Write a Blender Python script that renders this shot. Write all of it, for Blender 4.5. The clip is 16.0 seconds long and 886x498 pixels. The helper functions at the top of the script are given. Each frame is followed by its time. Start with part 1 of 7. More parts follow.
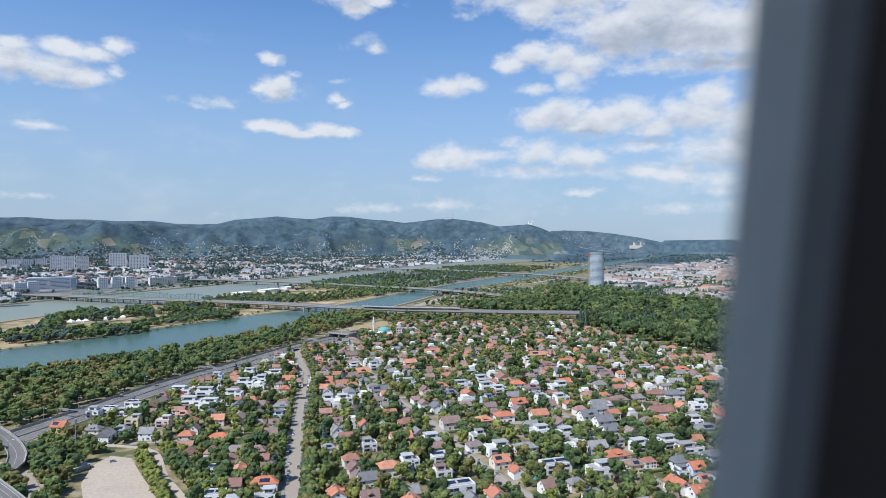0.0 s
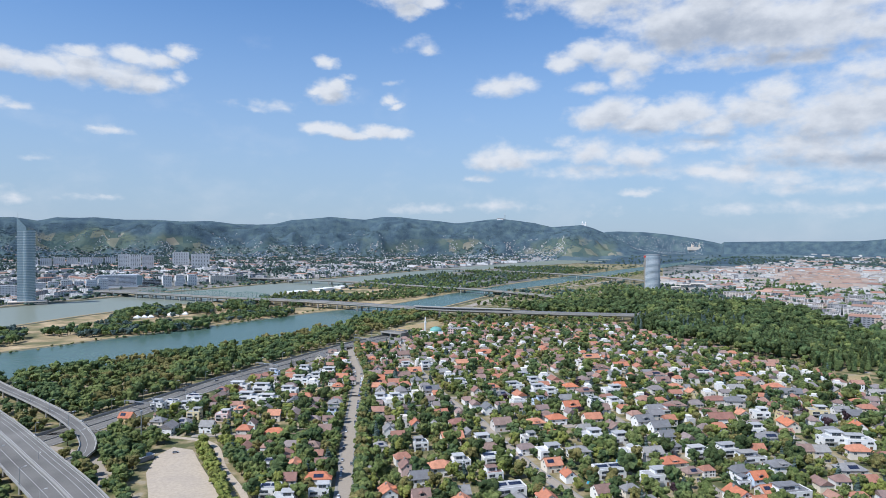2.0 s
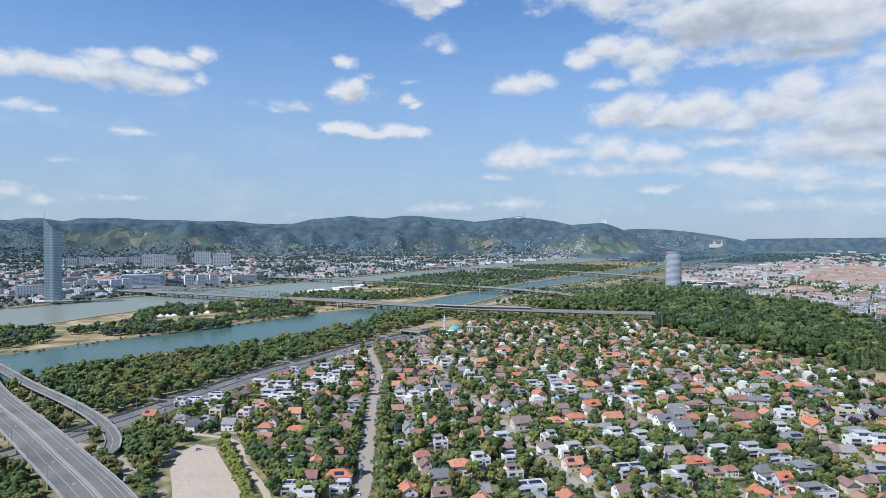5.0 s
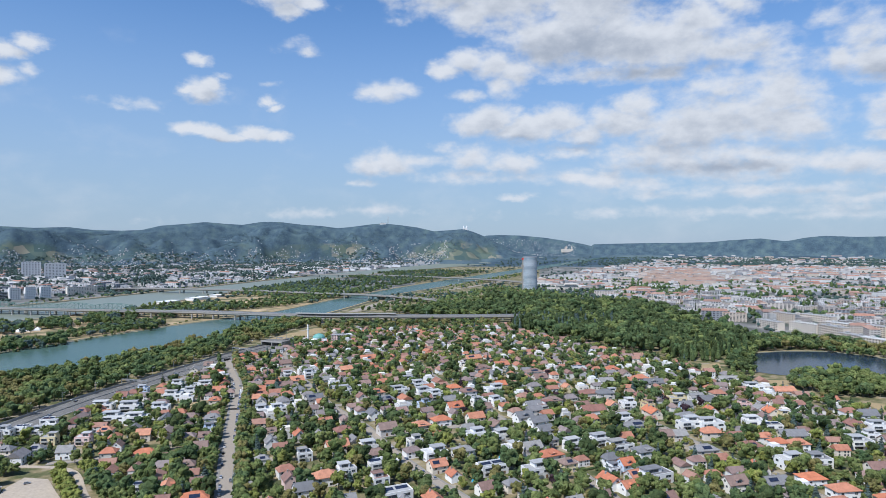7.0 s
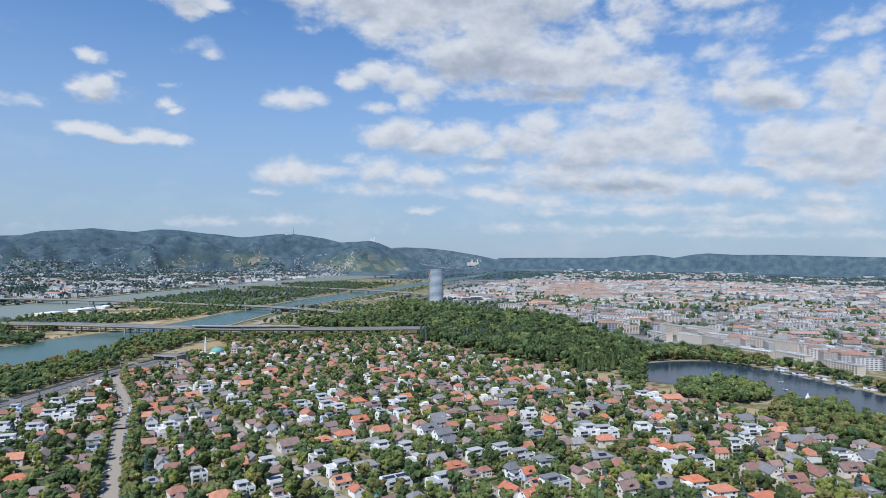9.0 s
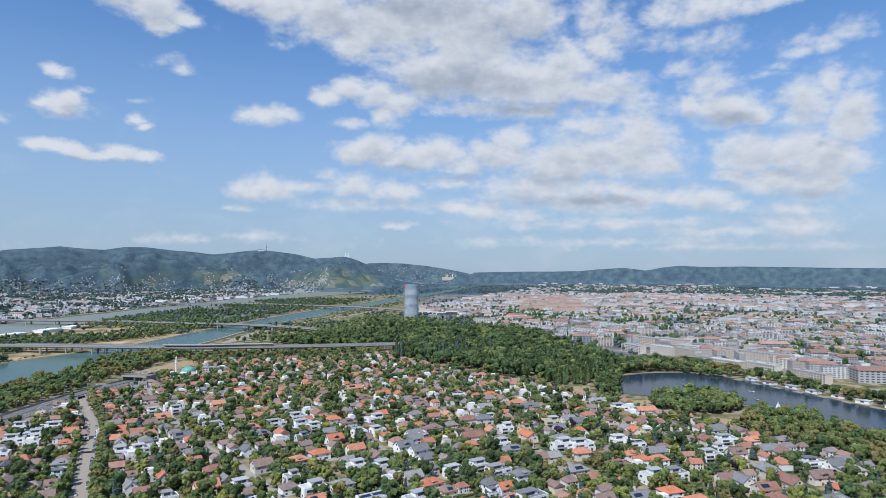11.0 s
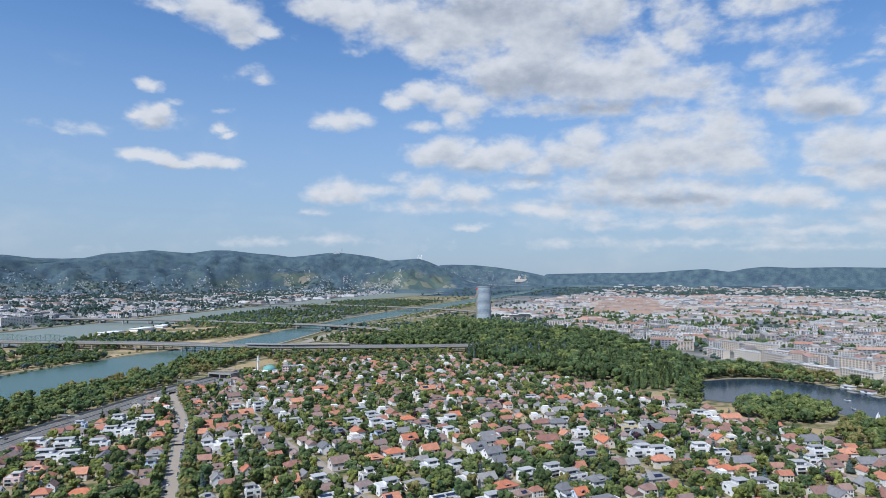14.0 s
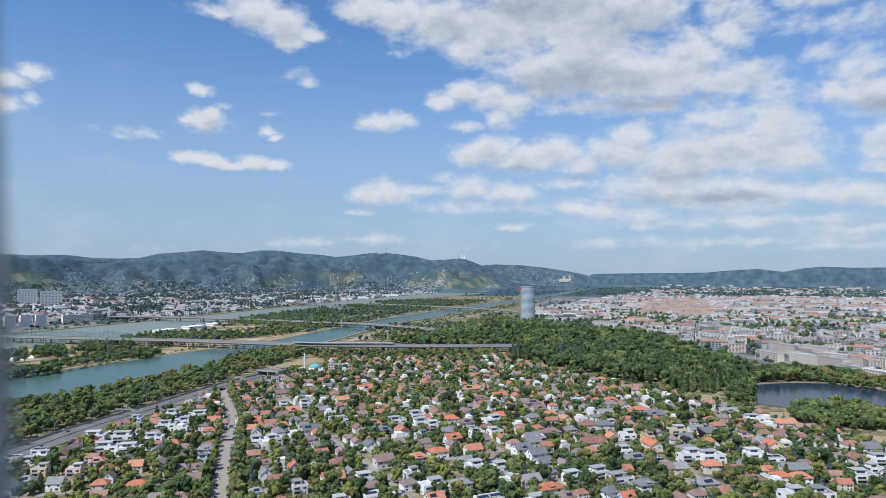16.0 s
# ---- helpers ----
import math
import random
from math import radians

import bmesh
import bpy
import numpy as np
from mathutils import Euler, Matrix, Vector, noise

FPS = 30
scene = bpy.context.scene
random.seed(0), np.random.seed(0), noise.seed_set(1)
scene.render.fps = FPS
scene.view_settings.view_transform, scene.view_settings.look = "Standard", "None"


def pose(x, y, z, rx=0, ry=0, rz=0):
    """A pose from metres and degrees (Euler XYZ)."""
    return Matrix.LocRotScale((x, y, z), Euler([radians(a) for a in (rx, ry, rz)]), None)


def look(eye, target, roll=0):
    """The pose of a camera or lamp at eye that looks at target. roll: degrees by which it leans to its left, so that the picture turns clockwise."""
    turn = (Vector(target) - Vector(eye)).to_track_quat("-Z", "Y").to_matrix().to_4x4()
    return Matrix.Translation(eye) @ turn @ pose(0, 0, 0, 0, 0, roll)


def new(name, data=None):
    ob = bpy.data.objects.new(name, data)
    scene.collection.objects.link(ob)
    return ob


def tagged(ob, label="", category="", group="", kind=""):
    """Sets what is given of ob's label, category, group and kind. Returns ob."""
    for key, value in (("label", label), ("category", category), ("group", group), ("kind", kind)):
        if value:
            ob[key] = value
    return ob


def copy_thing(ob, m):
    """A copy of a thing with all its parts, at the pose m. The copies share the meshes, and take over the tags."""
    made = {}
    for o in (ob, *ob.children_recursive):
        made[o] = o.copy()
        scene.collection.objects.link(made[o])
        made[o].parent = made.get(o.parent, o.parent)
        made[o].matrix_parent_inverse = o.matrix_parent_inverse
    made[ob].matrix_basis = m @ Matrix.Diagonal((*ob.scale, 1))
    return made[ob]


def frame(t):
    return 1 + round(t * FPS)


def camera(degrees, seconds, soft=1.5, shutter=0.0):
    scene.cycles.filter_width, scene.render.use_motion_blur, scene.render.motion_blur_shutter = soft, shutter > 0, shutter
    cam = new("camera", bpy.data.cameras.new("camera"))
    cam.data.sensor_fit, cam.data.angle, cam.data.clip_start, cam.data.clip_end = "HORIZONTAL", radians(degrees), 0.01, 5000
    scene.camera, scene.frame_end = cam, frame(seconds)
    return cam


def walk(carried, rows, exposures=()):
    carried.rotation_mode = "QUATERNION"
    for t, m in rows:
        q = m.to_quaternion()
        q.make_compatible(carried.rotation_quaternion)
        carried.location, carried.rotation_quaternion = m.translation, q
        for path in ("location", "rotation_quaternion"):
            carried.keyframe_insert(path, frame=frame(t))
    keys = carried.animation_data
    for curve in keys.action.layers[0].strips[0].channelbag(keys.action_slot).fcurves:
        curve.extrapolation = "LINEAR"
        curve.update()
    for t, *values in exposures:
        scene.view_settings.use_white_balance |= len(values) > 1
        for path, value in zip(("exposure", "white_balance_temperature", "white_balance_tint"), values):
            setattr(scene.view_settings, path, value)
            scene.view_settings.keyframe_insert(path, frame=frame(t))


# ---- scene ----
cam = camera(70.17, 16.0, soft=0.75)
cam.data.dof.use_dof = True
cam.data.dof.focus_distance = 900.0
cam.data.dof.aperture_fstop = 2.2
EYE_Z = 160.0
# seconds, sideways shift, turn to the right, tilt, roll (degrees)
PATH = [
    (0, 0.200, 4.685, -0.995, 0.253),
    (0.1, 0.168, 4.200, -0.960, 0.350),
    (0.2, 0.136, 3.750, -0.940, 0.450),
    (0.3, 0.105, 3.300, -0.920, 0.550),
    (0.5, 0.060, 2.526, -0.911, 0.673),
    (1, 0.000, 1.269, -0.990, 0.528),
    (1.5, -0.013, 0.494, -1.013, 0.370),
    (2, -0.025, -0.012, -0.973, 0.449),
    (2.5, -0.038, -0.513, -0.964, 0.385),
    (3, -0.050, -1.212, -1.017, 0.315),
    (4.2, -0.070, -2.200, -1.100, 0.200),
    (5.3, -0.088, -0.950, -1.120, 0.100),
    (5.5, -0.092, -0.022, -1.103, 0.052),
    (6, -0.100, 3.087, -1.007, 0.410),
    (6.5, -0.108, 6.988, -0.767, 0.428),
    (7, -0.117, 10.551, -0.534, -0.125),
    (7.5, -0.125, 12.759, -0.396, 0.018),
    (8, -0.133, 15.369, -0.122, 0.126),
    (8.5, -0.142, 17.514, 0.363, 0.392),
    (9, -0.150, 18.942, 0.624, 0.758),
    (10.2, -0.167, 21.300, 1.400, 0.300),
    (11.3, -0.183, 21.084, 2.128, 0.101),
    (11.5, -0.186, 20.717, 2.182, 0.169),
    (12, -0.193, 19.697, 2.200, 0.171),
    (12.5, -0.200, 17.758, 2.272, 0.049),
    (13, -0.220, 16.483, 2.215, 0.135),
    (13.5, -0.240, 16.296, 2.071, 0.095),
    (14, -0.260, 14.686, 2.143, 0.051),
    (14.5, -0.280, 12.744, 2.277, -0.344),
    (15, -0.300, 12.313, 2.392, -0.450),
    (15.5, -0.330, 11.453, 2.413, -0.050),
    (16, -0.352, 10.736, 2.120, 0.109),
]
walk(cam, [(t, pose(sx, 0, EYE_Z, 90 + p, 0, -a) @ pose(0, 0, 0, 0, 0, r)) for t, sx, a, p, r in PATH], exposures=[(0, 0.11, 5870, 10), (7, 0.05, 5850, 10), (9, -0.01, 5830, 10), (13, -0.02, 5850, 10), (16, -0.01, 5870, 10)])

# ---- sky, clouds and sun ----
SUN_AZ, SUN_EL = -128.0, 52.0
world = bpy.data.worlds.new("sky")
scene.world = world
world.use_nodes = True
wt = world.node_tree
wt.nodes.clear()


def wnode(kind, **kw):
    n = wt.nodes.new(kind)
    for k, v in kw.items():
        if k == "operation":
            n.operation = v
        elif k == "blend_type":
            n.blend_type = v
    return n


def wmath(op, a, b=None, c=None):
    n = wnode("ShaderNodeMath", operation=op)
    for i, v in enumerate((a, b, c)):
        if v is None:
            continue
        if isinstance(v, (int, float)):
            n.inputs[i].default_value = v
        else:
            wt.links.new(v, n.inputs[i])
    return n.outputs[0]


sky = wt.nodes.new("ShaderNodeTexSky")
sky.sky_type = "NISHITA"
sky.sun_disc = False
sky.sun_elevation = radians(SUN_EL)
sky.sun_rotation = radians(SUN_AZ)
sky.altitude = 300
sky.air_density = 1.0
sky.dust_density = 0.3
sky.ozone_density = 3.0
coord = wt.nodes.new("ShaderNodeTexCoord")
sep = wt.nodes.new("ShaderNodeSeparateXYZ")
wt.links.new(coord.outputs["Generated"], sep.inputs[0])
az_out = wmath("MULTIPLY", wmath("ARCTAN2", sep.outputs[0], sep.outputs[1]), 180 / math.pi)
el_out = wmath("MULTIPLY", wmath("ARCSINE", sep.outputs[2]), 180 / math.pi)
plane = wt.nodes.new("ShaderNodeCombineXYZ")
wt.links.new(az_out, plane.inputs[0])
wt.links.new(wmath("MULTIPLY", el_out, 1.6), plane.inputs[1])


def wnoise(scale, detail, rough, off, where=None):
    add = wnode("ShaderNodeVectorMath", operation="ADD")
    wt.links.new(where or plane.outputs[0], add.inputs[0])
    add.inputs[1].default_value = (off, off * 0.7, off * 1.3)
    n = wt.nodes.new("ShaderNodeTexNoise")
    n.inputs["Scale"].default_value = scale
    n.inputs["Detail"].default_value = detail
    n.inputs["Roughness"].default_value = rough
    wt.links.new(add.outputs[0], n.inputs["Vector"])
    return n


def warped_plane(lift):
    """The sky's own plane in degrees, stirred by noise, raised by lift degrees."""
    up = wnode("ShaderNodeVectorMath", operation="ADD")
    wt.links.new(plane.outputs[0], up.inputs[0])
    up.inputs[1].default_value = (0, lift * 1.6, 0)
    warp = wnode("ShaderNodeVectorMath", operation="SUBTRACT")
    wt.links.new(wnoise(0.45, 6, 0.6, 73.0, up.outputs[0]).outputs["Color"], warp.inputs[0])
    warp.inputs[1].default_value = (0.5, 0.5, 0.5)
    res = wnode("ShaderNodeVectorMath", operation="MULTIPLY_ADD")
    wt.links.new(warp.outputs[0], res.inputs[0])
    res.inputs[1].default_value = (2.0, 1.1, 0)
    raised = wnode("ShaderNodeVectorMath", operation="ADD")
    wt.links.new(flat_plane.outputs[0], raised.inputs[0])
    raised.inputs[1].default_value = (0, lift, 0)
    wt.links.new(raised.outputs[0], res.inputs[2])
    rough = wmath("ADD", wmath("MULTIPLY_ADD", wnoise(0.22, 7, 0.55, 11.0, up.outputs[0]).outputs["Fac"], 1.4, -0.7),
                  wmath("MULTIPLY_ADD", wnoise(0.8, 6, 0.55, 41.0, up.outputs[0]).outputs["Fac"], 1.1, -0.55))
    return res.outputs[0], rough


big_noise = wnoise(0.16, 9, 0.58, 11.0)
flat_plane = wt.nodes.new("ShaderNodeCombineXYZ")
wt.links.new(az_out, flat_plane.inputs[0])
wt.links.new(el_out, flat_plane.inputs[1])
cloud_list = []
under_list = []


def cloud(az, el, wide, high, thick):
    """One heap of cloud in the sky, in degrees: bearing, height over the horizon, half its width and height, thickness."""
    grown = 1.12 + 0.22 * min(1.0, wide / 5)
    cloud_list.append((az, el, wide * grown, high * grown, thick))


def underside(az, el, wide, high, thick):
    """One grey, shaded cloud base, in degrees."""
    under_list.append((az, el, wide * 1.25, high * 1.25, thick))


cloud(-36.90, 12.52, 2.02, 0.98, 1.00)
cloud(-34.83, 12.76, 1.77, 0.97, 1.00)
cloud(-32.28, 12.71, 2.32, 1.08, 1.00)
cloud(-29.59, 12.98, 2.37, 1.44, 1.00)
cloud(-27.16, 12.57, 2.48, 1.31, 1.00)
cloud(-25.06, 12.26, 1.80, 0.98, 1.00)
cloud(-29.97, 14.11, 1.65, 0.46, 0.80)
cloud(-25.91, 14.19, 2.11, 0.91, 1.00)
cloud(-24.11, 14.22, 1.56, 0.75, 1.00)
cloud(-22.66, 14.94, 1.24, 0.75, 1.00)
cloud(-22.67, 12.89, 0.71, 0.45, 0.45)
cloud(-35.90, 9.66, 1.56, 0.53, 0.55)
cloud(-34.13, 9.58, 1.08, 0.29, 0.45)
cloud(-27.91, 8.31, 1.72, 0.54, 0.75)
cloud(-28.80, 8.46, 0.80, 0.44, 0.80)
cloud(-33.24, 5.81, 1.25, 0.30, 0.42)
cloud(-36.11, 3.44, 1.10, 0.84, 0.36)
cloud(-34.35, 2.88, 0.79, 0.34, 0.30)
cloud(-29.62, 2.97, 1.78, 0.31, 0.40)
cloud(-28.22, 3.01, 1.06, 0.36, 0.60)
cloud(-10.52, 15.17, 1.19, 0.61, 0.80)
cloud(-8.36, 13.98, 0.70, 0.29, 0.30)
cloud(-10.21, 12.53, 1.99, 1.01, 1.00)
cloud(-9.51, 13.23, 1.20, 0.72, 1.00)
cloud(-11.35, 12.58, 0.99, 0.57, 1.00)
cloud(-4.81, 12.20, 0.76, 0.68, 0.85)
cloud(-4.30, 11.62, 0.61, 0.44, 0.85)
cloud(-4.76, 13.65, 0.71, 0.24, 0.25)
cloud(-11.00, 9.60, 1.69, 0.68, 1.00)
cloud(-9.35, 9.25, 1.70, 0.59, 1.00)
cloud(-7.84, 9.05, 1.82, 0.49, 0.95)
cloud(-6.07, 9.43, 1.83, 0.69, 1.00)
cloud(-4.13, 9.21, 1.12, 0.55, 0.90)
cloud(-1.26, 16.53, 1.12, 0.47, 0.50)
cloud(-2.13, 16.99, 1.53, 0.46, 0.25)
cloud(-15.98, 11.35, 2.15, 0.43, 0.28)
cloud(6.58, 19.30, 0.80, 0.36, 0.25)
cloud(5.41, 3.01, 3.04, 0.60, 0.42)
cloud(-0.79, 2.67, 2.77, 0.39, 0.28)
cloud(8.38, 2.89, 1.20, 0.35, 0.35)
cloud(-14.14, 1.95, 1.67, 0.35, 0.28)
cloud(5.31, 13.30, 2.17, 0.92, 0.66)
cloud(6.90, 13.57, 1.50, 0.73, 0.60)
cloud(3.59, 13.26, 0.97, 0.53, 0.50)
cloud(-16.87, 11.04, 1.05, 0.29, 0.30)
cloud(-14.71, 11.19, 1.11, 0.21, 0.22)
cloud(6.25, 19.26, 0.70, 0.28, 0.20)
cloud(-9.04, 21.50, 2.91, 0.74, 0.80)
cloud(-6.05, 21.78, 3.49, 1.42, 1.00)
cloud(-3.81, 21.13, 2.97, 1.62, 1.00)
cloud(-1.41, 20.47, 1.58, 1.05, 1.00)
cloud(-2.97, 19.76, 1.82, 0.87, 0.95)
cloud(0.85, 20.27, 0.67, 0.36, 0.25)
cloud(4.22, 22.79, 3.45, 1.49, 1.00)
cloud(6.72, 22.33, 3.51, 1.87, 1.00)
cloud(10.28, 21.63, 4.09, 2.35, 1.00)
cloud(13.38, 19.91, 3.10, 2.04, 1.00)
cloud(15.45, 21.10, 4.67, 3.21, 1.00)
cloud(18.57, 22.03, 5.71, 3.63, 1.00)
cloud(23.76, 21.02, 5.65, 4.12, 1.00)
cloud(28.11, 22.16, 3.78, 3.12, 1.00)
cloud(21.69, 17.81, 5.67, 3.14, 1.00)
cloud(26.81, 17.17, 5.55, 3.12, 1.00)
cloud(30.80, 16.48, 4.67, 2.72, 1.00)
cloud(32.78, 17.97, 2.23, 2.11, 0.95)
cloud(34.67, 15.51, 2.75, 1.77, 0.90)
cloud(37.02, 15.91, 2.22, 1.28, 0.70)
cloud(28.80, 14.21, 5.97, 0.96, 0.75)
cloud(23.74, 14.39, 4.09, 0.88, 0.70)
cloud(10.83, 15.22, 1.74, 0.97, 1.00)
cloud(12.88, 15.96, 2.06, 1.16, 1.00)
cloud(15.21, 15.66, 2.59, 1.46, 1.00)
cloud(13.41, 13.04, 1.75, 0.64, 0.70)
cloud(15.73, 13.71, 1.76, 1.28, 0.75)
cloud(17.02, 14.94, 2.07, 1.76, 0.90)
cloud(34.74, 21.61, 2.00, 2.01, 0.75)
cloud(35.43, 19.33, 1.80, 1.79, 0.75)
cloud(36.85, 20.51, 1.77, 2.01, 0.65)
cloud(39.06, 14.44, 2.52, 1.28, 0.50)
cloud(40.83, 13.59, 1.93, 1.09, 0.45)
cloud(41.26, 21.23, 2.46, 1.43, 0.80)
cloud(44.39, 21.24, 3.33, 1.40, 0.80)
cloud(48.02, 20.90, 2.73, 0.72, 0.65)
cloud(40.25, 19.01, 2.04, 0.96, 0.40)
cloud(44.55, 18.62, 2.74, 1.52, 0.34)
cloud(47.91, 15.66, 1.55, 0.46, 0.45)
cloud(49.27, 16.28, 1.36, 0.49, 0.50)
cloud(50.60, 17.00, 1.47, 0.61, 0.55)
cloud(51.24, 17.80, 1.23, 0.87, 0.55)
cloud(52.76, 17.35, 1.54, 0.78, 0.55)
cloud(54.33, 18.03, 1.68, 0.96, 0.50)
cloud(44.28, 15.22, 2.33, 1.83, 0.75)
cloud(42.78, 13.71, 1.53, 1.34, 0.90)
cloud(45.35, 13.24, 2.77, 1.58, 1.00)
cloud(47.66, 12.54, 1.71, 1.03, 0.85)
cloud(41.97, 16.82, 1.21, 0.97, 0.45)
cloud(51.78, 13.24, 2.14, 2.05, 0.85)
cloud(53.04, 14.35, 1.38, 1.60, 0.85)
cloud(50.30, 12.08, 1.84, 0.92, 0.65)
cloud(54.51, 11.70, 2.00, 3.20, 0.90)
cloud(47.60, 9.58, 2.80, 2.10, 1.00)
cloud(50.25, 9.54, 2.94, 1.87, 1.00)
cloud(52.91, 8.63, 2.76, 2.07, 1.00)
cloud(45.98, 7.85, 1.52, 0.58, 0.85)
cloud(48.71, 7.21, 3.42, 1.22, 0.80)
cloud(52.34, 6.59, 2.80, 1.68, 0.80)
cloud(12.91, 10.44, 2.36, 1.20, 1.00)
cloud(15.22, 10.87, 2.58, 1.50, 1.00)
cloud(17.80, 9.98, 3.10, 1.41, 1.00)
cloud(20.64, 10.57, 2.88, 1.51, 1.00)
cloud(23.21, 9.43, 2.35, 1.21, 0.95)
cloud(21.92, 7.93, 3.08, 0.91, 0.70)
cloud(27.68, 11.57, 2.51, 1.48, 1.00)
cloud(26.77, 10.26, 4.03, 1.64, 0.95)
cloud(31.72, 9.70, 5.10, 2.74, 0.90)
cloud(36.02, 9.98, 4.42, 2.77, 0.95)
cloud(38.88, 11.68, 2.97, 2.24, 0.95)
cloud(39.74, 9.28, 2.93, 2.25, 0.95)
cloud(34.64, 12.83, 3.32, 1.33, 0.75)
cloud(36.44, 6.59, 6.46, 1.84, 0.85)
cloud(29.25, 7.20, 4.94, 1.60, 0.75)
cloud(42.01, 6.25, 2.83, 1.30, 0.80)
cloud(44.12, 6.01, 2.40, 1.19, 0.85)
cloud(46.02, 5.37, 1.44, 0.81, 0.70)
cloud(5.62, 7.02, 3.05, 1.35, 0.80)
cloud(4.15, 6.73, 2.24, 0.99, 0.85)
cloud(8.35, 7.44, 2.11, 0.80, 0.62)
cloud(2.96, 5.31, 1.73, 0.40, 0.60)
cloud(13.43, 7.67, 2.36, 1.37, 0.70)
cloud(16.62, 6.93, 2.99, 1.17, 0.72)
cloud(10.87, 8.49, 1.53, 0.60, 0.45)
cloud(13.44, 5.89, 6.12, 0.66, 0.50)
cloud(17.14, 4.12, 2.06, 0.36, 0.55)
cloud(22.58, 5.79, 1.74, 0.82, 0.85)
cloud(25.23, 5.36, 2.02, 0.86, 0.80)
cloud(28.74, 5.01, 2.97, 0.75, 0.60)
cloud(32.64, 4.24, 6.23, 0.59, 0.48)
cloud(38.69, 4.11, 6.72, 0.67, 0.50)
cloud(45.10, 3.36, 6.08, 0.55, 0.45)
cloud(50.50, 3.71, 3.64, 0.95, 0.55)
cloud(50.52, 5.00, 2.91, 0.73, 0.55)
cloud(35.93, 2.61, 11.49, 0.39, 0.28)
cloud(46.67, 2.06, 7.87, 0.36, 0.28)
for far in range(14):
    cloud(70 + far * 16.5, 14 + 11 * ((far * 5) % 4), 9 + (far * 7) % 6, 3 + far % 3, 1.0)
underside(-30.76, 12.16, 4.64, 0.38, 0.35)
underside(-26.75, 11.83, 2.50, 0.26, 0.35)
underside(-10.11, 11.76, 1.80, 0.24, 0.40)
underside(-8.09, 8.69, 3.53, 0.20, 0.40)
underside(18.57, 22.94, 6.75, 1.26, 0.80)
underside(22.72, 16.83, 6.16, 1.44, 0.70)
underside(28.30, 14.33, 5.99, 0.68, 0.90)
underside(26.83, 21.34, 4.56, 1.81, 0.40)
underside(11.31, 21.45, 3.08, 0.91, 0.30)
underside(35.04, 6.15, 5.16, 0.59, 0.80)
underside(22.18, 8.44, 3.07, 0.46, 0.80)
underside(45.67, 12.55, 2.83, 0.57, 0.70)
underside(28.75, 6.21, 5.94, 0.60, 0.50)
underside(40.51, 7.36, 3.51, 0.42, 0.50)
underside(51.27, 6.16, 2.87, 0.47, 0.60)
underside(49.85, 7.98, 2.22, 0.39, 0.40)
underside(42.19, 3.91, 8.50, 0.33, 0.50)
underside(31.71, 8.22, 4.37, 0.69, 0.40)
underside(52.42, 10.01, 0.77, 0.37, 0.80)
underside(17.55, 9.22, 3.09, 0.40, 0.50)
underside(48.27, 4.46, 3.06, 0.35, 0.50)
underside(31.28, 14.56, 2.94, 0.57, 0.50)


def heap_group(heaps, sharp, flat, smooth):
    """A node group that gives the thickest of some heaps at a place of the sky; their bases are flatter than their heads."""
    t = bpy.data.node_groups.new("heaps", "ShaderNodeTree")
    t.interface.new_socket("place", in_out="INPUT", socket_type="NodeSocketVector")
    t.interface.new_socket("cover", in_out="OUTPUT", socket_type="NodeSocketFloat")
    where = t.nodes.new("NodeGroupInput").outputs[0]

    def node(kind, op, *ins):
        n = t.nodes.new(kind)
        n.operation = op
        for k, v in enumerate(ins):
            if isinstance(v, (int, float, tuple)):
                n.inputs[k].default_value = v
            else:
                t.links.new(v, n.inputs[k])
        return n.outputs["Value"] if op == "LENGTH" else n.outputs[0]

    cover = None
    for az, el, wide, high, thick in heaps:
        u = node("ShaderNodeVectorMath", "MULTIPLY_ADD", where, (1 / wide, 1 / high, 0), (-az / wide, -el / high, 0))
        if flat:
            u = node("ShaderNodeVectorMath", "MAXIMUM", u, node("ShaderNodeVectorMath", "MULTIPLY", u, (1, -1.25, 0)))
        one = node("ShaderNodeMath", "MULTIPLY_ADD", node("ShaderNodeVectorMath", "LENGTH", u), -thick * sharp, thick * sharp)
        one = node("ShaderNodeMath", "MINIMUM", one, thick)
        cover = one if cover is None else node("ShaderNodeMath", "SMOOTH_MAX", cover, one, smooth)
    out = t.nodes.new("NodeGroupOutput")
    t.links.new(node("ShaderNodeMath", "MAXIMUM", cover, -0.9), out.inputs[0])
    return t


def gather(where, groups):
    """The thickest of all heaps at each place of the sky."""
    cover = None
    for g in groups:
        n = wt.nodes.new("ShaderNodeGroup")
        n.node_tree = g
        wt.links.new(where, n.inputs[0])
        cover = n.outputs[0] if cover is None else wmath("SMOOTH_MAX", cover, n.outputs[0], 0.06)
    return cover


HEAPS = [heap_group(cloud_list[k:k + 16], 1.35, True, 0.08) for k in range(0, len(cloud_list), 16)]
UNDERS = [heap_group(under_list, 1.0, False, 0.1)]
stirred, ragged = warped_plane(0.0)
density = wmath("ADD", gather(stirred, HEAPS), ragged)
raised, ragged_up = warped_plane(0.9)
above = wmath("ADD", gather(raised, HEAPS), ragged_up)
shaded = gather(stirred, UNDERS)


def wramp(value, lo, hi):
    n = wt.nodes.new("ShaderNodeMapRange")
    n.interpolation_type = "SMOOTHSTEP"
    n.inputs["From Min"].default_value, n.inputs["From Max"].default_value = lo, hi
    wt.links.new(value, n.inputs["Value"])
    return n.outputs["Result"]


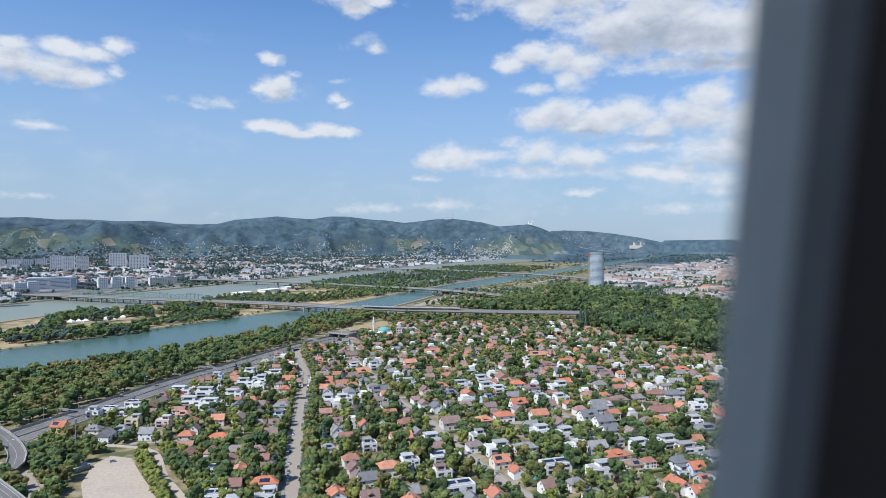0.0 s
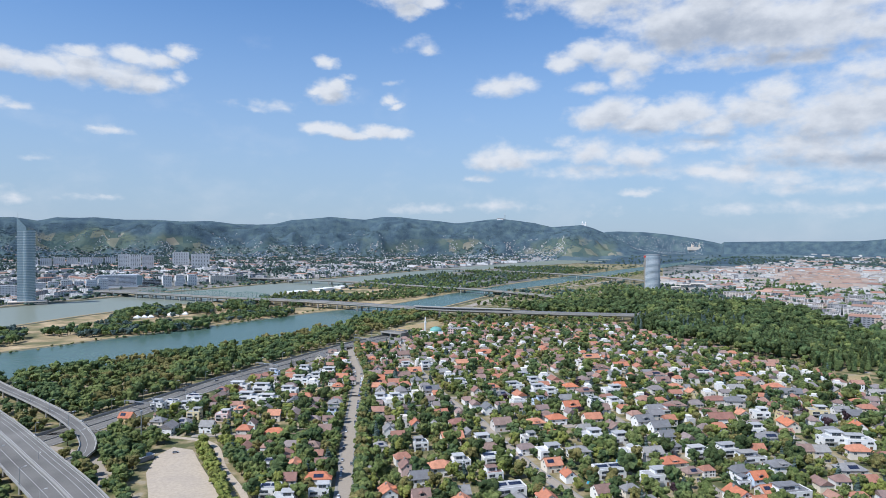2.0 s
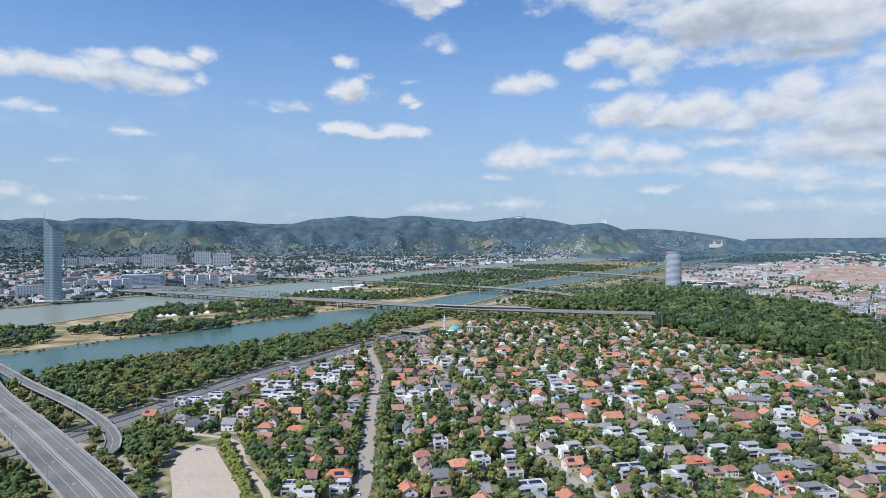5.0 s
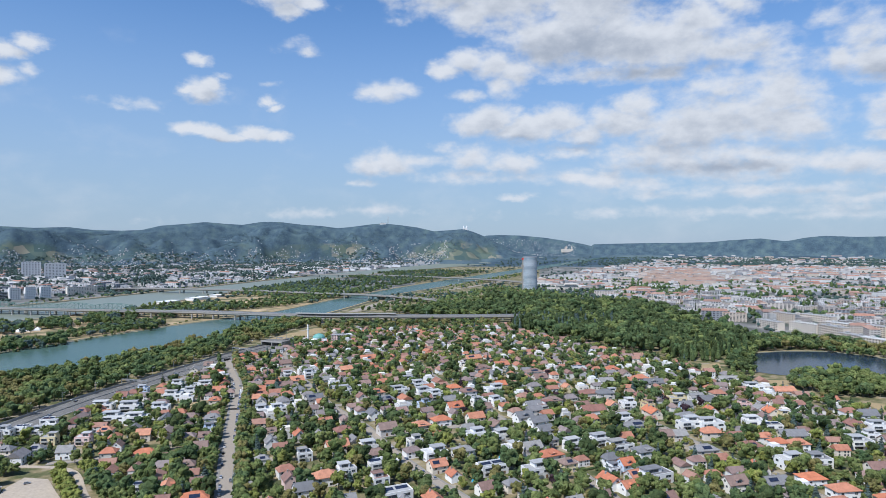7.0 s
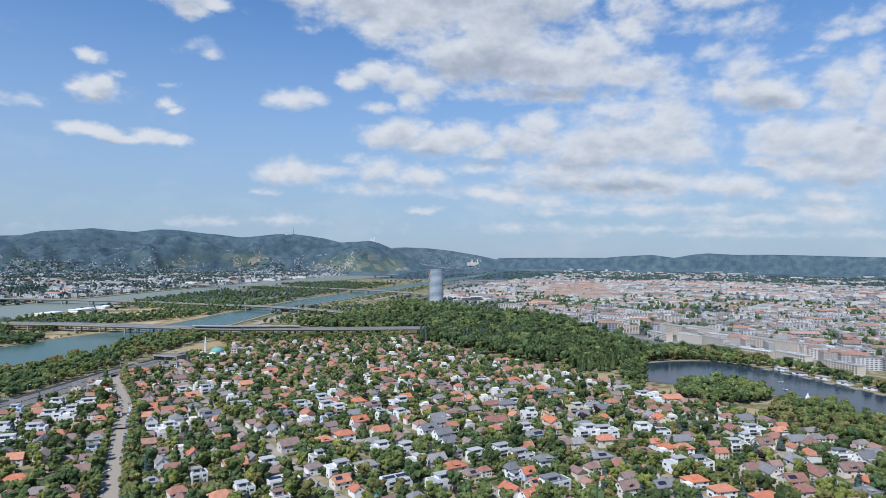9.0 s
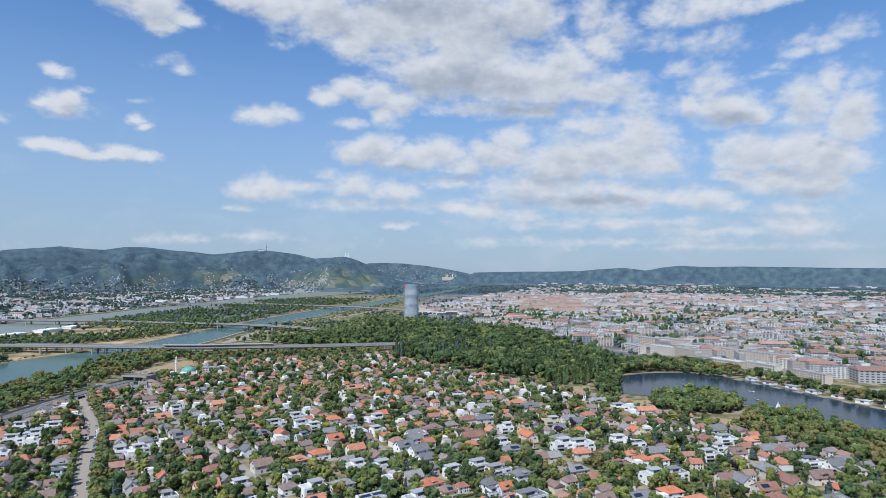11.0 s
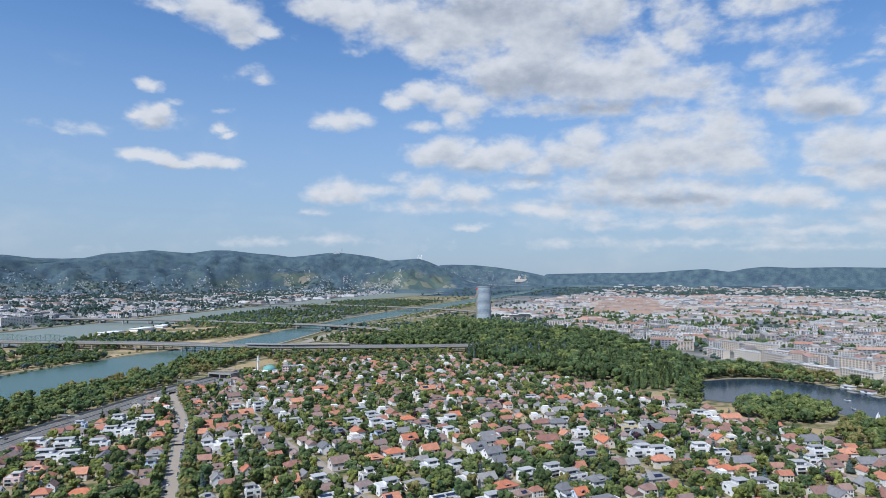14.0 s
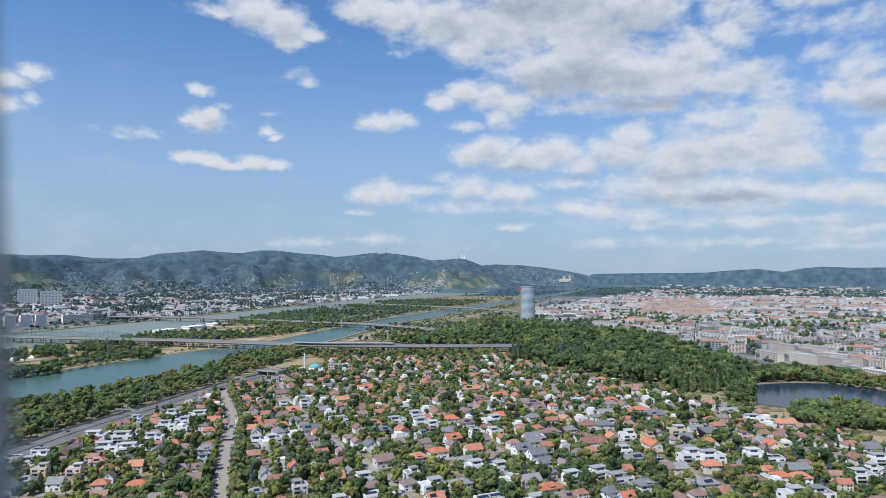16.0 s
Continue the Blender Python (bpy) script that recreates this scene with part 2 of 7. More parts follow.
def wmix(fac, a, b):
    n = wt.nodes.new("ShaderNodeMix")
    n.data_type = "RGBA"
    for sock, v in ((n.inputs["Factor"], fac), (n.inputs["A"], a), (n.inputs["B"], b)):
        if isinstance(v, (int, float)):
            sock.default_value = v
        elif isinstance(v, tuple):
            sock.default_value = v
        else:
            wt.links.new(v, sock)
    return n.outputs["Result"]


alpha = wmath("MULTIPLY", wramp(density, -0.12, 0.92), 0.97)
# sunlit heads, greyer bodies and bases
body = wmath("MULTIPLY", wramp(above, -0.1, 1.25), 0.44)
puffs = wmath("MULTIPLY_ADD", wnoise(0.5, 6, 0.55, 41.0).outputs["Fac"], -2.6, 1.3)
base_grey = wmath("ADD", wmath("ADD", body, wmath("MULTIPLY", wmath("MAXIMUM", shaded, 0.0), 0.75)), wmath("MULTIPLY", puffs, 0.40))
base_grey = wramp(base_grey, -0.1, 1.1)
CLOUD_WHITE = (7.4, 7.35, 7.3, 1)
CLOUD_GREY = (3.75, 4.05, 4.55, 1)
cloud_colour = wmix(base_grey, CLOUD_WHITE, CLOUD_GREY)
# the air near the horizon is milky
haze = wmath("MULTIPLY", wramp(el_out, 24.0, -1.5), 0.88)
SKY_GAIN = wnode("ShaderNodeVectorMath", operation="MULTIPLY")
wt.links.new(sky.outputs[0], SKY_GAIN.inputs[0])
SKY_GAIN.inputs[1].default_value = (1.0, 1.22, 1.38)
clear = wmix(haze, SKY_GAIN.outputs[0], (3.65, 4.4, 5.3, 1))
thin = wmath("MULTIPLY", wramp(wmath("ADD", wmath("MULTIPLY", big_noise.outputs["Fac"], 1.0), wmath("MULTIPLY", el_out, -0.012)), 0.42, 0.75), 0.20)
clear = wmix(thin, clear, CLOUD_WHITE)
final = wmix(alpha, clear, cloud_colour)
bg = wt.nodes.new("ShaderNodeBackground")
bg.inputs["Strength"].default_value = 0.1
wt.links.new(final, bg.inputs["Color"])
wo = wt.nodes.new("ShaderNodeOutputWorld")
wt.links.new(bg.outputs[0], wo.inputs["Surface"])

sun_data = bpy.data.lights.new("sun", "SUN")
sun_data.energy = 4.8
sun_data.angle = radians(0.53)
sun_data.color = (1.0, 0.955, 0.89)
sun = new("sun", sun_data)
sa, se = radians(SUN_AZ), radians(SUN_EL)
sun.matrix_basis = look((0, 0, 700), (-math.sin(sa) * math.cos(se) * 10, -math.cos(sa) * math.cos(se) * 10, 700 - math.sin(se) * 10))


# ---- materials ----
def surface(name, colours, rough=0.8, scale=0.3, fine=2.0, bump=0.2, bump_size=0.3, metal=0.0, vary="none", spread=0.25, spec=0.3):
    """A procedural surface: colours (2 to 4) mixed by noise at two sizes, or picked per object or per island."""
    m = bpy.data.materials.new(name)
    m.use_nodes = True
    t = m.node_tree
    b = t.nodes["Principled BSDF"]
    b.inputs["Roughness"].default_value = rough
    b.inputs["Metallic"].default_value = metal
    b.inputs["Specular IOR Level"].default_value = spec
    geo = t.nodes.new("ShaderNodeNewGeometry")
    n1 = t.nodes.new("ShaderNodeTexNoise")
    n1.inputs["Scale"].default_value = scale
    n1.inputs["Detail"].default_value = 4
    n2 = t.nodes.new("ShaderNodeTexNoise")
    n2.inputs["Scale"].default_value = fine
    n2.inputs["Detail"].default_value = 5
    n2.inputs["Roughness"].default_value = 0.65
    for n in (n1, n2):
        t.links.new(geo.outputs["Position"], n.inputs["Vector"])
    ramp = t.nodes.new("ShaderNodeValToRGB")
    el = ramp.color_ramp.elements
    while len(el) < len(colours):
        el.new(0.5)
    lo, hi = (0.3, 0.7) if vary == "none" else (0.06, 0.94)
    for i, c in enumerate(colours):
        el[i].position = lo + (hi - lo) * i / max(1, len(colours) - 1)
        el[i].color = (*c, 1)
    if vary == "object":
        src = t.nodes.new("ShaderNodeObjectInfo").outputs["Random"]
    elif vary == "island":
        src = geo.outputs["Random Per Island"]
    else:
        src = n1.outputs["Fac"]
    t.links.new(src, ramp.inputs["Fac"])
    # wear: lighter and darker blotches, grain on top
    tone = t.nodes.new("ShaderNodeMath")
    tone.operation = "ADD"
    t.links.new(n1.outputs["Fac"], tone.inputs[0])
    t.links.new(n2.outputs["Fac"], tone.inputs[1])
    mr = t.nodes.new("ShaderNodeMapRange")
    mr.inputs["From Min"].default_value, mr.inputs["From Max"].default_value = 0.65, 1.35
    mr.inputs["To Min"].default_value, mr.inputs["To Max"].default_value = 1 - spread, 1 + spread
    t.links.new(tone.outputs[0], mr.inputs["Value"])
    mul = t.nodes.new("ShaderNodeVectorMath")
    mul.operation = "MULTIPLY"
    t.links.new(ramp.outputs["Color"], mul.inputs[0])
    t.links.new(mr.outputs["Result"], mul.inputs[1])
    t.links.new(mul.outputs[0], b.inputs["Base Color"])
    if bump:
        bp = t.nodes.new("ShaderNodeBump")
        bp.inputs["Strength"].default_value = bump
        bp.inputs["Distance"].default_value = bump_size
        t.links.new(n2.outputs["Fac"], bp.inputs["Height"])
        t.links.new(bp.outputs["Normal"], b.inputs["Normal"])
    return m


def leaves(name, dark, light, scale=1.4):
    return surface(name, [dark, light], 0.75, 0.12, scale, 1.0, 1.0, vary="island", spread=0.65, spec=0.1)


M = {}
M["garden"] = surface("garden", [(0.06, 0.082, 0.028), (0.115, 0.118, 0.048), (0.26, 0.205, 0.11), (0.31, 0.28, 0.235)], 0.95, 0.055, 0.6, 0.3, 0.3, spread=0.3)
M["city_ground"] = surface("city_ground", [(0.05, 0.065, 0.04), (0.16, 0.155, 0.14), (0.25, 0.24, 0.22)], 0.95, 0.012, 0.2, 0, spread=0.3)
# air haze over the far hills is painted in as blue base colour
M["hill_wood_hazed"] = surface("hill_wood_hazed", [(0.070, 0.108, 0.142), (0.084, 0.126, 0.152), (0.104, 0.148, 0.150)], 0.95, 0.022, 0.13, 1.0, 9.0, spread=0.26, spec=0.05)


def add_vineyards(m):
    """Field plots between the woods: each plot of a Voronoi pattern takes its own green or straw colour, shifted to
    blue as painted haze.
    """
    t = m.node_tree
    b = t.nodes["Principled BSDF"]
    old = b.inputs["Base Color"].links[0].from_socket
    geo = t.nodes.new("ShaderNodeNewGeometry")
    cells = t.nodes.new("ShaderNodeTexVoronoi")
    cells.inputs["Scale"].default_value = 0.017
    t.links.new(geo.outputs["Position"], cells.inputs["Vector"])
    cut = t.nodes.new("ShaderNodeSeparateColor")
    t.links.new(cells.outputs["Color"], cut.inputs[0])
    ramp = t.nodes.new("ShaderNodeValToRGB")
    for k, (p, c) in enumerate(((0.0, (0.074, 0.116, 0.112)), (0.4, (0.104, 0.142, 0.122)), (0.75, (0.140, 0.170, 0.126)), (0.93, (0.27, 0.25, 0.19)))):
        e = ramp.color_ramp.elements[k] if k < 2 else ramp.color_ramp.elements.new(p)
        e.position, e.color = p, (*c, 1)
    t.links.new(cut.outputs[0], ramp.inputs["Fac"])
    big = t.nodes.new("ShaderNodeTexNoise")
    big.inputs["Scale"].default_value = 0.0021
    big.inputs["Detail"].default_value = 5
    t.links.new(geo.outputs["Position"], big.inputs["Vector"])
    xyz = t.nodes.new("ShaderNodeSeparateXYZ")
    t.links.new(geo.outputs["Position"], xyz.inputs[0])
    low = t.nodes.new("ShaderNodeMapRange")
    low.inputs["From Min"].default_value, low.inputs["From Max"].default_value = 235.0, 150.0
    low.inputs["To Min"].default_value, low.inputs["To Max"].default_value = -0.25, 0.0
    t.links.new(xyz.outputs[2], low.inputs["Value"])
    add = t.nodes.new("ShaderNodeMath")
    add.operation = "ADD"
    t.links.new(big.outputs["Fac"], add.inputs[0])
    t.links.new(low.outputs["Result"], add.inputs[1])
    east = t.nodes.new("ShaderNodeMapRange")
    east.inputs["From Min"].default_value, east.inputs["From Max"].default_value = 1100.0, 1700.0
    east.inputs["To Min"].default_value, east.inputs["To Max"].default_value = 0.0, -0.3
    t.links.new(xyz.outputs[0], east.inputs["Value"])
    plots = t.nodes.new("ShaderNodeMath")
    plots.operation = "ADD"
    t.links.new(add.outputs[0], plots.inputs[0])
    t.links.new(east.outputs["Result"], plots.inputs[1])
    mask = t.nodes.new("ShaderNodeMapRange")
    mask.inputs["From Min"].default_value, mask.inputs["From Max"].default_value = 0.47, 0.55
    t.links.new(plots.outputs[0], mask.inputs["Value"])
    mix = t.nodes.new("ShaderNodeMix")
    mix.data_type = "RGBA"
    t.links.new(mask.outputs["Result"], mix.inputs["Factor"])
    t.links.new(old, mix.inputs["A"])
    t.links.new(ramp.outputs["Color"], mix.inputs["B"])
    t.links.new(mix.outputs["Result"], b.inputs["Base Color"])


add_vineyards(M["hill_wood_hazed"])
# the distant plain's blue tones carry haze, put into the colour
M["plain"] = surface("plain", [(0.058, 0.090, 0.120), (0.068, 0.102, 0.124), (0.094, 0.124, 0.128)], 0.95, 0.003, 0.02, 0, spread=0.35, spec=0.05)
M["dry_grass"] = surface("dry_grass", [(0.44, 0.32, 0.17), (0.36, 0.265, 0.14), (0.24, 0.205, 0.095)], 0.95, 0.06, 0.7, 0.2, 0.2)
M["island_grass"] = surface("island_grass", [(0.115, 0.125, 0.055), (0.20, 0.175, 0.085), (0.36, 0.265, 0.15), (0.43, 0.325, 0.195)], 0.95, 0.022, 0.35, 0.3, 0.3, spread=0.3)
M["gravel"] = surface("gravel", [(0.52, 0.43, 0.325), (0.44, 0.365, 0.28), (0.36, 0.30, 0.235)], 0.95, 0.055, 0.45, 0.15, 0.1, spread=0.22)
M["asphalt"] = surface("asphalt", [(0.135, 0.126, 0.113), (0.180, 0.168, 0.150)], 0.9, 0.03, 1.5, 0.1, 0.05, spread=0.2)
M["pale_road"] = surface("pale_road", [(0.38, 0.32, 0.255), (0.29, 0.25, 0.20)], 0.9, 0.06, 1.0, 0.1, 0.05, spread=0.2)
M["pavement"] = surface("pavement", [(0.30, 0.28, 0.25), (0.23, 0.215, 0.19)], 0.9, 0.1, 1.5, 0.1, 0.05, spread=0.15)
M["road_paint"] = surface("road_paint", [(0.50, 0.49, 0.46), (0.34, 0.33, 0.31)], 0.7, 0.3, 3.0, 0, spread=0.1)
M["concrete"] = surface("concrete", [(0.36, 0.345, 0.32), (0.27, 0.26, 0.24)], 0.85, 0.08, 1.2, 0.15, 0.05, spread=0.18)
M["stone_bank"] = surface("stone_bank", [(0.20, 0.19, 0.15), (0.11, 0.115, 0.07)], 0.95, 0.12, 1.0, 0.5, 0.4)
M["wall"] = surface("wall", [(0.80, 0.78, 0.74), (0.84, 0.83, 0.80), (0.72, 0.64, 0.52), (0.60, 0.56, 0.52)], 0.85, 0.25, 2.0, 0.05, 0.02, vary="object", spread=0.07)
M["wall_white"] = surface("wall_white", [(0.84, 0.835, 0.82), (0.72, 0.705, 0.68), (0.79, 0.76, 0.71)], 0.8, 0.2, 2.0, 0.05, 0.02, vary="object", spread=0.06)
M["wall_yellow"] = surface("wall_yellow", [(0.66, 0.50, 0.24), (0.68, 0.58, 0.36)], 0.85, 0.25, 2.0, 0.05, 0.02, vary="object", spread=0.08)
M["wall_pink"] = surface("wall_pink", [(0.66, 0.40, 0.36), (0.72, 0.55, 0.50)], 0.85, 0.25, 2.0, 0.05, 0.02, vary="object", spread=0.08)
M["wall_blue"] = surface("wall_blue", [(0.50, 0.60, 0.74), (0.62, 0.68, 0.76)], 0.85, 0.25, 2.0, 0.05, 0.02, vary="object", spread=0.08)
M["tile_orange"] = surface("tile_orange", [(0.52, 0.185, 0.095), (0.41, 0.155, 0.09), (0.52, 0.245, 0.15)], 0.8, 0.35, 1.8, 0.4, 0.12, vary="object", spread=0.25)
M["tile_red"] = surface("tile_red", [(0.27, 0.135, 0.105), (0.22, 0.145, 0.12), (0.25, 0.175, 0.145)], 0.85, 0.35, 1.8, 0.4, 0.12, vary="object", spread=0.28)
M["tile_grey"] = surface("tile_grey", [(0.155, 0.155, 0.16), (0.215, 0.21, 0.21), (0.29, 0.275, 0.255)], 0.8, 0.35, 1.8, 0.3, 0.1, vary="object", spread=0.22)
M["roof_pale"] = surface("roof_pale", [(0.44, 0.435, 0.425), (0.32, 0.315, 0.31), (0.54, 0.525, 0.50)], 0.75, 0.3, 1.5, 0.15, 0.05, vary="object", spread=0.16)
M["glass_dark"] = surface("glass_dark", [(0.035, 0.042, 0.05), (0.06, 0.07, 0.08)], 0.12, 0.4, 2.0, 0, spread=0.2, spec=0.6)
M["solar"] = surface("solar", [(0.018, 0.024, 0.05), (0.03, 0.036, 0.06)], 0.2, 0.6, 2.0, 0, spread=0.2, spec=0.6)
M["frame_white"] = surface("frame_white", [(0.78, 0.78, 0.77), (0.72, 0.72, 0.70)], 0.5, 0.5, 3.0, 0, spread=0.05)
M["wood_door"] = surface("wood_door", [(0.17, 0.10, 0.06), (0.24, 0.15, 0.09)], 0.6, 0.8, 4.0, 0.1, 0.01, spread=0.2)
M["bark"] = surface("bark", [(0.10, 0.075, 0.055), (0.16, 0.13, 0.10)], 0.95, 0.8, 5.0, 0.6, 0.05)
M["steel"] = surface("steel", [(0.42, 0.43, 0.44), (0.35, 0.36, 0.37)], 0.45, 0.4, 2.0, 0, metal=0.6, spread=0.1)
M["steel_green"] = surface("steel_green", [(0.16, 0.25, 0.22), (0.13, 0.20, 0.18)], 0.6, 0.2, 1.5, 0, spread=0.15)
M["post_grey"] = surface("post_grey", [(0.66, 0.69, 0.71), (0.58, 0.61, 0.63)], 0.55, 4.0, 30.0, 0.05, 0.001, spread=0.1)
# darker copies of the post's grey stand in for shade on its flank
M["post_shade_mid"] = surface("post_shade_mid", [(0.20, 0.205, 0.22), (0.16, 0.165, 0.18)], 0.55, 4.0, 30.0, 0.05, 0.001, spread=0.1)
# pale so that unseen deck, wall and ceiling bounce light onto the posts
M["deck_bounce"] = surface("deck_bounce", [(0.62, 0.61, 0.59), (0.54, 0.53, 0.51)], 0.8, 0.8, 5.0, 0.05, 0.01, spread=0.1)
M["post_shade_deep"] = surface("post_shade_deep", [(0.028, 0.022, 0.022), (0.04, 0.028, 0.026)], 0.6, 4.0, 30.0, 0, spread=0.1)
M["rubber"] = surface("rubber", [(0.02, 0.02, 0.02), (0.03, 0.03, 0.03)], 0.85, 1.0, 6.0, 0)
M["car_paint"] = surface("car_paint", [(0.7, 0.7, 0.7), (0.04, 0.04, 0.045), (0.35, 0.36, 0.38), (0.08, 0.12, 0.25)], 0.25, 1.0, 5.0, 0, vary="object", spread=0.04, spec=0.5)
M["pool"] = surface("pool", [(0.05, 0.35, 0.55), (0.08, 0.42, 0.62)], 0.1, 0.8, 2.0, 0.1, 0.05, spread=0.1, spec=0.5)
M["copper_green"] = surface("copper_green", [(0.14, 0.34, 0.30), (0.18, 0.38, 0.34)], 0.6, 0.5, 2.0, 0, spread=0.12)
M["sail"] = surface("sail", [(0.82, 0.82, 0.80), (0.78, 0.78, 0.77)], 0.7, 0.5, 2.0, 0, spread=0.05)
M["west_wall"] = surface("west_wall", [(0.52, 0.52, 0.52), (0.68, 0.67, 0.66), (0.46, 0.43, 0.40), (0.33, 0.34, 0.36)], 0.9, 0.02, 0.28, 0, vary="island", spread=0.2)
M["far_wall"] = surface("far_wall", [(0.40, 0.395, 0.385), (0.58, 0.57, 0.555), (0.45, 0.385, 0.32), (0.22, 0.23, 0.25)], 0.9, 0.02, 0.28, 0, vary="island", spread=0.22)
M["brick_wall"] = surface("brick_wall", [(0.45, 0.32, 0.255), (0.40, 0.285, 0.225), (0.50, 0.42, 0.365)], 0.9, 0.02, 0.28, 0, vary="island", spread=0.15)
M["far_roof"] = surface("far_roof", [(0.24, 0.23, 0.22), (0.33, 0.32, 0.30), (0.16, 0.16, 0.16), (0.33, 0.21, 0.15)], 0.9, 0.03, 0.2, 0, vary="island", spread=0.25)
M["far_red"] = surface("far_red", [(0.36, 0.19, 0.135), (0.25, 0.16, 0.125), (0.38, 0.24, 0.18)], 0.9, 0.03, 0.2, 0, vary="island", spread=0.25)
M["village_wall"] = surface("village_wall", [(0.40, 0.41, 0.41), (0.50, 0.50, 0.49), (0.42, 0.40, 0.37)], 0.9, 0.02, 0.3, 0, vary="island", spread=0.15)
M["west_pale"] = surface("west_pale", [(0.58, 0.585, 0.59), (0.50, 0.51, 0.52), (0.62, 0.61, 0.60)], 0.85, 0.05, 0.5, 0, vary="object", spread=0.1)
M["block_wall"] = surface("block_wall", [(0.68, 0.585, 0.475), (0.63, 0.53, 0.425), (0.70, 0.645, 0.56)], 0.85, 0.05, 0.5, 0, vary="object", spread=0.1)
M["tower_glass"] = surface("tower_glass", [(0.22, 0.31, 0.36), (0.30, 0.39, 0.43)], 0.22, 0.06, 0.5, 0, vary="object", spread=0.2, spec=0.6, metal=0.25)
M["tower_band"] = surface("tower_band", [(0.44, 0.48, 0.51), (0.36, 0.41, 0.44)], 0.45, 0.05, 0.5, 0, vary="object", spread=0.15, spec=0.4)
M["silver_panel"] = surface("silver_panel", [(0.70, 0.71, 0.73), (0.62, 0.63, 0.65)], 0.45, 0.06, 0.5, 0, metal=0.0, vary="object", spread=0.12)
M["leaf_dark"] = leaves("leaf_dark", (0.056, 0.092, 0.039), (0.119, 0.157, 0.061))
M["leaf_mid"] = leaves("leaf_mid", (0.092, 0.124, 0.039), (0.174, 0.198, 0.068))
M["leaf_light"] = leaves("leaf_light", (0.148, 0.176, 0.042), (0.244, 0.249, 0.068))
M["leaf_brown"] = leaves("leaf_brown", (0.124, 0.124, 0.043), (0.208, 0.177, 0.067))
M["leaf_blue"] = leaves("leaf_blue", (0.054, 0.083, 0.072), (0.097, 0.130, 0.114))
M["leaf_deep"] = leaves("leaf_deep", (0.040, 0.063, 0.025), (0.083, 0.106, 0.040))
M["leaf_purple"] = leaves("leaf_purple", (0.030, 0.020, 0.026), (0.060, 0.036, 0.042))
# leaves of distant trees are shifted to blue, a painted haze
M["leaf_hill_hazed"] = leaves("leaf_hill_hazed", (0.081, 0.122, 0.152), (0.110, 0.159, 0.163), 0.2)
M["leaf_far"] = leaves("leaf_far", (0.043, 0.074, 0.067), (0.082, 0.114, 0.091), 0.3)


def water(name, colour, rough):
    m = surface(name, [colour, tuple(c * 0.85 for c in colour)], rough, 0.004, 0.12, 0.25, 0.35, spread=0.12, spec=0.2)
    m.node_tree.nodes["Principled BSDF"].inputs["IOR"].default_value = 1.33
    return m


M["water_near"] = water("water_near", (0.080, 0.138, 0.115), 0.24)
M["water_far"] = water("water_far", (0.235, 0.255, 0.20), 0.3)
M["water_lake"] = water("water_lake", (0.028, 0.045, 0.065), 0.16)


# ---- geometry helpers ----
NEAR_EDGE, FAR_SPAN = 2800.0, 2090.0


def squeeze(x, y, z):
    """Beyond 2.8 km the land is drawn in towards the eye, so that the far hills still fit within 5 km."""
    d = math.hypot(x, y)
    if d <= NEAR_EDGE:
        return (x, y, z)
    k = (NEAR_EDGE + FAR_SPAN * (1 - math.exp(-(d - NEAR_EDGE) / FAR_SPAN))) / d
    return (x * k, y * k, EYE_Z - (EYE_Z - z) * k)


class Geo:
    """Vertices and faces of one mesh, with a material number per face."""

    def __init__(self):
        self.v, self.f, self.m = [], [], []

    def add(self, vs, fs, mi=0):
        o = len(self.v)
        self.v += [tuple(p) for p in vs]
        self.f += [tuple(i + o for i in f) for f in fs]
        self.m += [mi] * len(fs)
        return self

    def box(self, x0, y0, z0, x1, y1, z1, mi=0):
        return self.add([(x0, y0, z0), (x1, y0, z0), (x1, y1, z0), (x0, y1, z0), (x0, y0, z1), (x1, y0, z1), (x1, y1, z1), (x0, y1, z1)],
                        [(0, 3, 2, 1), (4, 5, 6, 7), (0, 1, 5, 4), (1, 2, 6, 5), (2, 3, 7, 6), (3, 0, 4, 7)], mi)

    def tube(self, a, b, r0, r1, n=8, mi=0, cap=True):
        a, b = Vector(a), Vector(b)
        d = (b - a).normalized()
        u = d.orthogonal().normalized()
        w = d.cross(u)
        ring = [(u * math.cos(2 * math.pi * i / n) + w * math.sin(2 * math.pi * i / n)) for i in range(n)]
        vs = [a + q * r0 for q in ring] + [b + q * r1 for q in ring]
        fs = [(i, (i + 1) % n, n + (i + 1) % n, n + i) for i in range(n)]
        if cap:
            fs += [tuple(range(n - 1, -1, -1)), tuple(range(n, 2 * n))]
        return self.add(vs, fs, mi)

    def prism(self, outline, z0, z1, mi=0):
        n = len(outline)
        vs = [(x, y, z0) for x, y in outline] + [(x, y, z1) for x, y in outline]
        fs = [(i, (i + 1) % n, n + (i + 1) % n, n + i) for i in range(n)] + [tuple(range(n - 1, -1, -1)), tuple(range(n, 2 * n))]
        return self.add(vs, fs, mi)

    def mesh(self, name, mats, smooth=False):
        me = bpy.data.meshes.new(name)
        me.from_pydata(self.v, [], self.f)
        for mt in mats:
            me.materials.append(mt)
        me.polygons.foreach_set("material_index", self.m)
        if smooth:
            me.polygons.foreach_set("use_smooth", [True] * len(self.f))
        me.update()
        return me


def part(name, data, parent, at=None, label=""):
    """One mesh object under a thing or a part; data: a mesh."""
    ob = new(name, data)
    ob.parent = parent
    if at is not None:
        ob.matrix_basis = at
    if label:
        ob["label"] = label
    return ob


def thing(name, m, label, category, group="", kind=""):
    ob = new(name)
    ob.matrix_basis = m
    return tagged(ob, label, category, group, kind)


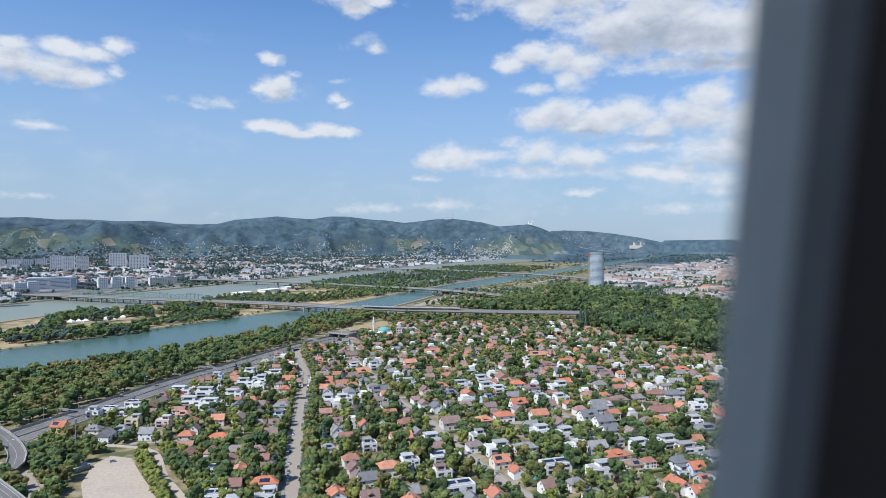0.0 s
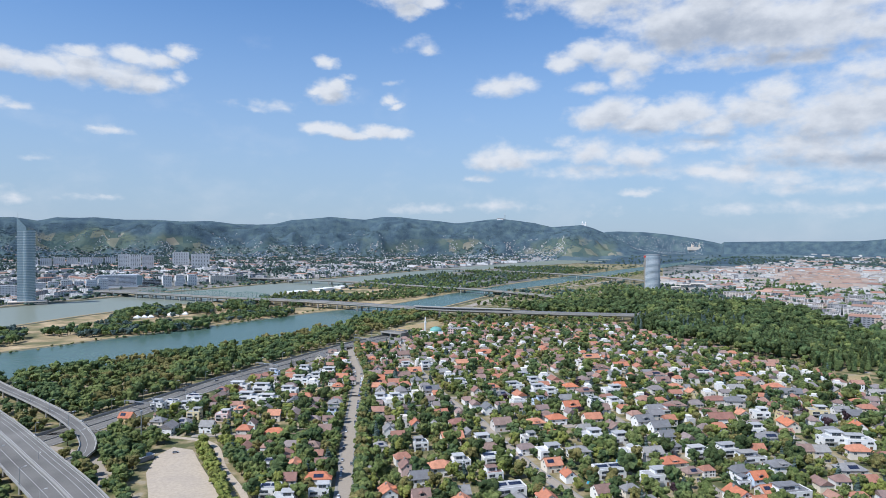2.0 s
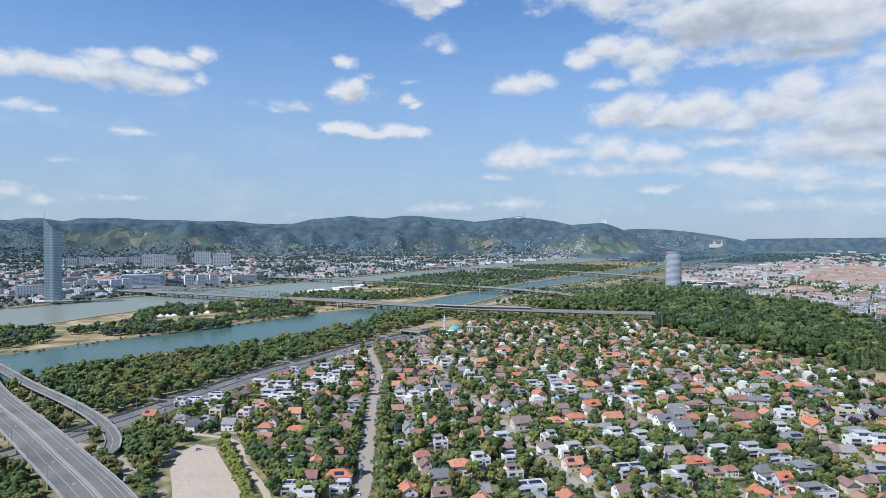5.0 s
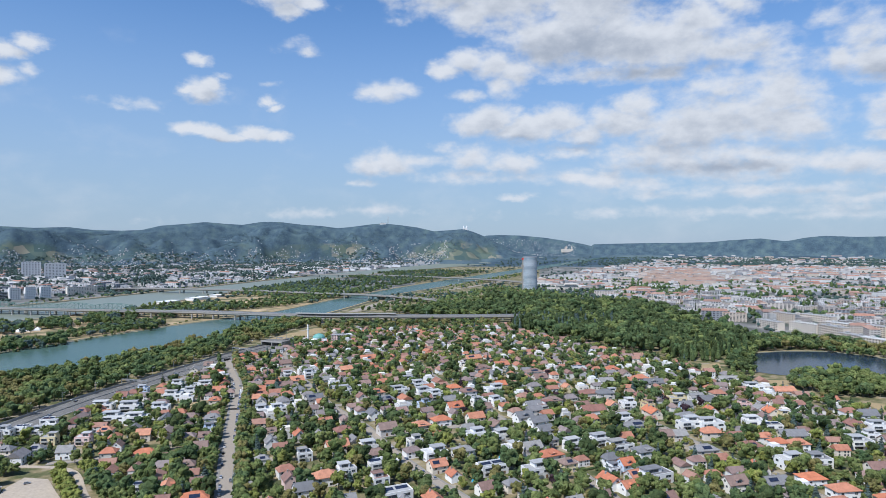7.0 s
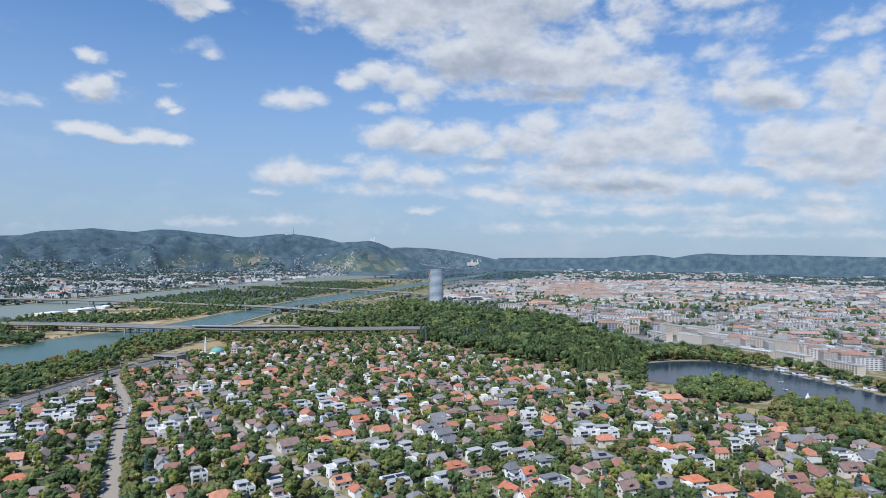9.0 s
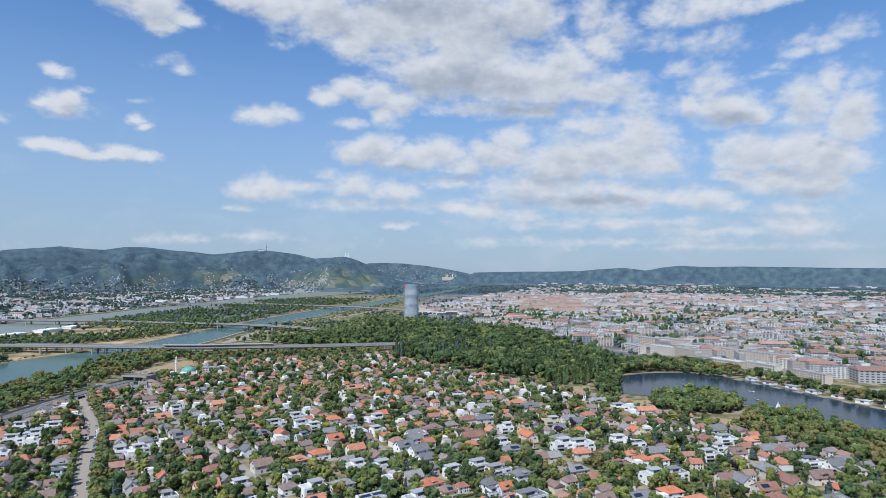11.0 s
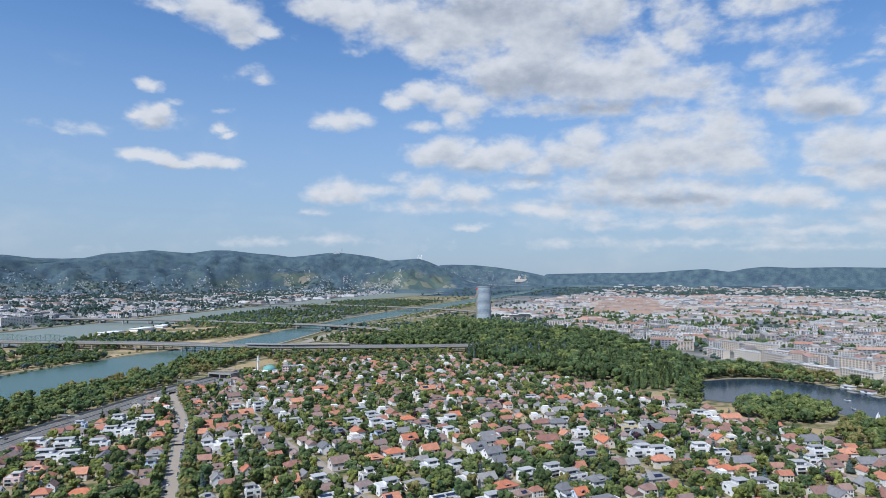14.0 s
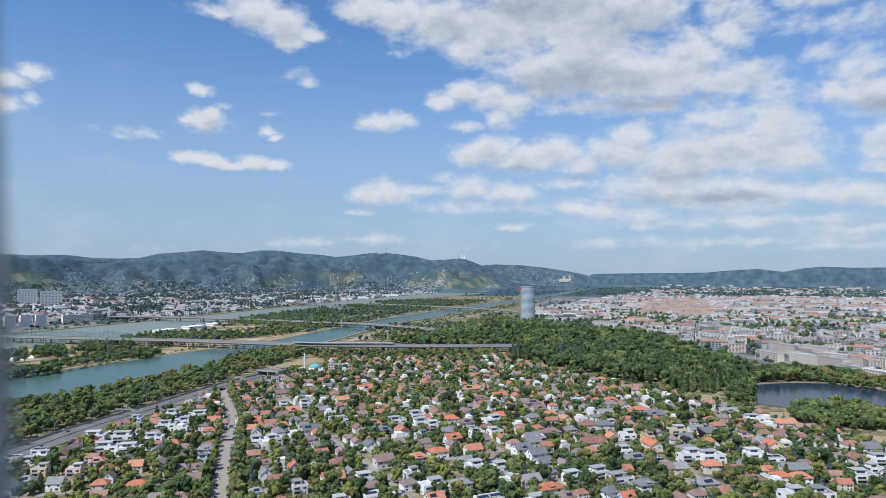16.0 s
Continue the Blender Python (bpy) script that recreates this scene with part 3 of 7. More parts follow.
def big_mesh(name, verts, faces, mats, index=None):
    """A mesh out of number arrays, all faces triangles or all quads."""
    me = bpy.data.meshes.new(name)
    verts, faces = np.asarray(verts, dtype=np.float32), np.asarray(faces, dtype=np.int32)
    k = faces.shape[1]
    me.vertices.add(len(verts))
    me.vertices.foreach_set("co", verts.ravel())
    me.loops.add(faces.size)
    me.loops.foreach_set("vertex_index", faces.ravel())
    me.polygons.add(len(faces))
    me.polygons.foreach_set("loop_start", np.arange(len(faces), dtype=np.int32) * k)
    for mt in mats:
        me.materials.append(mt)
    if index is not None:
        me.polygons.foreach_set("material_index", np.asarray(index, dtype=np.int32))
    me.polygons.foreach_set("use_smooth", np.zeros(len(faces), dtype=bool))
    me.update(calc_edges=True)
    return me


def squeeze_many(p):
    d = np.hypot(p[:, 0], p[:, 1])
    k = np.where(d > NEAR_EDGE, (NEAR_EDGE + FAR_SPAN * (1 - np.exp(-np.maximum(d - NEAR_EDGE, 0) / FAR_SPAN))) / np.maximum(d, 1), 1.0)
    return np.stack([p[:, 0] * k, p[:, 1] * k, EYE_Z - (EYE_Z - p[:, 2]) * k], 1)


def scatter_mesh(name, protos, where, mats):
    """Joins many copies: protos are (verts, faces, material numbers); where: (x, y, z, sx, sy, sz, turn, which)."""
    vs, fs, ms, o = [], [], [], 0
    for x, y, z, sx, sy, sz, turn, which in where:
        pv, pf, pm = protos[int(which) % len(protos)]
        c, s = math.cos(turn), math.sin(turn)
        q = pv * np.array([sx, sy, sz])
        q = np.stack([q[:, 0] * c - q[:, 1] * s + x, q[:, 0] * s + q[:, 1] * c + y, q[:, 2] + z], 1)
        vs.append(q)
        fs.append(pf + o)
        ms.append(pm)
        o += len(pv)
    return big_mesh(name, squeeze_many(np.concatenate(vs)), np.concatenate(fs), mats, np.concatenate(ms))


def inside(x, y, poly):
    hit = False
    j = len(poly) - 1
    for i in range(len(poly)):
        (xi, yi), (xj, yj) = poly[i], poly[j]
        if (yi > y) != (yj > y) and x < (xj - xi) * (y - yi) / (yj - yi) + xi:
            hit = not hit
        j = i
    return hit


def dense(pts, step):
    """A line with points every step metres, rounded through its corners."""
    p = [Vector((*q[:2], q[2] if len(q) > 2 else 0)) for q in pts]
    out = []
    for i in range(len(p) - 1):
        a, b, c, d = p[max(i - 1, 0)], p[i], p[i + 1], p[min(i + 2, len(p) - 1)]
        n = max(2, int((c - b).length / step))
        for k in range(n):
            u = k / n
            out.append(0.5 * ((2 * b) + (c - a) * u + (2 * a - 5 * b + 4 * c - d) * u * u + (3 * b - a - 3 * c + d) * u ** 3))
    out.append(p[-1])
    return out


def sides(line):
    res = []
    for i, p in enumerate(line):
        d = line[min(i + 1, len(line) - 1)] - line[max(i - 1, 0)]
        d.z = 0
        d.normalize()
        res.append(Vector((d.y, -d.x, 0)))
    return res


def sweep(line, profile, name, mats, mi=None, closed=True):
    """Draws a profile of (sideways, up) points along a line."""
    g, n = Geo(), len(profile)
    for p, s in zip(line, sides(line)):
        g.v += [squeeze(*(p + s * a + Vector((0, 0, b)))) for a, b in profile]
    seg = n if closed else n - 1
    for i in range(len(line) - 1):
        for k in range(seg):
            a, b = i * n + k, i * n + (k + 1) % n
            g.f.append((a, b, b + n, a + n))
            g.m.append(mi[k] if mi else 0)
    if closed:
        g.f += [tuple(range(n - 1, -1, -1)), tuple((len(line) - 1) * n + k for k in range(n))]
        g.m += [0, 0]
    return g.mesh(name, mats)


def sheet(name, a, b, z, mat, label, category, rows=70):
    """A level sheet between two lines."""
    def even(pts):
        pts = [Vector((*p, 0)) for p in pts]
        ln = [0]
        for p, q in zip(pts, pts[1:]):
            ln.append(ln[-1] + (q - p).length)
        res, j = [], 0
        for k in range(rows + 1):
            s = ln[-1] * k / rows
            while j < len(pts) - 2 and ln[j + 1] < s:
                j += 1
            res.append(pts[j].lerp(pts[j + 1], (s - ln[j]) / (ln[j + 1] - ln[j])))
        return res
    la, lb = even(a), even(b)
    g = Geo()
    m = 6
    for p, q in zip(la, lb):
        g.v += [squeeze(*p.lerp(q, k / m).xy, z) for k in range(m + 1)]
    for i in range(rows):
        for k in range(m):
            o = i * (m + 1) + k
            g.f.append((o, o + 1, o + m + 2, o + m + 1))
            g.m.append(0)
    return tagged(new(name, g.mesh(name, [mat])), label, category, kind="structure")


def patch(name, poly, z, mat, label, category="ground"):
    g = Geo().add([squeeze(x, y, z) for x, y in poly], [tuple(range(len(poly)))])
    me = g.mesh(name, [mat])
    if me.polygons[0].normal.z < 0:
        me.flip_normals()
    return tagged(new(name, me), label, category, kind="structure")


# ---- land and hills ----
RIDGE = [(-60, 1.40), (-40, 1.5), (-36.29, 1.15), (-35.25, 1.34), (-34.18, 1.36), (-32.71, 1.13), (-31.57, 1.42), (-30.02, 1.41), (-28.83, 1.48), (-26.78, 1.33), (-24.65, 1.37), (-22.46, 1.26), (-20.20, 1.34), (-18.34, 1.12), (-16.45, 1.09), (-15.01, 1.15), (-13.55, 1.52), (-11.58, 1.69), (-10.08, 1.86), (-8.57, 1.72), (-7.05, 1.64),
         (-5.53, 1.90), (-4.00, 1.91), (-1.94, 1.67), (-0.41, 1.58), (1.13, 1.38), (2.67, 1.54), (4.19, 1.75), (5.31, 1.80), (6.72, 1.65), (8.23, 1.45), (9.72, 1.10), (11.20, 1.20), (12.42, 1.30), (13.38, 1.01), (14.58, 0.51), (15.53, -0.02), (16.48, -0.51), (17.18, -0.89), (19.18, -1.2)]
BACK_RIDGE = [(11, -1.2), (12.43, 0.0), (14.48, 0.68), (15.50, 0.73), (17.55, 0.68), (19.61, 0.48), (21.65, 0.17), (23.18, -0.13), (27, -1.1), (29, -1.45)]
EAST_RIDGE = [(24, -1.2), (23.94, -0.13), (26.21, -0.08), (28.70, -0.03), (31.15, -0.02), (33.56, 0.03), (34.97, 0.18), (37.28, 0.32), (39.08, 0.08), (40.41, 0.36), (41.71, 0.50), (43.82, 0.40), (46.64, 0.44), (50.43, 0.38), (52.83, 0.33), (75, 0.1)]


def profile_at(rows, az):
    return float(np.interp(az, [r[0] for r in rows], [r[1] for r in rows], left=rows[0][1] if rows is RIDGE else -1.5, right=rows[-1][1] if rows is EAST_RIDGE else -1.5))


def step_up(v, lo, hi):
    v = min(1.0, max(0.0, (v - lo) / (hi - lo)))
    return v * v * (3 - 2 * v)


def hill(az, d):
    """Height of the hills alone, at a bearing in degrees and a distance in metres."""
    if d < 4300 or az < -90 or az > 90:
        return 0.0
    z = 0.0
    top = EYE_Z + math.tan(radians(profile_at(RIDGE, az))) * 7000
    if top > 0:
        r = step_up(d, 4700, 7000)
        spur = noise.noise(Vector((az * 0.22, d * 0.0011, 1.7))) * 0.75 + noise.noise(Vector((az * 0.6, d * 0.003, 4.1))) * 0.35
        z = top * max(0.0, r ** 1.25 + spur * r * (1 - r) * (1 - r ** 4) * 3.4)
        z *= 1 - 0.35 * step_up(d, 7000, 9500)
    for rows, far, start in ((BACK_RIDGE, 9500, 7600), (EAST_RIDGE, 8600, 6900)):
        t2 = EYE_Z + 6 + math.tan(radians(profile_at(rows, az))) * far
        if t2 > 0:
            r = step_up(d, start, far)
            spur = noise.noise(Vector((az * 0.3, d * 0.001, 7.7))) * 0.5
            z = max(z, t2 * max(0.0, r + spur * r * (1 - r)) * (1 - 0.5 * step_up(d, far, far * 1.4)))
    return z


def land(x, y):
    d = math.hypot(x, y)
    return hill(math.degrees(math.atan2(x, y)), d) - 0.87 * d * d / (2 * 6371000)


def build_ground():
    rings = np.concatenate([np.linspace(1, 300, 7), np.geomspace(350, 2800, 55), np.linspace(2900, 4600, 26), np.linspace(4660, 7600, 72), np.geomspace(7800, 12000, 24), np.geomspace(13000, 60000, 12)])
    turns = np.concatenate([np.arange(-180, -44, 4.0), np.arange(-44, 66, 0.25), np.arange(66, 180, 4.0)])
    vs, fs, ms = [], [], []
    n, height = len(turns), {}
    for i, d in enumerate(rings):
        for j, a in enumerate(turns):
            z = hill(a, d)
            height[i, j] = z
            ra = radians(a)
            vs.append((d * math.sin(ra), d * math.cos(ra), z - 0.87 * d * d / (2 * 6371000)))
    for i in range(len(rings) - 1):
        for j in range(n):
            a, b = i * n + j, i * n + (j + 1) % n
            fs.append((a, a + n, b + n, b))
            d, az, z = rings[i], turns[j], height[i, j]
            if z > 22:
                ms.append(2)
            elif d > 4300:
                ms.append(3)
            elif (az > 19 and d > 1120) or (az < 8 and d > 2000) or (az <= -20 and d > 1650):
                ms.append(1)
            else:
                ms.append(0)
    me = big_mesh("ground", squeeze_many(np.array(vs)), fs, [M["garden"], M["city_ground"], M["hill_wood_hazed"], M["plain"]], ms)
    me.polygons.foreach_set("use_smooth", [True] * len(fs))
    tagged(new("ground", me), "gardens, city ground and wooded vineyard hills to the horizon", "ground", kind="structure")


build_ground()

# ---- rivers and lake ----
NEAR_SHORE = [(-1100, -50), (-482, 683), (-406, 772), (-307, 888), (-184, 1110), (8, 1480), (201, 1930), (446, 2304), (1047, 3279), (2447, 5506), (3200, 6700)]
ISLAND_NEAR = [(-1300, -50), (-596, 846), (-509, 971), (-395, 1146), (-286, 1306), (-123, 1500), (26, 1812), (241, 2218), (520, 2686), (1201, 3763), (2697, 6067), (3300, 6900)]
ISLAND_FAR = [(-1400, 0), (-760, 1080), (-690, 1330), (-520, 1615), (-437, 1776), (-287, 2218), (-103, 2608), (368, 3539), (1053, 4416), (1757, 5506), (2400, 6700)]
CITY_SHORE = [(-1560, 250), (-975, 1340), (-879, 1545), (-771, 1776), (-641, 2017), (-407, 2463), (-68, 3163), (513, 4207), (1263, 5506), (2155, 6856)]
LAKE_NEAR = [(551, 737), (520, 690), (560, 650), (621, 609), (611, 521), (612, 470), (600, 420), (580, 300), (540, 100)]
LAKE_FAR = [(593, 806), (660, 815), (723, 798), (750, 740), (762, 687), (752, 620), (746, 560), (745, 480), (760, 300)]
sheet("water_new_river", NEAR_SHORE, ISLAND_NEAR, 0.35, M["water_near"], "green still water of the relief channel", "river", 110)
sheet("water_river", ISLAND_FAR, CITY_SHORE, 0.35, M["water_far"], "pale grey-green water of the wide river", "river", 110)
sheet("island_ground", ISLAND_NEAR[1:7], ISLAND_FAR[1:6], 0.31, M["island_grass"], "straw-coloured dry grass of the long island", "ground", 90)
sheet("water_lake", LAKE_NEAR, LAKE_FAR, 0.35, M["water_lake"], "dark blue rippled lake water", "lake", 40)


def bank(line, side, wide, high, label):
    prof = [(0, -0.3), (side * wide * 0.35, high), (side * wide, high * 1.05), (side * (wide + 3), -0.3)]
    me = sweep(dense(line, 60), prof, "embankment", [M["stone_bank"], M["dry_grass"]], [0, 1, 0, 0])
    tagged(new("embankment", me), label, "embankment", kind="structure")


bank(NEAR_SHORE[1:9], 1, 9, 2.2, "stone and grass river embankment")
bank(ISLAND_NEAR[1:9], -1, 12, 1.6, "dry grass bank of the long island")
bank(ISLAND_FAR[1:8], 1, 12, 1.8, "grassy stone bank of the island")
bank(CITY_SHORE[1:7], -1, 14, 3.5, "stone quay along the city shore")
bank(LAKE_FAR[:8], -1, 3.5, 1.0, "pale lake shore promenade")

blocked = set()


def block_disc(x, y, r):
    for i in range(int((x - r) // 4), int((x + r) // 4) + 1):
        for j in range(int((y - r) // 4), int((y + r) // 4) + 1):
            if (i * 4 + 2 - x) ** 2 + (j * 4 + 2 - y) ** 2 <= (r + 1) ** 2:
                blocked.add((i, j))


def is_free(x, y):
    return (int(x // 4), int(y // 4)) not in blocked


for poly, nm in (([(-101, 1077), (-66, 1146), (-4, 1225), (6, 1169), (-43, 1097), (-88, 1045)], "dry mown meadow beside the river"),
                 ([(-267, 1615), (-241, 1869), (-150, 1776), (-194, 1615)], "dry straw-coloured meadow on the island"),
                 ([(528, 540), (556, 526), (552, 490), (512, 505)], "dry grass clearing near the lake"),
                 ([(480, 655), (525, 645), (497, 590), (474, 612)], "bare dry field beside the houses"),
                 ([(475, 745), (514, 756), (482, 703), (455, 700)], "pale sandy playing field"),
                 ([(-640, 1000), (-600, 1020), (-500, 1110), (-520, 1130), (-600, 1070)], "dry grass strip on the island"),
                 ([(-150, 640), (-122, 632), (-118, 668), (-146, 672)], "dry lawn between white houses")):
    patch("meadow", poly, 0.3, M["dry_grass"], nm, "meadow")
    cx, cy = sum(p[0] for p in poly) / len(poly), sum(p[1] for p in poly) / len(poly)
    for k in range(40):
        q = poly[k % len(poly)]
        f = 0.12 + 0.7 * ((k * 37) % 40) / 40
        block_disc(cx + (q[0] - cx) * f, cy + (q[1] - cy) * f, 7)

PARK = [(-160, 340), (-182, 389), (-199, 422), (-207, 455), (-203, 475), (-186, 469), (-171, 443), (-152, 412), (-132, 377), (-120, 345)]
patch("parking_ground", PARK, 0.3, M["gravel"], "pale concrete parking ground, nearly empty", "parking lot")
for k in range(30):
    block_disc(-203 + k * 2.0, 470 - k * 4.0, 15)


# ---- roads ----
def mark(line, half):
    for p in line:
        block_disc(p.x, p.y, half)


def street(name, pts, wide, mat, label, lines=(), walks=0.0, z=0.35):
    line = dense(pts, 8)
    me = sweep(line, [(-wide / 2, z - 0.4), (-wide / 2, z), (wide / 2, z), (wide / 2, z - 0.4)], name, [mat])
    ob = tagged(new(name, me), label, "road", kind="structure")
    for off, w in lines:
        part("road_marking", sweep(line, [(off - w / 2, z + 0.01), (off - w / 2, z + 0.04), (off + w / 2, z + 0.04), (off + w / 2, z + 0.01)], "road_marking", [M["road_paint"]]), ob)
    if walks:
        for s in (-1, 1):
            a, b = sorted((s * wide / 2, s * (wide / 2 + walks)))
            part("pavement", sweep(line, [(a, z - 0.4), (a, z + 0.14), (b, z + 0.14), (b, z - 0.4)], "pavement", [M["pavement"]]), ob)
    mark(line, wide / 2 + walks + 1.5)
    return line


AVENUE = street("road_avenue", [(-50, 280), (-60, 385), (-73, 493), (-87, 634), (-99, 740), (-124, 854), (-135, 915)], 8.5, M["pale_road"], "pale residential avenue with pavements", walks=2.0)
street("road_diagonal", [(125, 280), (79, 398), (62, 443), (44, 507), (31, 558), (3, 634), (-27, 756), (-50, 850), (-62, 960)], 6.0, M["pale_road"], "narrow pale residential street", walks=1.4)
street("road_cross", [(44, 522), (94, 534), (134, 541), (165, 545)], 7.0, M["pale_road"], "wide paved side street", walks=1.4)
street("road_garden", [(182, 300), (172, 432), (171, 467), (160, 530), (146, 620), (130, 720), (120, 820)], 5.5, M["pale_road"], "narrow street between garden houses", walks=1.2)
street("road_settlement", [(275, 680), (213, 772), (190, 826), (160, 920), (140, 1010)], 6.0, M["pale_road"], "pale settlement street", walks=1.2)
street("road_lake", [(405, 280), (438, 424), (451, 475), (463, 552), (455, 640), (420, 720)], 6.0, M["pale_road"], "pale street towards the lake", walks=1.2)
street("road_south", [(318, 280), (302, 363), (290, 450), (282, 560), (275, 680)], 5.5, M["pale_road"], "narrow garden settlement street", walks=1.2)
street("road_park", [(-105, 340), (-121, 385), (-150, 432), (-174, 480), (-202, 496), (-240, 502)], 4.5, M["gravel"], "pale gravel path beside the parking ground")
street("road_row", [(-76, 500), (-140, 508), (-200, 502)], 5.0, M["pale_road"], "short paved side street", walks=1.0)
street("road_upper", [(-92, 634), (3, 628), (100, 650), (213, 690), (275, 680)], 5.5, M["pale_road"], "pale residential side street", walks=1.0)
MOTORWAY = street("road_motorway", [(-420, 250), (-330, 430), (-293, 530), (-277, 576), (-259, 634), (-231, 715), (-199, 779), (-170, 846), (-136, 925), (-93, 998), (-40, 1080)], 30, M["asphalt"], "grey multi-lane motorway along the river",
                  lines=((-13.5, 0.35), (-1.2, 0.35), (1.2, 0.35), (13.5, 0.35), (-7.3, 0.2), (7.3, 0.2)))


def wall_line(line, off, z0, z1, thick, mat, name, label):
    me = sweep(line, [(off - thick / 2, z0), (off - thick / 2, z1), (off + thick / 2, z1), (off + thick / 2, z0)], name, [mat])
    return tagged(new(name, me), label, "barrier", kind="structure")


wall_line(MOTORWAY, 0, 0.2, 1.3, 0.5, M["concrete"], "median_barrier", "low concrete barrier between the carriageways")
wall_line(MOTORWAY[8:], -16.5, 0.2, 2.6, 0.3, M["concrete"], "noise_barrier", "grey noise barrier along the motorway")


def viaduct(name, pts, wide, deep, label, lines=(), pier_step=0, pier_wide=2.0, mat=None, rail=1.1, piers_over=None):
    """A raised road on piers: deck, parapets, markings and piers are its parts."""
    line = dense(pts, 12)
    root = thing(name, Matrix.Identity(4), label, "bridge")
    h = wide / 2
    part("deck", sweep(line, [(-h, 0), (-h * 0.72, -deep), (h * 0.72, -deep), (h, 0)], "deck", [M["concrete"], M["asphalt"]], [0, 0, 0, 1]), root)
    for s in (-1, 1):
        a, b = sorted((s * h, s * (h - 0.5)))
        part("parapet", sweep(line, [(a, -0.5), (a, rail), (b, rail), (b, -0.5)], "parapet", [mat or M["concrete"]]), root)
    for off, w in lines:
        part("road_marking", sweep(line, [(off - w / 2, 0.01), (off - w / 2, 0.05), (off + w / 2, 0.05), (off + w / 2, 0.01)], "road_marking", [M["road_paint"]]), root)
    if pier_step:
        run, last = 0.0, None
        for p, s in zip(line, sides(line)):
            if last is not None:
                run += (p - last).length
            last = p.copy()
            if run >= pier_step:
                run = 0.0
                z = p.z - deep + 0.05
                for side in ((-0.4, 0.4) if wide > 9 else (0,)):
                    c = p + s * (wide * side)
                    part("pier", Geo().tube(squeeze(c.x, c.y, -0.5), squeeze(c.x, c.y, z), pier_wide, pier_wide * 0.8, 10).mesh("pier", [M["concrete"]]), root)
    return line


RAMP = viaduct("ramp_bridge", [(-760, 900, 9), (-640, 800, 9), (-549, 723, 8), (-450, 638, 7), (-379, 581, 7), (-324, 534, 7), (-286, 496, 6.5), (-262, 465, 5), (-255, 440, 3.5), (-268, 420, 2)], 11.5, 1.4,
               "curved concrete ramp bridge with grey roadway", lines=((-4.8, 0.3), (4.8, 0.3), (0.5, 0.25)), pier_step=36, pier_wide=0.9)
HIGHWAY = viaduct("highway_bridge", [(-980, 1080, 12), (-640, 780, 11), (-455, 588, 9), (-340, 481, 9), (-272, 416, 9), (-224, 370, 9), (-188, 332, 9), (-120, 255, 9)], 33, 1.8,
                  "wide concrete highway bridge with several lanes", lines=((-15, 0.35), (-1.7, 0.4), (1.7, 0.4), (15, 0.35), (-8.4, 0.22), (8.4, 0.22), (-11.8, 0.2)), pier_step=40, pier_wide=1.1)
mark(HIGHWAY, 21)
mark(RAMP, 9)
wall_line(HIGHWAY, 0, 0.0, 0.9, 0.9, M["concrete"], "highway_median", "concrete median of the highway bridge")
street("road_under", [(-400, 480), (-330, 478), (-290, 470), (-255, 452), (-235, 430), (-215, 400)], 7, M["pale_road"], "pale service road below the bridges")
street("road_under", [(-380, 500), (-310, 505), (-262, 520), (-245, 540)], 6, M["asphalt"], "grey slip road below the ramp", lines=((0, 0.2),))

street("road_river", [(60, 1480), (126, 1644), (183, 1758), (290, 1950), (409, 2112), (542, 2274), (717, 2533)], 22, M["pale_road"], "pale motorway running along the river bank", lines=((0, 0.5),))
street("road_river_ramp", [(91, 1520), (216, 1745), (362, 1868), (470, 2010)], 9, M["pale_road"], "pale curved ramp beside the river road")
wall_line(dense([(-372, 596), (-345, 600), (-318, 612), (-300, 640)], 8), 0, 0, 3.4, 0.5, M["gravel"], "retaining_wall", "pale concrete retaining wall below the trees")
# ---- river bridges ----
NORTH_LINE = [(-930, 1690, 11), (-785, 1631, 12), (-612, 1554, 13), (-431, 1483, 13), (-310, 1440, 13), (-170, 1372, 13), (-28, 1306, 13), (100, 1270, 13), (242, 1246, 12), (436, 1227, 11), (640, 1200, 8)]
viaduct("river_bridge", NORTH_LINE, 22, 3.0, "long pale concrete river bridge on pier pairs", pier_step=44, pier_wide=1.8, rail=1.6)
viaduct("railway_bridge", [(x + 14, y + 32, z - 1) for x, y, z in NORTH_LINE], 12, 2.6, "parallel steel railway bridge on piers", pier_step=46, pier_wide=1.5, mat=M["steel"], rail=1.0)
viaduct("city_bridge", [(-700, 2290, 10), (-613, 2248, 12), (-434, 2159, 13), (-191, 2052, 11), (-15, 1909, 12), (108, 1825, 12), (239, 1711, 10), (330, 1620, 6)], 26, 3.4, "low concrete road bridge across both rivers", pier_step=80, pier_wide=2.5, rail=1.4)
viaduct("far_bridge", [(-300, 3200, 10), (-94, 3090, 12), (226, 2926, 13), (512, 2644, 13), (684, 2412, 12), (760, 2280, 8)], 26, 3.5, "distant pale motorway bridge on piers", pier_step=90, pier_wide=2.5, rail=1.4)


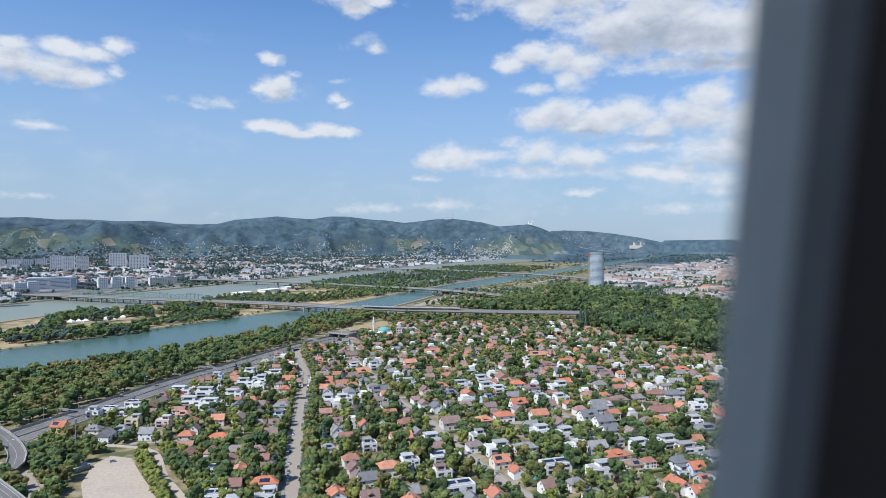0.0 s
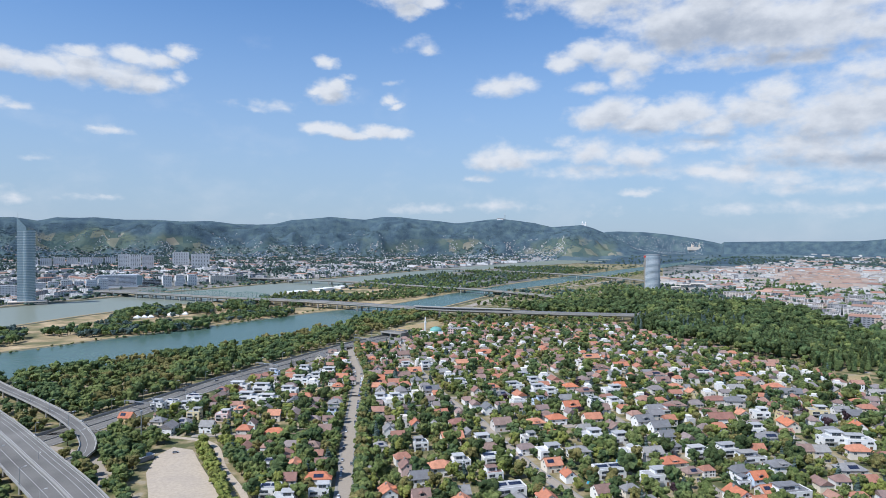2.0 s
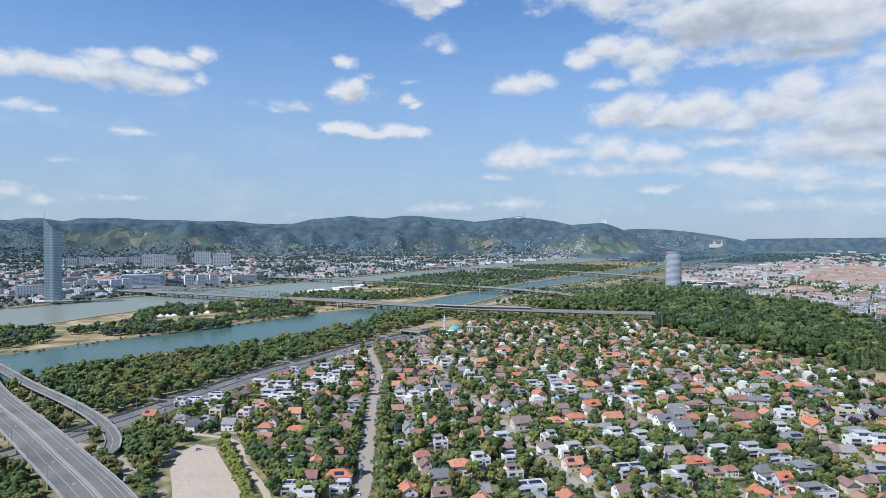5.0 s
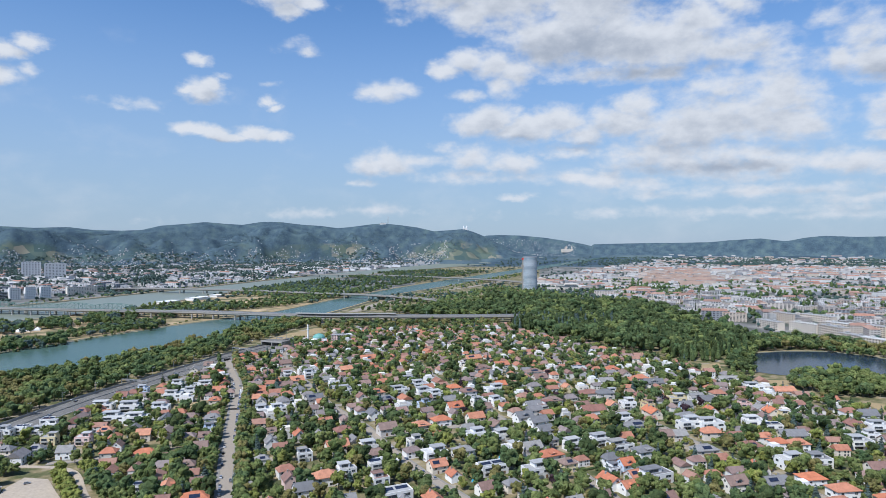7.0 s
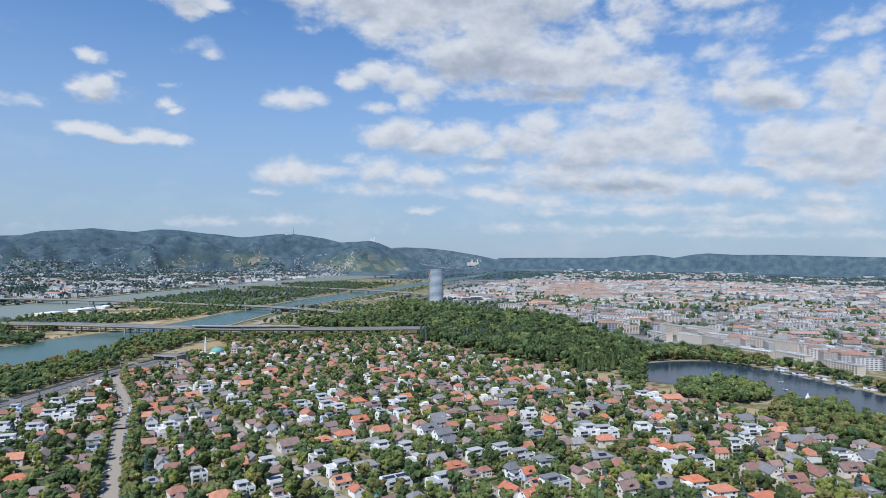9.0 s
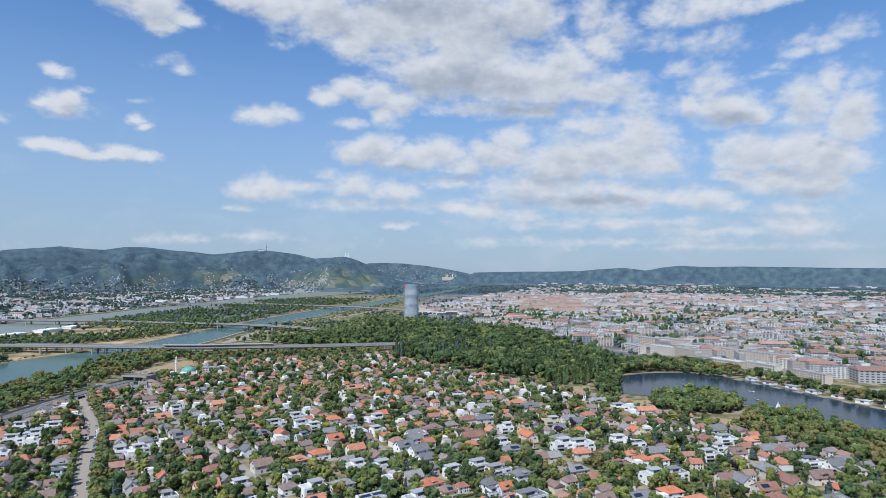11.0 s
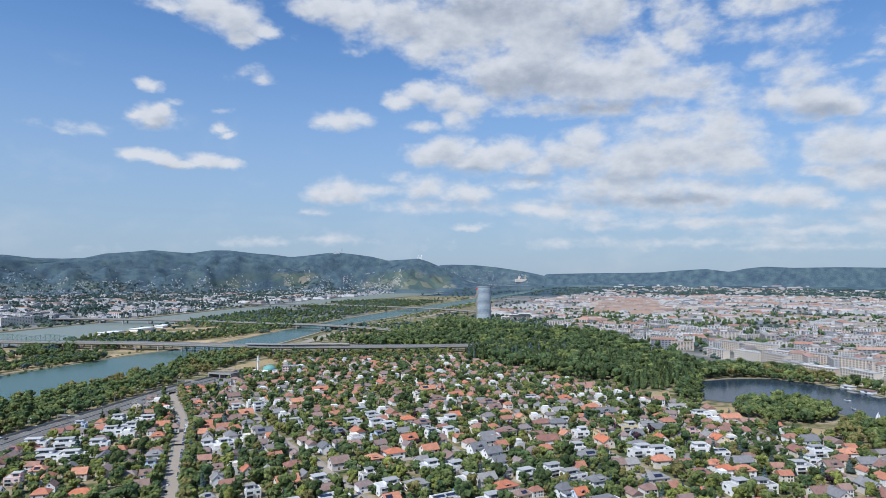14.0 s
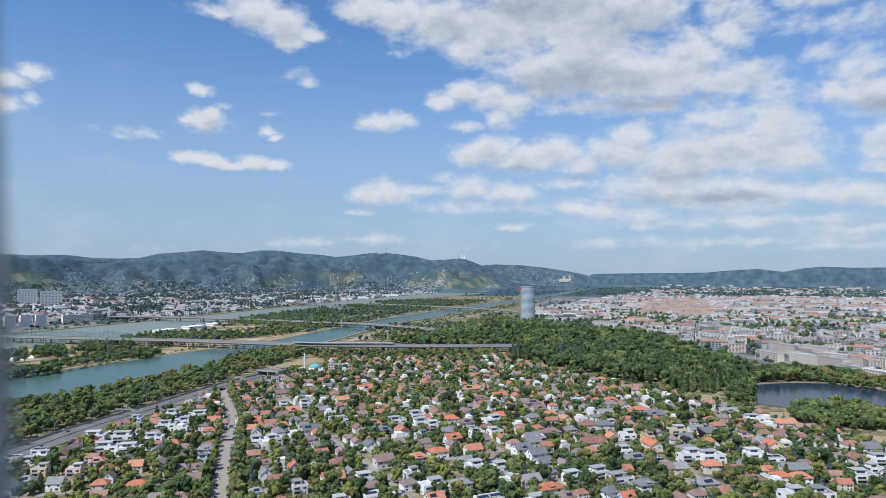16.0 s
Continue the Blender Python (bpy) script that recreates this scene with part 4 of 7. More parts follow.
def truss_bridge():
    root = thing("truss_bridge", Matrix.Identity(4), "grey-green steel truss bridge over the wide river", "bridge")
    a, b = Vector((-800, 1668, 12)), Vector((-425, 1512, 13))
    d = (b - a).normalized()
    side = Vector((d.y, -d.x, 0)) * 6
    length, n = (b - a).length, 36
    for s in (-1, 1):
        g = Geo()
        prev = None
        for i in range(n + 1):
            u = i / n
            p = a + d * (length * u) + side * s
            high = 7.5 + 5.5 * abs(math.sin(u * math.pi * 4))
            q = p + Vector((0, 0, high))
            g.tube(p, q, 0.35, 0.35, 4)
            if prev:
                g.tube(prev[0], p, 0.6, 0.6, 4)
                g.tube(prev[1], q, 0.6, 0.6, 4)
                g.tube(prev[0] if i % 2 else prev[1], q if i % 2 else p, 0.35, 0.35, 4)
            prev = (p, q)
        part("truss", g.mesh("truss", [M["steel_green"]]), root)
    part("deck", Geo().add([a + side, a - side, b - side, b + side, *(p - Vector((0, 0, 1.5)) for p in (a + side, a - side, b - side, b + side))],
                           [(0, 1, 2, 3), (7, 6, 5, 4), (0, 4, 5, 1), (2, 6, 7, 3), (1, 5, 6, 2), (3, 7, 4, 0)]).mesh("deck", [M["steel_green"]]), root)
    for i in range(5):
        p = a + d * (length * (i + 0.5) / 5)
        part("pier", Geo().tube((p.x, p.y, -0.5), (p.x, p.y, 11), 3.2, 2.6, 10).mesh("pier", [M["concrete"]]), root)


truss_bridge()


def catenary():
    first = None
    line = dense([(x + 14, y + 32, z - 1) for x, y, z in NORTH_LINE], 38)
    for p, s in list(zip(line, sides(line)))[3:]:
        m = pose(*(p + s * 4.5), 0, 0, math.degrees(math.atan2(s.y, s.x)))
        if first is None:
            first = thing("catenary_mast", m, "slim grey railway catenary mast on the bridge", "mast", "railway masts")
            part("pole", Geo().tube((0, 0, -0.2), (0, 0, 8.5), 0.28, 0.2, 6).mesh("pole", [M["steel"]]), first)
            part("arm", Geo().tube((0, 0, 7.4), (-4.6, 0, 7.8), 0.12, 0.1, 5).mesh("arm", [M["steel"]]), first)
        else:
            copy_thing(first, m)


catenary()


def tunnel_cover():
    root = thing("motorway_cover", pose(-66, 1040, 0.2, 0, 0, -33), "grey concrete cover over the motorway", "tunnel")
    part("roof_slab", Geo().box(-20, -32, 6.2, 20, -10, 7.4).mesh("roof_slab", [M["asphalt"]]), root)
    for x in (-20, -0.6, 18.8):
        part("side_wall", Geo().box(x, -32, -0.5, x + 1.2, -10, 6.2).mesh("side_wall", [M["concrete"]]), root)
    part("edge_beam", Geo().box(-20.3, -32.6, 5.8, 20.3, -32, 8.2).mesh("edge_beam", [M["concrete"]]), root)


tunnel_cover()


def station_canopy():
    root = thing("station_canopy", Matrix.Identity(4), "long silver station canopy on the bridge", "station")
    line = dense([(-60, 1325, 13), (10, 1300, 13), (88, 1287, 13), (140, 1276, 13)], 12)
    part("roof", sweep(line, [(-6, 4.6), (0, 5.6), (6, 4.6), (6, 4.2), (0, 5.2), (-6, 4.2)], "roof", [M["concrete"]]), root)
    part("side_wall", sweep(line, [(-5.8, 0), (-5.8, 2.2), (-5.5, 2.2), (-5.5, 0)], "side_wall", [M["concrete"]]), root)
    for p, s in list(zip(line, sides(line)))[::2]:
        for k in (-5, 5):
            q = p + s * k
            part("post", Geo().tube((q.x, q.y, 12.9), (q.x, q.y, 17.5), 0.25, 0.25, 6).mesh("post", [M["steel"]]), root)


station_canopy()

# ---- trees ----
rng = random.Random(7)


def ball(sub):
    bm = bmesh.new()
    bmesh.ops.create_icosphere(bm, subdivisions=sub, radius=1.0)
    v = np.array([p.co[:] for p in bm.verts])
    f = np.array([[p.index for p in q.verts] for q in bm.faces])
    bm.free()
    return v, f


BALL_ROUGH = ball(1)


def crown_shape(seed, lobes, base, tuft, shape="round"):
    """A crown one metre high and wide: overlapping uneven lobes with loose tufts of leaves."""
    r = np.random.RandomState(seed)
    vs, fs, o = [], [], 0
    for k in range(lobes):
        bv, bf = base
        if shape == "poplar":
            u = (k + 0.5) / lobes
            c = np.array([r.normal(0, 0.05), r.normal(0, 0.05), 0.08 + 0.86 * u])
            size = np.array([0.30, 0.30, 0.20]) * (1.1 - 0.75 * u ** 1.5) * r.uniform(0.85, 1.15)
        elif shape == "conifer":
            u = (k + 0.5) / lobes
            c = np.array([r.normal(0, 0.02), r.normal(0, 0.02), 0.10 + 0.84 * u])
            size = np.array([0.42, 0.42, 0.16]) * (1.05 - 0.95 * u) * r.uniform(0.9, 1.1)
        else:
            a, h = 2 * math.pi * (k * 0.382 + r.uniform(0, 0.12)), r.uniform(0.30, 0.82)
            out = r.uniform(0.14, 0.33) * (1.25 - abs(h - 0.5))
            c = np.array([math.cos(a) * out, math.sin(a) * out, h]) if k else np.array([0, 0, 0.55])
            size = np.array([1, 1, 0.82]) * (r.uniform(0.13, 0.24) if k else 0.33)
        q = bv * (1 + r.normal(0, 0.16, (len(bv), 1))) * size + c
        vs.append(q)
        fs.append(bf + o)
        o += len(bv)
        for _ in range(tuft):
            d = r.normal(0, 1, 3)
            d /= np.linalg.norm(d)
            p = c + d * size * r.uniform(0.95, 1.15)
            t = r.normal(0, 0.05 if shape == "round" else 0.04, (3, 3))
            vs.append(p + t)
            fs.append(np.array([[o, o + 1, o + 2]]))
            o += 3
    v, f = np.concatenate(vs), np.concatenate(fs)
    return v, f, np.zeros(len(f), dtype=np.int32)


def with_trunk(proto):
    v, f, m = proto
    n = 5
    tv = np.array([[0.035 * (1 - 0.5 * k) * math.cos(2 * math.pi * i / n), 0.035 * (1 - 0.5 * k) * math.sin(2 * math.pi * i / n), -0.14 + 0.6 * k] for k in (0, 1) for i in range(n)])
    tf = []
    for i in range(n):
        j = (i + 1) % n
        tf += [[i, j, n + j], [i, n + j, n + i]]
    return np.concatenate([v, tv]), np.concatenate([f, np.array(tf) + len(v)]), np.concatenate([m, np.ones(len(tf), dtype=np.int32)])


NEAR_CROWNS = [crown_shape(s, 16, BALL_ROUGH, 4) for s in range(6)]
NEAR_CONIFERS = [crown_shape(50 + s, 10, BALL_ROUGH, 18, "conifer") for s in range(2)]
MID_CROWNS = [with_trunk(crown_shape(40 + s, 9, BALL_ROUGH, 7)) for s in range(6)]
POPLARS = [with_trunk(crown_shape(20 + s, 7, BALL_ROUGH, 8, "poplar")) for s in range(2)]
CONIFERS = [with_trunk(crown_shape(30 + s, 7, BALL_ROUGH, 8, "conifer")) for s in range(2)]
FAR_CROWNS = [crown_shape(60 + s, 2, BALL_ROUGH, 3) for s in range(4)]

# ---- houses ----
WALLS = {"w": ("wall", "white"), "y": ("wall_yellow", "yellow"), "p": ("wall_pink", "pink"), "b": ("wall_blue", "pale blue")}
ROOFS = {"o": ("tile_orange", "orange tiled"), "r": ("tile_red", "red-brown tiled"), "k": ("tile_grey", "grey tiled"), "w": ("roof_pale", "pale grey")}


def window_mesh(w, h, name="window"):
    g = Geo().box(-w / 2, -0.06, -h / 2, w / 2, 0.10, h / 2, 0)
    g.box(-w / 2 + 0.09, -0.10, -h / 2 + 0.09, -0.04, -0.055, h / 2 - 0.09, 1)
    g.box(0.04, -0.10, -h / 2 + 0.09, w / 2 - 0.09, -0.055, h / 2 - 0.09, 1)
    return g.mesh(name, [M["frame_white"], M["glass_dark"]])


WINDOW_SMALL, WINDOW_WIDE, WINDOW_BAND = window_mesh(1.5, 1.5), window_mesh(2.4, 1.6), window_mesh(4.2, 1.9)
DOOR = Geo().box(-0.55, -0.08, 0, 0.55, 0.1, 2.1).box(0.35, -0.14, 1.0, 0.42, -0.08, 1.12).mesh("door", [M["wood_door"]])
CHIMNEY = Geo().box(-0.35, -0.35, -1.2, 0.35, 0.35, 1.0).box(-0.45, -0.45, 1.0, 0.45, 0.45, 1.15).mesh("chimney", [M["concrete"]])
SOLAR = Geo().box(-2.2, -1.3, 0, 2.2, 1.3, 0.08).mesh("solar_panel", [M["solar"]])
HW, HD, EAVES = 11.0, 9.0, 5.4


def put_windows(root, spots):
    for me, x, y, z, turn in spots:
        part("window", me, root, pose(x, y, z, 0, 0, turn))


def roof_slab(g, quads, thick=0.28):
    for q in quads:
        n = len(q)
        low = [(x, y, z - thick) for x, y, z in q]
        g.add(list(q) + low, [tuple(range(n)), tuple(range(2 * n - 1, n - 1, -1))] + [(i, n + i, n + (i + 1) % n, (i + 1) % n) for i in range(n)])


def gable_house(root, wall, roof, variant):
    w, d, e, ridge = HW / 2, HD / 2, EAVES, EAVES + 3.7
    g = Geo().add([(-w, -d, -0.5), (w, -d, -0.5), (w, d, -0.5), (-w, d, -0.5), (-w, -d, e), (w, -d, e), (w, d, e), (-w, d, e), (-w, 0, ridge), (w, 0, ridge)],
                  [(0, 1, 5, 4), (2, 3, 7, 6), (1, 2, 6, 9, 5), (3, 0, 4, 8, 7), (4, 5, 9, 8), (6, 7, 8, 9)])
    part("wall", g.mesh("wall", [wall]), root)
    o, s = 0.55, 3.7 / d
    g = Geo()
    x, y, ze, zr = w + 0.4, d + o, e - o * s + 0.3, ridge + 0.3
    roof_slab(g, [[(-x, -y, ze), (x, -y, ze), (x, 0, zr), (-x, 0, zr)], [(x, y, ze), (-x, y, ze), (-x, 0, zr), (x, 0, zr)]])
    g.tube((-x, 0, zr - 0.02), (x, 0, zr - 0.02), 0.16, 0.16, 6)
    part("roof", g.mesh("roof", [roof]), root)
    part("chimney", CHIMNEY, root, pose(w * 0.45, 0.9, ridge - 0.1))
    put_windows(root, [(WINDOW_SMALL, -3, -d, 3.9, 0), (WINDOW_SMALL, 3, -d, 3.9, 0), (WINDOW_WIDE, 2.2, -d, 1.4, 0), (WINDOW_SMALL, 2, d, 3.9, 180),
                       (WINDOW_SMALL, w, -1.5, 3.7, 90), (WINDOW_SMALL, w, 0, 6.6, 90), (WINDOW_SMALL, -w, -1.5, 3.7, -90), (WINDOW_SMALL, -w, 0, 6.6, -90)])
    part("door", DOOR, root, pose(-1.5, -d, 0))
    if variant == 1:
        g = Geo().box(-1.4, -3.9, e + 0.2, 1.4, -1.0, e + 2.3)
        dorm = part("dormer", g.mesh("dormer", [wall]), root)
        g = Geo()
        roof_slab(g, [[(-1.9, -4.4, e + 2.1), (0, -4.4, e + 3.1), (0, -0.6, e + 3.1), (-1.9, -0.6, e + 2.1)], [(0, -4.4, e + 3.1), (1.9, -4.4, e + 2.1), (1.9, -0.6, e + 2.1), (0, -0.6, e + 3.1)]], 0.2)
        part("dormer_roof", g.mesh("dormer_roof", [roof]), dorm)
        part("window", WINDOW_WIDE, dorm, pose(0, -3.9, e + 1.35))
    if variant == 2:
        part("solar_panel", SOLAR, root, pose(-2, -2.3, e + 2.32, math.degrees(math.atan(s)), 0, 0))


def hip_house(root, wall, roof, variant):
    w, d, e, ridge = HW / 2, HD / 2, EAVES + 0.2, EAVES + 3.4
    part("wall", Geo().box(-w, -d, -0.5, w, d, e).mesh("wall", [wall]), root)
    x, y, r = w + 0.6, d + 0.6, 1.9
    g = Geo()
    roof_slab(g, [[(-x, -y, e), (x, -y, e), (r, 0, ridge), (-r, 0, ridge)], [(x, -y, e), (x, y, e), (r, 0, ridge)], [(x, y, e), (-x, y, e), (-r, 0, ridge), (r, 0, ridge)], [(-x, y, e), (-x, -y, e), (-r, 0, ridge)]])
    g.tube((-r, 0, ridge), (r, 0, ridge), 0.16, 0.16, 6)
    part("roof", g.mesh("roof", [roof]), root)
    part("chimney", CHIMNEY, root, pose(-1.6, 0.8, ridge - 0.1))
    put_windows(root, [(WINDOW_SMALL, -3.2, -d, 4.0, 0), (WINDOW_SMALL, 3.2, -d, 4.0, 0), (WINDOW_WIDE, 2.4, -d, 1.4, 0), (WINDOW_SMALL, 2, d, 4.0, 180),
                       (WINDOW_SMALL, w, -2.2, 4.0, 90), (WINDOW_WIDE, w, 1.5, 1.5, 90), (WINDOW_SMALL, -w, -2.2, 4.0, -90), (WINDOW_WIDE, -w, 1.5, 1.4, -90)])
    part("door", DOOR, root, pose(-1.2, -d, 0))
    if variant == 1:
        g = Geo().box(-1.3, -4.2, e + 0.1, 1.3, -1.8, e + 1.7).mesh("dormer", [wall])
        dorm = part("dormer", g, root)
        g = Geo()
        roof_slab(g, [[(-1.7, -4.6, e + 1.6), (1.7, -4.6, e + 1.6), (1.7, -1.2, e + 2.3), (-1.7, -1.2, e + 2.3)]], 0.2)
        part("dormer_roof", g.mesh("dormer_roof", [roof]), dorm)
        part("window", WINDOW_SMALL, dorm, pose(0, -4.2, e + 0.85))
    if variant == 2:
        part("solar_panel", SOLAR, root, pose(0, -2.9, e + 1.45, 31, 0, 0))


def flat_house(root, wall, roof, variant):
    w, d = HW / 2, HD / 2
    h1, h2 = 6.2, 8.9
    g = Geo().box(-w, -d, -0.5, w, d, h1)
    part("wall", g.mesh("wall", [wall]), root)
    g = Geo().box(-w + 0.3, -d + 0.3, h1, w - 0.3, d - 0.3, h1 + 0.12)
    part("roof", g.mesh("roof", [roof]), root)
    g = Geo().box(-w, -d, h1, w, -d + 0.28, h1 + 0.45).box(-w, d - 0.28, h1, w, d, h1 + 0.45).box(-w, -d + 0.28, h1, -w + 0.28, d - 0.28, h1 + 0.45).box(w - 0.28, -d + 0.28, h1, w, d - 0.28, h1 + 0.45)
    part("parapet", g.mesh("parapet", [wall]), root)
    if variant != 2:
        x0, x1 = (-w + 0.6, w * 0.35) if variant == 0 else (-w * 0.2, w - 0.6)
        up = part("upper_storey", Geo().box(x0, -d * 0.35, h1 + 0.12, x1, d - 0.6, h2).mesh("upper_storey", [wall]), root)
        part("roof", Geo().box(x0 - 0.5, -d * 0.35 - 0.5, h2, x1 + 0.5, d - 0.3, h2 + 0.25).mesh("roof", [roof]), up)
        part("window", WINDOW_BAND, up, pose((x0 + x1) / 2, -d * 0.35, h1 + 1.4))
    else:
        for k in (-1, 1):
            part("solar_panel", SOLAR, root, pose(k * 2.6, 0.6, h1 + 0.4, 12, 0, 0))
    part("balcony", Geo().box(-w + 0.8, -d - 1.3, 2.9, 1.0, -d, 3.1).box(-w + 0.8, -d - 1.3, 3.1, 1.0, -d - 1.22, 4.0).mesh("balcony", [M["roof_pale"]]), root)
    put_windows(root, [(WINDOW_BAND, -2.4, -d, 4.5, 0), (WINDOW_WIDE, 3.2, -d, 4.5, 0), (WINDOW_BAND, -2.4, -d, 1.5, 0), (WINDOW_WIDE, 2.5, d, 4.4, 180),
                       (WINDOW_WIDE, w, -1.6, 4.4, 90), (WINDOW_WIDE, w, 0, 1.5, 90), (WINDOW_WIDE, -w, 1.2, 4.4, -90), (WINDOW_SMALL, -w, -2, 1.6, -90)])
    part("door", DOOR, root, pose(3.6, -d, 0))


house_models = {}
house_spots = []
BUILDERS = {"gable": gable_house, "hip": hip_house, "flat": flat_house}


def house(kind, roof, wall, x, y, turn, wide):
    variant = (0, 1, 0, 1, 2, 0)[int(abs(x) * 3 + abs(y) * 7) % 6]
    if kind == "gable" and roof == "w":
        roof = "k"
    if kind == "flat" and roof == "o":
        roof = "r"
    key = (kind, roof, wall, variant)
    s = wide / HW
    deep = min(1.25, max(0.85, s)) * (0.94 + 0.12 * ((x * 1.7) % 1))
    tall = min(1.05, max(0.78, 0.68 + 0.26 * s)) * (0.88 + 0.2 * ((y * 1.3) % 1))
    extra = ("", ", dormer", ", solar panels")[variant]
    if kind == "flat" and variant < 2:
        extra = ", set-back top storey"
    m = pose(x, y, 0.2, 0, 0, turn)
    house_spots.append((x, y, max(wide, 9) * 0.55))
    block_disc(x, y, max(wide * 0.48, 5.0))
    away = math.hypot(x, y)
    block_disc(x - x / away * 8, y - y / away * 8, wide * 0.36)
    if key not in house_models:
        w_mat = M["wall_white"] if kind == "flat" and wall == "w" else M[WALLS[wall][0]]
        shape = {"gable": "gabled house", "hip": "hip-roofed villa", "flat": "flat-roofed modern house"}[kind]
        root = thing("house", m, "%s %s, %s roof%s" % (WALLS[wall][1], shape, ROOFS[roof][1], extra), "house", "houses of the garden settlement")
        BUILDERS[kind](root, w_mat, M[ROOFS[roof][0]], variant)
        house_models[key] = root
        return root
    return copy_thing(house_models[key], m @ Matrix.Diagonal((s, deep, tall, 1)))


house("gable", "o", "y", -269.3, 536.6, -6, 16.0)
house("flat", "w", "w", -261.5, 579.7, -6, 11.6)
house("flat", "w", "w", -252.4, 587.6, -5, 10.6)
house("flat", "w", "w", -234.4, 575.9, -4, 10.4)
house("flat", "w", "w", -232.2, 591.6, -4, 10.6)
house("flat", "r", "w", -240.4, 608.2, -5, 19.5)
house("hip", "k", "w", -237.1, 525.2, -4, 20.3)
house("hip", "k", "w", -215.6, 523.6, -3, 13.3)
house("flat", "w", "y", -217.3, 552.0, -3, 11.9)
house("gable", "k", "w", -191.8, 514.3, -2, 18.4)
house("flat", "w", "p", -190.6, 546.8, -2, 16.5)
house("hip", "r", "w", -221.5, 632.6, -3, 13.9)
house("flat", "w", "w", -210.7, 654.1, -3, 19.3)
house("hip", "o", "w", -180.0, 564.6, -1, 14.8)
house("flat", "w", "w", -182.1, 644.4, -1, 22.2)
house("flat", "w", "w", -154.3, 635.0, 0, 16.3)
house("flat", "w", "w", -186.7, 608.2, -1, 20.1)
house("flat", "w", "w", -164.7, 599.8, -0, 19.7)
house("gable", "k", "w", -139.6, 591.6, 91, 16.3)
house("gable", "o", "w", -146.2, 548.5, 1, 12.4)
house("flat", "w", "b", -192.1, 719.2, -2, 17.2)
house("gable", "r", "w", -204.4, 690.6, -2, 14.3)
house("hip", "r", "w", -197.0, 701.7, -2, 14.4)
house("flat", "w", "w", -154.1, 685.1, 1, 17.4)
house("flat", "w", "w", -143.9, 701.7, 1, 16.6)
house("flat", "w", "w", -134.4, 725.2, 2, 21.9)
house("flat", "w", "w", -159.9, 737.5, 0, 14.9)
house("gable", "r", "w", -147.4, 845.1, 1, 22.5)
house("gable", "k", "w", -158.7, 817.3, 90, 14.2)
house("gable", "k", "y", -174.1, 780.6, 89, 18.2)
house("hip", "o", "w", -129.5, 791.2, 2, 15.8)
house("gable", "o", "w", -117.7, 743.8, 3, 12.4)
house("gable", "o", "w", -111.3, 698.9, 3, 12.9)
house("hip", "o", "w", -108.3, 654.1, 3, 19.8)
house("hip", "k", "w", -99.5, 587.6, 4, 12.9)
house("flat", "k", "b", -95.6, 555.6, 4, 15.1)
house("gable", "r", "w", -96.9, 535.0, 4, 9.1)
house("gable", "r", "w", -95.2, 505.3, 4, 12.2)
house("hip", "r", "w", -96.2, 465.8, 4, 12.9)
house("hip", "o", "w", -158.9, 505.3, 0, 17.0)
house("hip", "o", "w", -131.1, 496.6, 2, 16.5)
house("gable", "r", "w", -158.0, 522.1, 90, 8.5)
house("hip", "o", "w", -105.1, 906.8, 3, 25.4)
house("hip", "o", "w", -88.7, 802.2, 4, 11.9)
house("gable", "r", "w", -75.6, 737.5, 95, 15.5)
house("gable", "o", "w", -69.6, 690.6, 5, 12.6)
house("gable", "o", "w", -67.9, 656.6, 6, 11.0)
house("gable", "k", "w", -62.5, 637.3, 96, 15.9)
house("flat", "w", "w", -57.8, 606.1, 7, 14.2)
house("flat", "w", "w", -44.0, 610.4, 13, 14.3)
house("flat", "w", "w", -42.9, 770.2, 14, 14.0)
house("flat", "w", "w", -18.6, 766.8, 15, 15.2)
house("gable", "o", "w", -32.9, 731.3, 15, 15.7)
house("gable", "r", "w", -43.5, 710.3, 13, 14.1)
house("hip", "k", "w", -28.4, 685.1, 15, 19.3)
house("gable", "k", "w", -11.6, 642.0, 15, 16.0)
house("gable", "o", "w", -5.7, 628.1, 15, 8.4)
house("gable", "r", "w", -49.9, 841.0, 11, 22.1)
house("hip", "k", "w", 0.7, 728.2, 15, 16.8)
house("flat", "w", "w", 18.3, 677.1, 15, 25.8)
house("gable", "o", "w", -21.7, 523.6, 105, 11.2)
house("gable", "k", "y", -5.1, 515.8, 105, 9.0)
house("hip", "r", "w", 13.8, 526.8, 15, 14.2)
house("gable", "k", "w", -42.6, 508.3, 104, 11.9)
house("hip", "k", "w", -45.7, 469.6, 12, 9.6)
house("flat", "k", "w", -16.3, 474.8, 15, 17.0)
house("gable", "o", "w", 7.9, 488.2, 15, 16.6)
house("gable", "r", "w", -45.2, 540.0, 13, 8.2)
house("flat", "k", "w", -115.8, 431.0, 3, 13.0)
house("gable", "o", "w", -100.3, 427.8, 94, 12.1)
house("gable", "r", "w", -82.2, 429.9, 5, 9.0)
house("hip", "o", "w", -79.1, 405.6, 5, 15.7)
house("flat", "w", "w", -75.2, 385.7, 5, 12.3)
house("flat", "w", "w", -105.6, 387.4, 3, 12.5)
house("flat", "w", "w", -93.9, 374.0, 4, 12.8)
house("gable", "o", "w", -32.6, 384.0, 105, 12.4)
house("gable", "r", "p", -23.8, 425.6, 105, 16.0)
house("hip", "o", "w", -1.1, 424.6, 15, 15.4)
house("gable", "r", "p", -12.3, 377.2, 15, 13.9)
house("gable", "k", "y", 11.7, 382.3, 15, 10.7)
house("gable", "k", "w", -49.7, 417.4, 11, 7.0)
house("flat", "w", "w", 13.4, 437.5, 15, 12.0)
